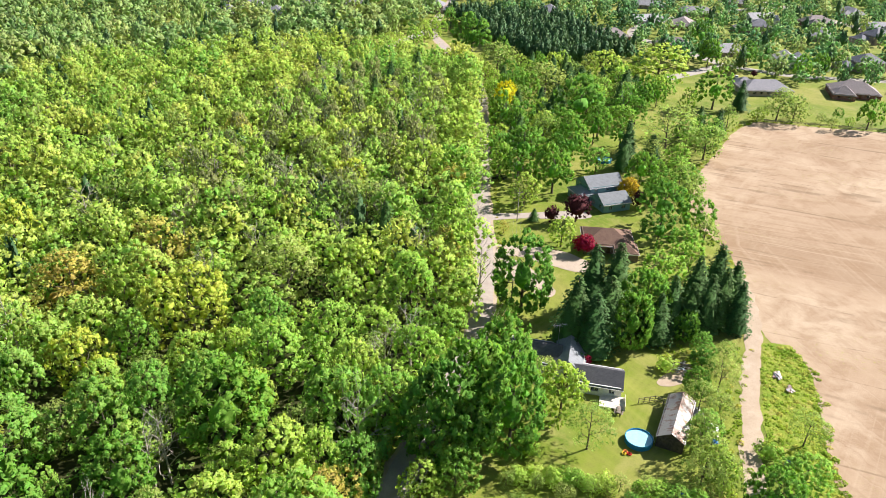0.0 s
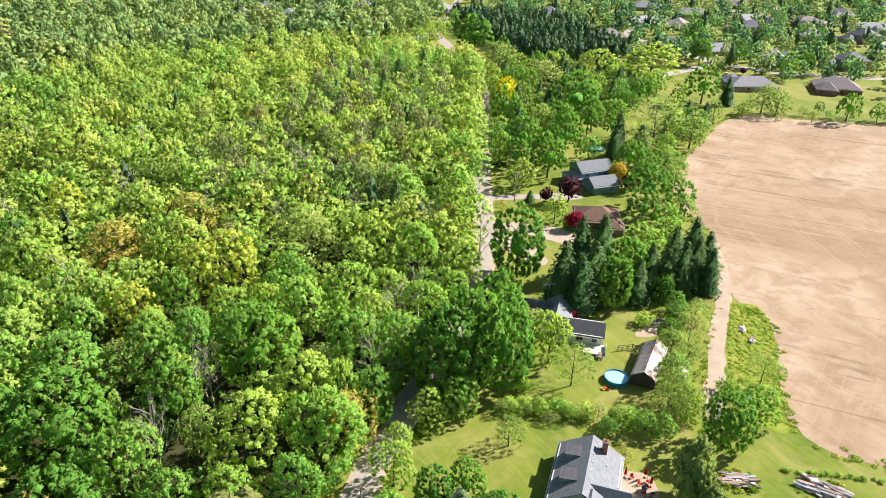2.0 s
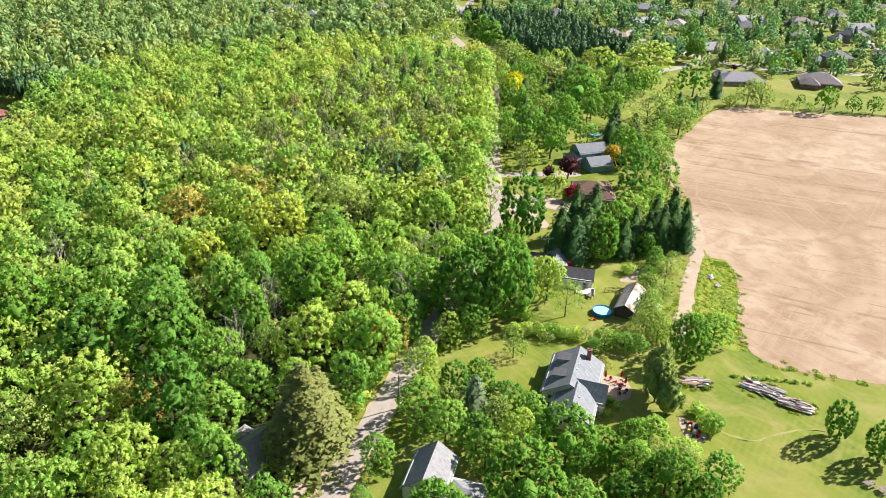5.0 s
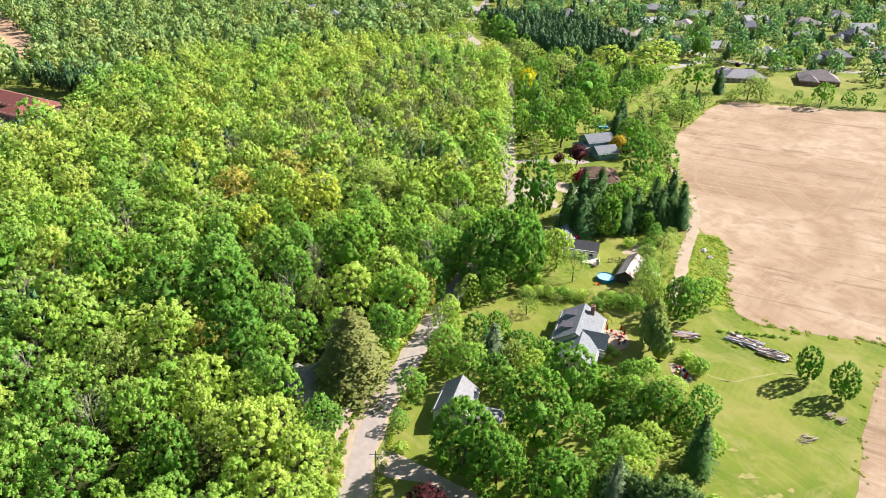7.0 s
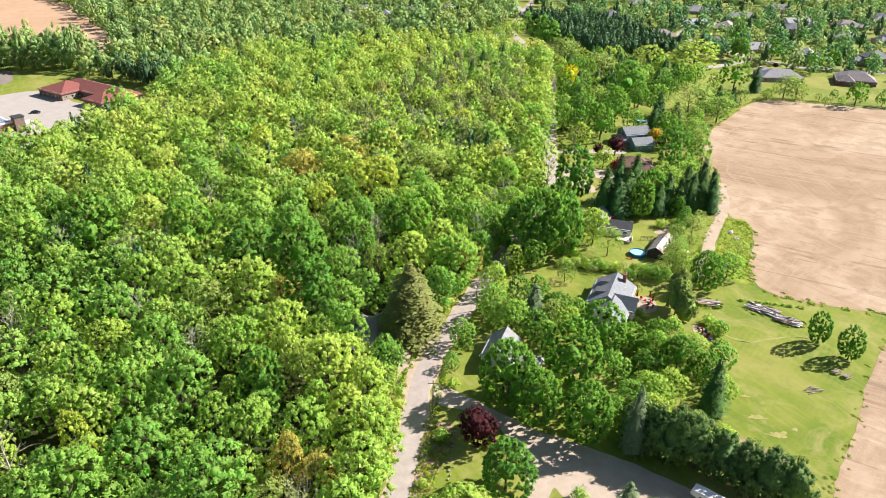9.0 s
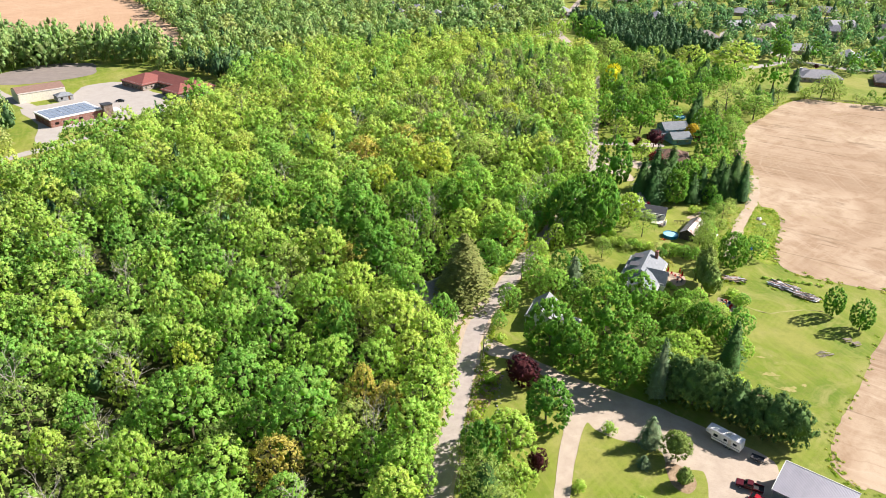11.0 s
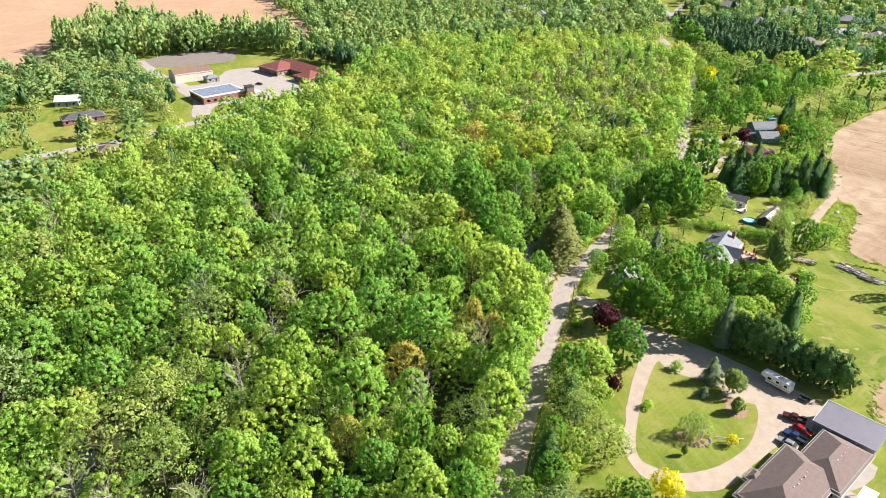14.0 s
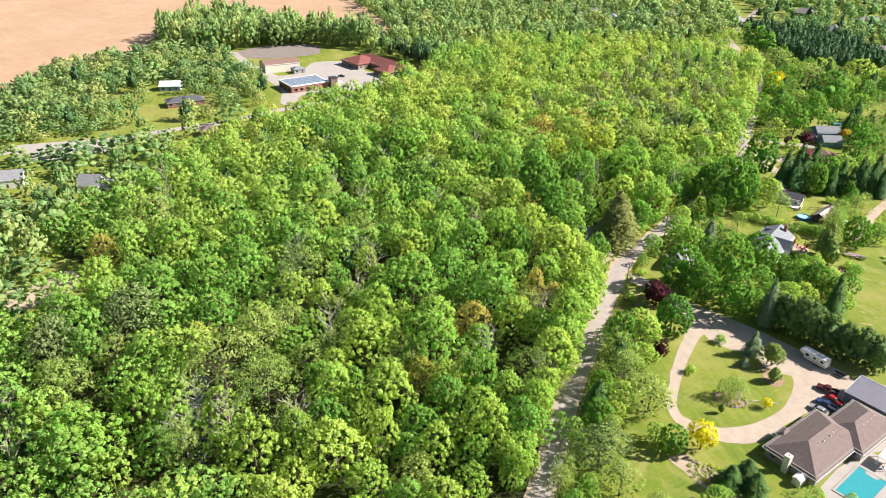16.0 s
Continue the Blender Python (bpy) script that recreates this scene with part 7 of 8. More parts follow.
round_pool(38.3, 103.2, 2.6, "round blue above-ground pool on the lawn")
round_pool(61.4, 253.5, 2.8, "round blue above-ground pool behind the house")
deck = root("swimming_pool", 44.9, -54.1, 0, -119.3, "rectangular teal swimming pool in pale paving", "pool")
part("coping", boxes(((-6.6, -3.8, 0.02), (6.6, -3.3, 0.22)), ((-6.6, 3.3, 0.02), (6.6, 3.8, 0.22)), ((-6.6, -3.3, 0.02), (-6.1, 3.3, 0.22)), ((6.1, -3.3, 0.02), (6.6, 3.3, 0.22))), CONCRETE, deck)
part("basin", boxes(((-6.1, -3.3, 0.02), (6.1, 3.3, 0.07))), POOL_BLUE, deck)
part("water", boxes(((-6.1, -3.3, 0.10), (6.1, 3.3, 0.15))), WATER_TEAL, deck)
part("pool_step", boxes(((-6.1, -1.6, 0.1), (-5.4, 1.6, 0.17)), ((-5.4, -1.3, 0.1), (-4.9, 1.3, 0.16))), CONCRETE, deck)
sheet("patio", [(35.5, -58.8), (46, -42), (48, -40), (58, -48), (50, -62), (44, -68)], 0.05, CONCRETE, 0.1, 2, "pale concrete pool patio")
sheet("patio", [(50, -26.5), (56.5, -30.6), (52, -38), (47, -41), (45, -38)], 0.055, CONCRETE, 0.1, 2, "pale concrete path behind the house")


def chair(name, label, x, y, turn, mat, group):
    ob = root(name, x, y, 0.06, turn, label, "chair", group)
    part("seat", soften(boxes(((-0.28, -0.28, 0.38), (0.28, 0.28, 0.44))), 0.02), mat, ob)
    bm = soften(boxes(((-0.28, 0.22, 0.44), (0.28, 0.29, 0.98))), 0.02)
    part("backrest", bm, mat, ob)
    for sx in (-1, 1):
        for sy in (-1, 1):
            part("leg", boxes(((sx * 0.25 - 0.03, sy * 0.25 - 0.03, 0), (sx * 0.25 + 0.03, sy * 0.25 + 0.03, 0.38))), mat, ob)
        part("armrest", boxes(((sx * 0.3 - 0.04, -0.26, 0.62), (sx * 0.3 + 0.04, 0.28, 0.66))), mat, ob)
    return ob


def folded_parasol(x, y, turn):
    """A closed patio umbrella: pole, cloth gathered in folds, foot."""
    ob = root("parasol", x, y, 0.06, turn, "closed red cloth parasol on a dark pole", "parasol", "patio parasols")
    bm = bmesh.new()
    tube(bm, (0, 0, 0), (0, 0, 2.75), 0.03, 0.025, 6)
    part("pole", bm, WOOD_BROWN, ob)
    bm = bmesh.new()
    rings = []
    for z, q in ((2.68, 0.04), (2.2, 0.16), (1.6, 0.24), (1.1, 0.30), (0.95, 0.26)):
        rings.append([bm.verts.new((q * (1.0 if i % 2 else 0.62) * math.cos(i * math.pi / 8), q * (1.0 if i % 2 else 0.62) * math.sin(i * math.pi / 8), z)) for i in range(16)])
    for lo, hi in zip(rings, rings[1:]):
        for i in range(16):
            bm.faces.new((lo[i], hi[i], hi[(i + 1) % 16], lo[(i + 1) % 16]))
    bm.faces.new(rings[0])
    bm.faces.new(list(reversed(rings[-1])))
    part("canopy", bm, RED_CLOTH, ob)
    bm = bmesh.new()
    tube(bm, (0, 0, 0), (0, 0, 0.1), 0.28, 0.24, 12)
    part("base", bm, DARKGREY, ob)


RED_CLOTH = paint("red_cloth", (0.407, 0.015, 0.018), 0.8, 0.2)
BLUE_TARP = paint("blue_tarpaulin", (0.015, 0.148, 0.407), 0.4, 0.4, 0, 0.2, 3.0)
YELLOW_PLASTIC = paint("yellow_plastic", (0.70, 0.50, 0.03), 0.4)
ORANGE_PLASTIC = paint("orange_plastic", (0.70, 0.22, 0.05), 0.4)
sheet("patio", [(33, 75.5), (38.6, 74.6), (38.6, 68.6), (34.8, 66.6), (32.4, 69)], 0.05, DIRT, 0.4, 4, "worn patio with beds beside the house")
for x, y, t in ((33.9, 74.3, 20), (37.6, 74.4, 65), (38.1, 72.2, 110)):
    folded_parasol(x, y, t)
first = chair("garden_chair", "red garden chair on the patio", 36.2, 72.6, 40, RED_CLOTH, "patio chairs")
for x, y, t in ((37.6, 71.8, 120), (36.4, 70.4, 200), (37.9, 73.2, 60), (35.2, 74.2, 10)):
    copy_thing(first, pose(x, y, 0.06, 0, 0, t))
dark = chair("garden_chair", "dark garden chair on the patio", 37.4, 69.2, 250, DARKGREY, "patio chairs")
for x, y, t in ((36.0, 68.6, 300), (38.0, 70.3, 180)):
    copy_thing(dark, pose(x, y, 0.06, 0, 0, t))
tb = root("patio_table", 36.8, 71.4, 0.06, 20, "round dark patio table", "table")
bm = bmesh.new()
tube(bm, (0, 0, 0.70), (0, 0, 0.75), 0.6, 0.6, 16)
part("tabletop", bm, DARKGREY, tb)
for i in range(4):
    a = i * math.pi / 2 + 0.8
    bm = bmesh.new()
    tube(bm, (0.42 * math.cos(a), 0.42 * math.sin(a), 0), (0.36 * math.cos(a), 0.36 * math.sin(a), 0.7), 0.025, 0.025, 6)
    part("leg", bm, DARKGREY, tb)
white_seat = chair("deck_chair", "white chair on the pool patio", 49, -44.5, 130, WHITE, "pool chairs")
for x, y, t in ((50.4, -45.6, 130), (52, -47, 140)):
    copy_thing(white_seat, pose(x, y, 0.06, 0, 0, t))
for nm, x0, y0, L, W, H in (("pergola", 51.2, -43.4, 4.6, 3.2, 2.5),):
    pg = root(nm, x0, y0, 0.06, -119.3, "white canopy shelter beside the pool", "shelter")
    part("canopy", soften(boxes(((-L / 2, -W / 2, H), (L / 2, W / 2, H + 0.14))), 0.03), WHITE, pg)
    for sx in (-1, 1):
        for sy in (-1, 1):
            part("post", boxes(((sx * (L / 2 - 0.15) - 0.06, sy * (W / 2 - 0.15) - 0.06, 0), (sx * (L / 2 - 0.15) + 0.06, sy * (W / 2 - 0.15) + 0.06, H))), WHITE, pg)
gs = root("garden_shed", 31.2, -58.6, 0, 58, "small white garden shed against the house", "shed")
part("wall", boxes(((-1.5, -1.0, 0), (1.5, 1.0, 2.0))), SIDING_WHITE, gs)
part("roof", hip_roof(3.0, 2.0, 2.0, 0.5, 0.15, 0.08, True), WHITE, gs)
part("door", boxes(((-0.45, 1.0, 0.05), (0.45, 1.04, 1.85))), WHITE, gs)


# ---------------------------------------------------------------- poles and lines
def utility_pole(x, y, turn, h=9.6, transformer=False):
    ob = root("utility_pole", x, y, 0, turn, "weathered wooden utility pole with crossarm", "pole", "poles along the road")
    bm = bmesh.new()
    tube(bm, (0, 0, -0.2), (0, 0, h), 0.16, 0.11, 10)
    part("pole", bm, WOOD_GREY, ob)
    part("crossarm", boxes(((-1.2, -0.06, h - 0.9), (1.2, 0.06, h - 0.76))), WOOD_GREY, ob)
    for u in (-1.05, 0.0, 1.05):
        bm = bmesh.new()
        z0 = h if u == 0 else h - 0.76
        tube(bm, (u, 0, z0), (u, 0, z0 + 0.2), 0.05, 0.03, 8)
        part("insulator", bm, WHITE, ob)
    for s in (-1, 1):
        bm = bmesh.new()
        tube(bm, (s * 0.8, 0.05, h - 0.86), (0, 0.1, h - 1.5), 0.02, 0.02, 5)
        part("brace", bm, CHROME, ob)
    if transformer:
        bm = bmesh.new()
        tube(bm, (0.35, 0.1, h - 2.2), (0.35, 0.1, h - 1.4), 0.2, 0.2, 12)
        part("transformer", bm, SILVER_COAT, ob)
    return ob


POLES = [(-19.8, -118, 0), (-20.2, -76, 0), (-21.0, -30, 2), (-20.9, 17.2, 5), (-13.2, 62, -18), (0.6, 96, -20), (17.5, 148, -10), (23.8, 199.5, -4), (24.8, 246, -3), (26, 292, -3)]
for i, (x, y, t) in enumerate(POLES):
    utility_pole(x, y, t, 10.5 if y > 190 else 9.0, i == 3)
WIRE = paint("line_wire", (0.222, 0.215, 0.200), 0.4, 0.5, 0.5)
for (x0, y0, t0), (x1, y1, t1) in zip(POLES, POLES[1:]):
    ln = root("power_line", 0, 0, 0, 0, "thin overhead wires between utility poles", "wires", "lines along the road")
    for u, dz in ((-1.05, -0.56), (0, 0.2), (1.05, -0.56), (0.0, -2.6)):
        cu = bpy.data.curves.new("wire", "CURVE")
        cu.dimensions = "3D"
        cu.bevel_depth = 0.014
        cu.bevel_resolution = 0
        sp = cu.splines.new("POLY")
        sp.points.add(12)
        h0, h1 = (10.5 if y0 > 190 else 9.0), (10.5 if y1 > 190 else 9.0)
        for k in range(13):
            f = k / 12
            c, s = math.cos(radians(t0 * (1 - f) + t1 * f)), math.sin(radians(t0 * (1 - f) + t1 * f))
            sp.points[k].co = (x0 + (x1 - x0) * f + u * c, y0 + (y1 - y0) * f + u * s, h0 + (h1 - h0) * f + dz - 1.1 * 4 * f * (1 - f), 1)
        cu.materials.append(WIRE)
        w = new("wire", cu)
        w.parent = ln


# ---------------------------------------------------------------- yard things
def pile(name, label, x, y, turn, n, length, spread, seed, mats, rmax=0.16, lift=0.9):
    """A heap of long pieces lying across one another."""
    rng = np.random.default_rng(seed)
    ob = root(name, x, y, 0, turn, label, "log pile")
    for i in range(n):
        bm = bmesh.new()
        L = length * rng.uniform(0.45, 1.0)
        r = rng.uniform(0.5, 1.0) * rmax
        u, v = rng.uniform(-0.5, 0.5) * (spread[0]), rng.uniform(-0.5, 0.5) * spread[1]
        z = r + lift * rng.random() * (1 - abs(v) / max(spread[1], 0.1)) * 0.9
        a = rng.normal(0, 0.17 if spread[0] > 5 else 0.5)
        d = Vector((math.cos(a), math.sin(a), rng.normal(0, 0.05)))
        c = Vector((u, v, z))
        p, q = c - d * L / 2, c + d * L / 2
        p.z, q.z = max(p.z, r * 0.9), max(q.z, r * 0.9)
        if i % 3 == 1:
            tube(bm, p, q, r, r * 0.8, 7)
        else:
            m = Matrix.Translation(c) @ Matrix.Rotation(a, 4, "Z")
            box(bm, (-L / 2, -r * 1.5, -0.045), (L / 2, r * 1.5, 0.045), m)
        part("log" if i % 3 == 1 else "plank", bm, mats[i % len(mats)], ob)
    return ob


LUMBER = [WHITE, paint("pale_blue_boards", (0.33, 0.38, 0.44), 0.7, 0.3, 0, 0.2, 3.0), paint("pinkish_boards", (0.42, 0.30, 0.28), 0.8, 0.2, 0, 0.2, 3.0), paint("silvered_boards", (0.385, 0.385, 0.407), 0.8, 0.2, 0, 0.15, 3.0), WOOD_GREY, paint("bleached_wood", (0.66, 0.58, 0.50), 0.85, 0.2, 0, 0.2, 3.0), paint("split_wood", (0.296, 0.215, 0.148), 0.85, 0.2, 0, 0.2, 3.0), paint("dark_log_bark", (0.126, 0.096, 0.074), 0.9, 0.2, 0, 0.2, 3.0)]
pile("lumber_pile", "long heap of weathered logs and boards on the lawn", 69.8, 72.2, -34, 90, 3.2, (7.4, 4.2), 1, LUMBER, 0.2)
pile("lumber_pile", "heap of weathered logs and boards on the lawn", 75.4, 66.8, -28, 76, 2.9, (6.2, 3.8), 2, LUMBER, 0.2)
pile("lumber_pile", "heap of grey boards under the maple", 55.0, 74.2, -6, 64, 3.4, (5.4, 3.4), 3, LUMBER, 0.2)
pile("timber_stack", "two short stacks of cut timber in rough grass", 74.0, 124.5, 80, 8, 2.6, (1.0, 1.2), 4, LUMBER, 0.18, 0.4)
pile("timber_stack", "short stack of cut timber in rough grass", 74.6, 120.0, 80, 8, 2.6, (1.0, 1.2), 5, LUMBER, 0.18, 0.4)
pile("brush_heap", "grey fallen branches lying on the lawn", 70.6, 35.6, 25, 16, 3.6, (3.0, 2.0), 12, [BARK_GREY, WOOD_GREY], 0.06, 0.5)
pile("brush_heap", "heap of branches and timber at the garden end", 53, 126.6, 20, 30, 2.6, (5.0, 3.2), 6, LUMBER, 0.09, 0.5)


sheet("ground_bare_patch", [(47, 121), (49.5, 125), (53, 128.5), (55.5, 127), (53, 123.5), (50, 120)], 0.05, DIRT, 1.0, 5, "bare earth at the garden end")


def barrel(x, y, mat, label, h=0.9, r=0.3):
    ob = root("barrel", x, y, 0, 0, label, "barrel")
    bm = bmesh.new()
    tube(bm, (0, 0, 0), (0, 0, h), r, r, 14)
    part("drum", bm, mat, ob)
    bm = bmesh.new()
    for z in (h * 0.33, h * 0.66):
        tube(bm, (0, 0, z - 0.02), (0, 0, z + 0.02), r + 0.02, r + 0.02, 14)
    part("hoop", bm, mat, ob)


sheet("ground_junk_yard", [(47.5, 61.5), (51, 60), (52, 56), (50, 53.8), (47.6, 55.5)], 0.05, DIRT, 0.5, 4, "bare ground under stored clutter")
for i, (x, y, m, c) in enumerate(((48.6, 60, DARKGREY, "dark drum"), (49.6, 59.6, RED_CLOTH, "red drum"), (50.4, 58.6, BLUE_COAT, "navy drum"), (49.0, 58.4, WHITE, "white drum"), (50.8, 57.2, RED_CLOTH, "red drum"), (49.6, 57.0, WHITE, "white drum"), (48.4, 57.2, YELLOW_PLASTIC, "yellow drum"), (50.0, 55.8, RED_CLOTH, "red drum"), (51.0, 55.2, SILVER_COAT, "silver drum"), (49.0, 55.8, DARKGREY, "dark drum"))):
    barrel(x, y, m, c + " standing among stored clutter", 0.6 + 0.1 * (i % 4), 0.28 + 0.05 * (i % 3))
pile("scrap_heap", "heap of scrap boards among the drums", 49.6, 58.0, 60, 14, 1.8, (2.0, 3.0), 9, [WOOD_GREY, WHITE, DARKGREY, RED_CLOTH], 0.09, 0.4)


def tarp(x, y, sx, sy, h, seed, mat, label):
    bm = bmesh.new()
    bmesh.ops.create_grid(bm, x_segments=10, y_segments=10, size=0.5)
    for v in bm.verts:
        k = max(0.0, 1 - (v.co.x * 2) ** 2) * max(0.0, 1 - (v.co.y * 2) ** 2)
        nz = noise.noise(Vector((v.co.x * 4, v.co.y * 4, seed)))
        v.co = Vector((v.co.x * sx * (1 + 0.2 * nz), v.co.y * sy * (1 - 0.2 * nz), 0.06 + h * k * (0.8 + 0.5 * nz)))
    bmesh.ops.solidify(bm, geom=bm.faces[:], thickness=0.03)
    ob = part("tarpaulin", bm, mat)
    ob.matrix_basis = pose(x, y, 0.05, 0, 0, seed * 37)
    tagged(ob, label, "tarpaulin")


tarp(65.4, 98.2, 2.2, 1.6, 0.9, 1, BLUE_TARP, "crumpled blue tarpaulin over stored things")
tarp(53.2, 103.5, 1.8, 1.2, 0.6, 2, BLUE_TARP, "crumpled blue tarpaulin beside the barn")
tarp(43.4, 89.6, 2.4, 1.0, 0.4, 3, BLUE_TARP, "blue tarpaulin in the bushes")
tarp(54.0, 107, 2.6, 3.4, 1.2, 4, WHITE, "white cover over a stored boat")
tarp(52.4, 112.4, 2.2, 2.6, 1.0, 5, SILVER_COAT, "grey cover over stored things")
for x, y, m in ((35.2, 100.4, ORANGE_PLASTIC), (35.8, 99.8, RED_CLOTH), (34.8, 99.9, YELLOW_PLASTIC)):
    ob = root("play_ring", x, y, 0.06, 0, "bright plastic toy beside the pool", "toy")
    bm = bmesh.new()
    for i in range(10):
        a, b = 2 * math.pi * i / 10, 2 * math.pi * (i + 1) / 10
        tube(bm, (0.35 * math.cos(a), 0.35 * math.sin(a), 0.12), (0.35 * math.cos(b), 0.35 * math.sin(b), 0.12), 0.12, 0.12, 6, False)
    part("ring", bm, m, ob)


def picnic(x, y, turn):
    ob = root("picnic_table", x, y, 0, turn, "weathered grey picnic table on the lawn", "table", "picnic tables")
    for i in range(5):
        part("top_board", boxes(((-1.1, -0.42 + 0.17 * i, 0.72), (1.1, -0.27 + 0.17 * i, 0.76))), WOOD_GREY, ob)
    for s in (-1, 1):
        part("bench", boxes(((-1.1, s * 0.75 - 0.14, 0.42), (1.1, s * 0.75 + 0.14, 0.46))), WOOD_GREY, ob)
        part("trestle", boxes(((s * 0.8 - 0.05, -0.8, 0.34), (s * 0.8 + 0.05, 0.8, 0.42)), ((s * 0.8 - 0.05, -0.55, 0), (s * 0.8 + 0.05, -0.45, 0.72)), ((s * 0.8 - 0.05, 0.45, 0), (s * 0.8 + 0.05, 0.55, 0.72))), WOOD_GREY, ob)


picnic(79.6, 43.6, 20)
picnic(81.4, 42.0, 30)
picnic(36.4, 111.6, 70)
rail = root("white_rail", 23.6, -31.0, 0.09, 12, "long white rail lying on the lawn", "rail")
part("rail", boxes(((-3.4, -0.06, 0.35), (3.4, 0.06, 0.5))), WHITE, rail)
for u in (-3.2, -1.4):
    part("post", boxes(((u - 0.06, -0.06, 0), (u + 0.06, 0.06, 0.6))), WHITE, rail)


def fence(name, label, pts, h, mat, step=2.2):
    ob = root(name, 0, 0, 0, 0, label, "fence")
    for (x0, y0), (x1, y1) in zip(pts, pts[1:]):
        ln = math.dist((x0, y0), (x1, y1))
        n = max(1, int(ln / step))
        for i in range(n + 1):
            x, y = x0 + (x1 - x0) * i / n, y0 + (y1 - y0) * i / n
            part("post", boxes(((x - 0.06, y - 0.06, 0), (x + 0.06, y + 0.06, h))), mat, ob)
        m = Matrix.Translation((x0, y0, 0)) @ Matrix.Rotation(math.atan2(y1 - y0, x1 - x0), 4, "Z")
        for z in (0.35, h * 0.6, h - 0.15):
            bm = bmesh.new()
            box(bm, (0, -0.02, z - 0.06), (ln, 0.02, z + 0.06), m)
            part("board", bm, mat, ob)


fence("garden_fence", "weathered board fence by the barn", [(41.0, 114.4), (44.6, 115.2), (47.6, 113.4)], 1.5, WOOD_GREY, 1.2)
fence("field_fence", "old wire fence posts along the field", [(143, 309.5), (193, 300), (240, 292)], 1.1, WOOD_GREY, 6)
ant = root("roof_antenna", 26.0, 128.6, 0, 15, "tall thin television antenna on a mast", "antenna")
bm = bmesh.new()
tube(bm, (0, 0, 0), (0, 0, 9.5), 0.05, 0.04, 6)
part("mast", bm, CHROME, ant)
bm = bmesh.new()
tube(bm, (-1.6, 0, 9.3), (1.6, 0, 9.3), 0.03, 0.03, 5)
for k in range(9):
    tube(bm, (-1.5 + 0.37 * k, -0.9 + 0.05 * k, 9.3), (-1.5 + 0.37 * k, 0.9 - 0.05 * k, 9.3), 0.02, 0.02, 4)
part("aerial", bm, CHROME, ant)

# stones round the beds
rk = np.random.default_rng(5)
STONE_GREY = soft_ground("field_stone", [(0.3, (0.237, 0.222, 0.200)), (0.7, (0.385, 0.363, 0.333))], (0.163, 0.148, 0.133), 2.0, 0.03)
for k in range(64):
    if k < 26:
        a = k / 26 * 6.28
        x, y = 15.1 + 4.2 * math.cos(a), -33.2 + 2.9 * math.sin(a)
    elif k < 50:
        x, y = 5.8 + (k - 26) * 0.5, -60.5 - (k - 26) * 0.22 + rk.normal(0, 0.3)
    else:
        x, y = -15.4 + rk.normal(0, 0.3), 12 - (k - 50) * 1.2
    bm = bmesh.new()
    bmesh.ops.create_icosphere(bm, subdivisions=1, radius=float(rk.uniform(0.18, 0.42)))
    for v in bm.verts:
        v.co *= 1 + rk.uniform(-0.2, 0.2)
        v.co.z = v.co.z * 0.7 + 0.1
    ob = part("stone", bm, STONE_GREY)
    ob.matrix_basis = pose(float(x), float(y), 0.09, 0, 0, float(rk.uniform(0, 360)))
    tagged(ob, "rounded grey field stone edging the bed", "stone", "bed stones")

# weeds, tall grass and low brush
WEEDP = []
for _ in range(5):
    v, f, n = leafy_crown(wr, 10, 6, 0.5, 0, lump=0.35, heart=0)
    v = v * np.array([1, 1, 0.5]) + np.array([0, 0, 0.45])
    WEEDP.append((v, f, n))
wp = [scatter(wr, [(76, 136.5), (82, 134), (81.5, 124), (77.5, 112), (73, 97), (71, 88), (66, 90), (63, 102), (66, 112), (71.5, 126)], 1.2),
      scatter(wr, [(-22, 12), (-15, 12), (-17, 2), (-19, -8), (-20.6, -18), (-22.4, -20), (-22.6, -6)], 1.1),
      scatter(wr, [(6, -62), (9, -59.5), (15, -62), (17, -66), (11, -68), (7.5, -66)], 1.3),
      scatter(wr, [(11, -31), (15, -30.4), (19.2, -32), (18.8, -35), (15.5, -36.2), (11, -34.6)], 1.2),
      scatter(wr, [(31, 66), (33, 61.5), (30, 60), (31, 76), (33, 76)], 1.0),
      scatter(wr, [(24, -52), (28, -45), (30, -40), (28.5, -40), (22.4, -50.5)], 1.0),
      scatter(wr, [(56, 90), (52, 86), (46, 90), (50, 100), (56, 112), (62, 124), (69, 135), (72, 134), (66, 122), (60, 108)], 1.9),
      scatter(wr, [(50, 128), (60, 128), (60, 135), (50, 135)], 1.8)]
wp += [np.stack([cx + rx * np.cos(an), cy + ry * np.sin(an)], 1) for cx, cy, rx, ry in ((69.8, 72.0, 4.6, 3.0), (75.6, 66.6, 4.2, 2.6), (55.0, 74.0, 3.6, 2.4)) for an in [wr.uniform(0, 6.28, 26)]]
rim = spline(FIELD_EAST, True, 12)
rimp = rim[(rim[:, 0] < 200) & (rim[:, 1] > 150)]
wp.append(rimp + wr.normal(0, 0.8, rimp.shape) - np.array([1.2, -0.4]))
rims = np.repeat(rim[(rim[:, 0] < 140) & (rim[:, 1] < 135) & (rim[:, 1] > -45)], 3, 0)
rims = rims[wr.random(len(rims)) < 0.12 + 0.75 * np.sin(rims[:, 0] * 0.33 + np.sin(rims[:, 1] * 0.21) * 3) ** 6]
wp.append(rims + wr.normal(0, 0.9, rims.shape))
side = spline([p for p in ROAD if -120 < p[1] < 330], False, 30)
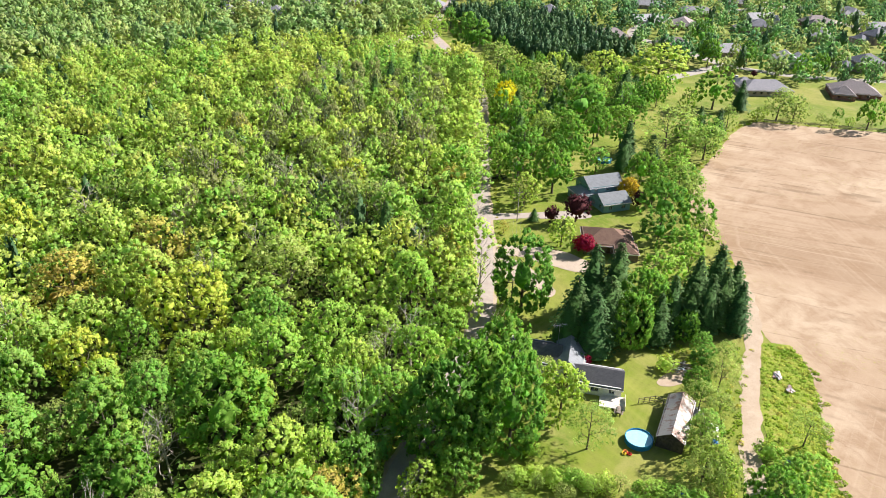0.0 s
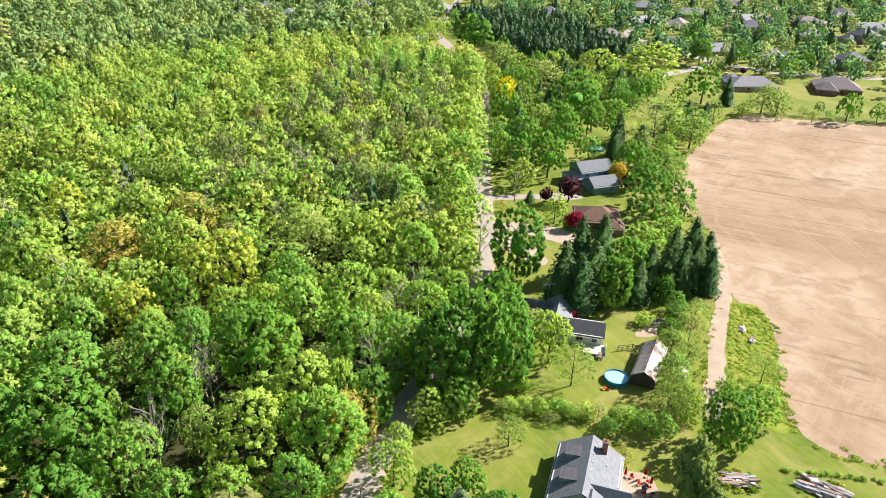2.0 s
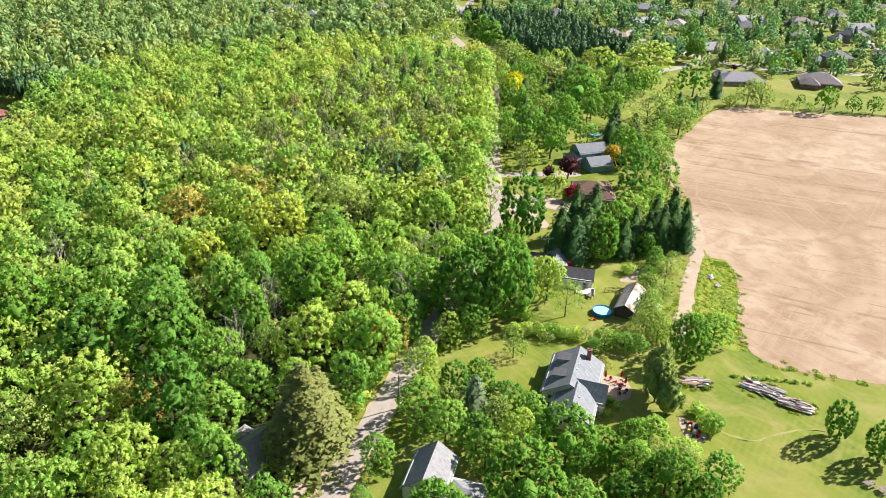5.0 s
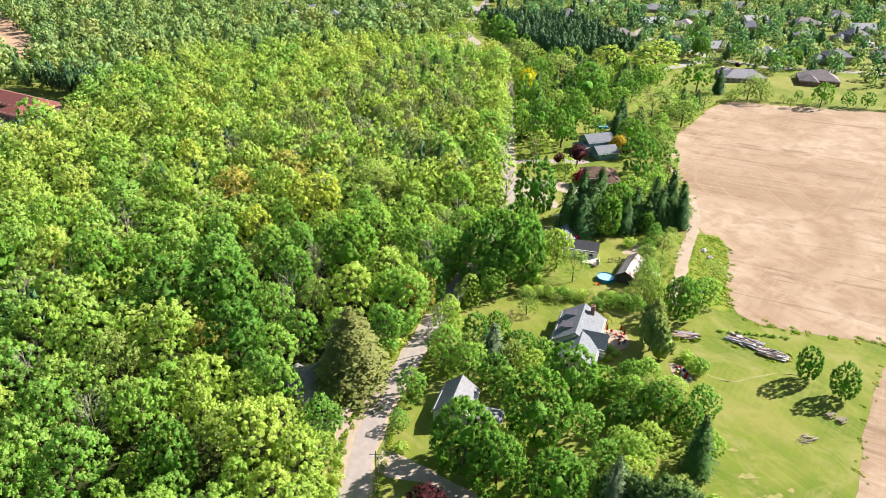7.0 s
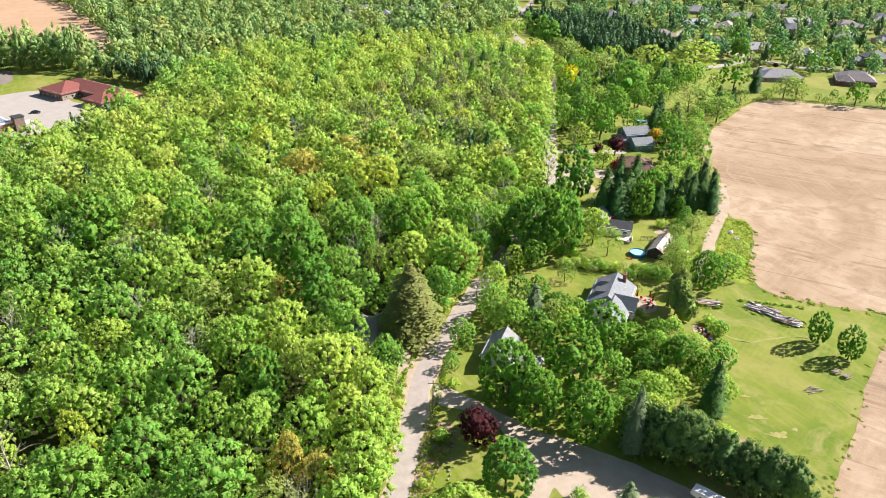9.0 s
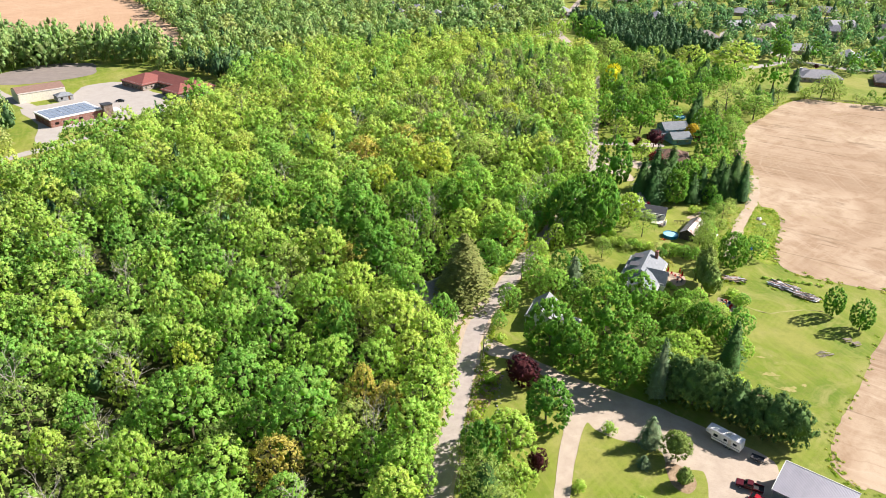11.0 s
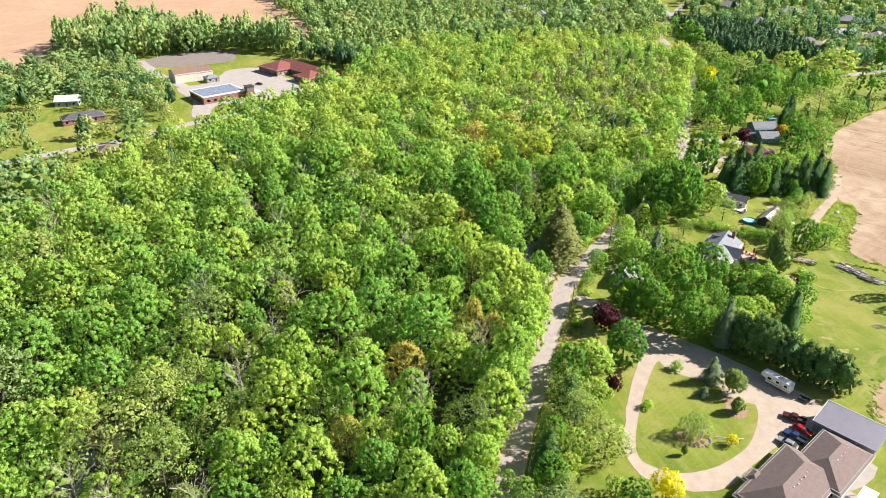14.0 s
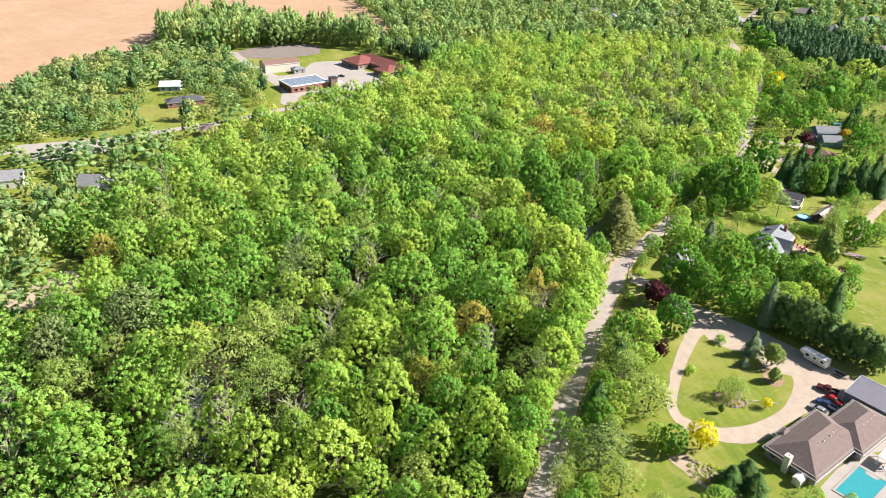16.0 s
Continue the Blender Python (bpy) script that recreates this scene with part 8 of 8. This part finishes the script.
wp.append(np.stack([side[:, 0] - 4.6 + wr.normal(0, 0.4, len(side)), side[:, 1]], 1)[::2])
wp.append(np.stack([side[:, 0] + 4.8 + wr.normal(0, 0.4, len(side)), side[:, 1]], 1)[::3])
wp = np.concatenate(wp)
hh = wr.uniform(0.3, 0.9, len(wp)) * np.where((wp[:, 0] > 62) & (wp[:, 1] > 86) & (wp[:, 1] < 140), 0.24, 1.0)
hh = np.where((wp[:, 0] > 58) & (wp[:, 1] < 90) & (wp[:, 1] > -50), hh * 0.3, hh)
ww = wr.uniform(0.4, 0.8, len(wp)) * np.where((wp[:, 0] > 58) & (wp[:, 1] < 70) & (wp[:, 1] > -50), 0.6, 1.0)
woodland("weeds", "rough weeds, flowers and low brush at the edges", wp, hh, ww, wr.random(len(wp)), WEEDP, LEAF["weed"], wr)
# undergrowth in the wood
under = scatter(wr, WOODS, 5.0)
under = under[under[:, 1] < 250]
UP = [wood_proto(wr, 9, 5, 0.42, 0, 0.05, lump=0.35, heart=0) for _ in range(3)]
woodland("undergrowth", "low saplings and shrubs under the wood", under, wr.uniform(1.2, 4.5, len(under)), wr.uniform(1.2, 2.4, len(under)), wr.beta(1.2, 2, len(under)), UP, LEAF["wood"], wr)

# brush at the foot of the wood along the road
BP = [wood_proto(wr, 12, 14, 0.17, 8, 0.02, lump=0.36, heart=0.6) for _ in range(4)]
lane = spline([p for p in ROAD if -140 < p[1] < 400], False, 12)
lane = lane[np.concatenate([[True], np.diff((np.cumsum(np.linalg.norm(np.diff(lane, axis=0, prepend=lane[:1]), axis=1)) / 2.4).astype(int)) > 0])]
brush = np.stack([lane[:, 0] - 5.0 + wr.normal(0, 0.7, len(lane)), lane[:, 1]], 1)
brush = brush[(brush[:, 1] < 22) | (brush[:, 1] > 58)]
woodland("edge_brush", "leafy brush and saplings at the edge of the wood", brush, wr.uniform(2.2, 6.5, len(brush)), wr.uniform(1.3, 2.4, len(brush)), wr.beta(1.4, 1.8, len(brush)), BP, LEAF["wood"], wr)
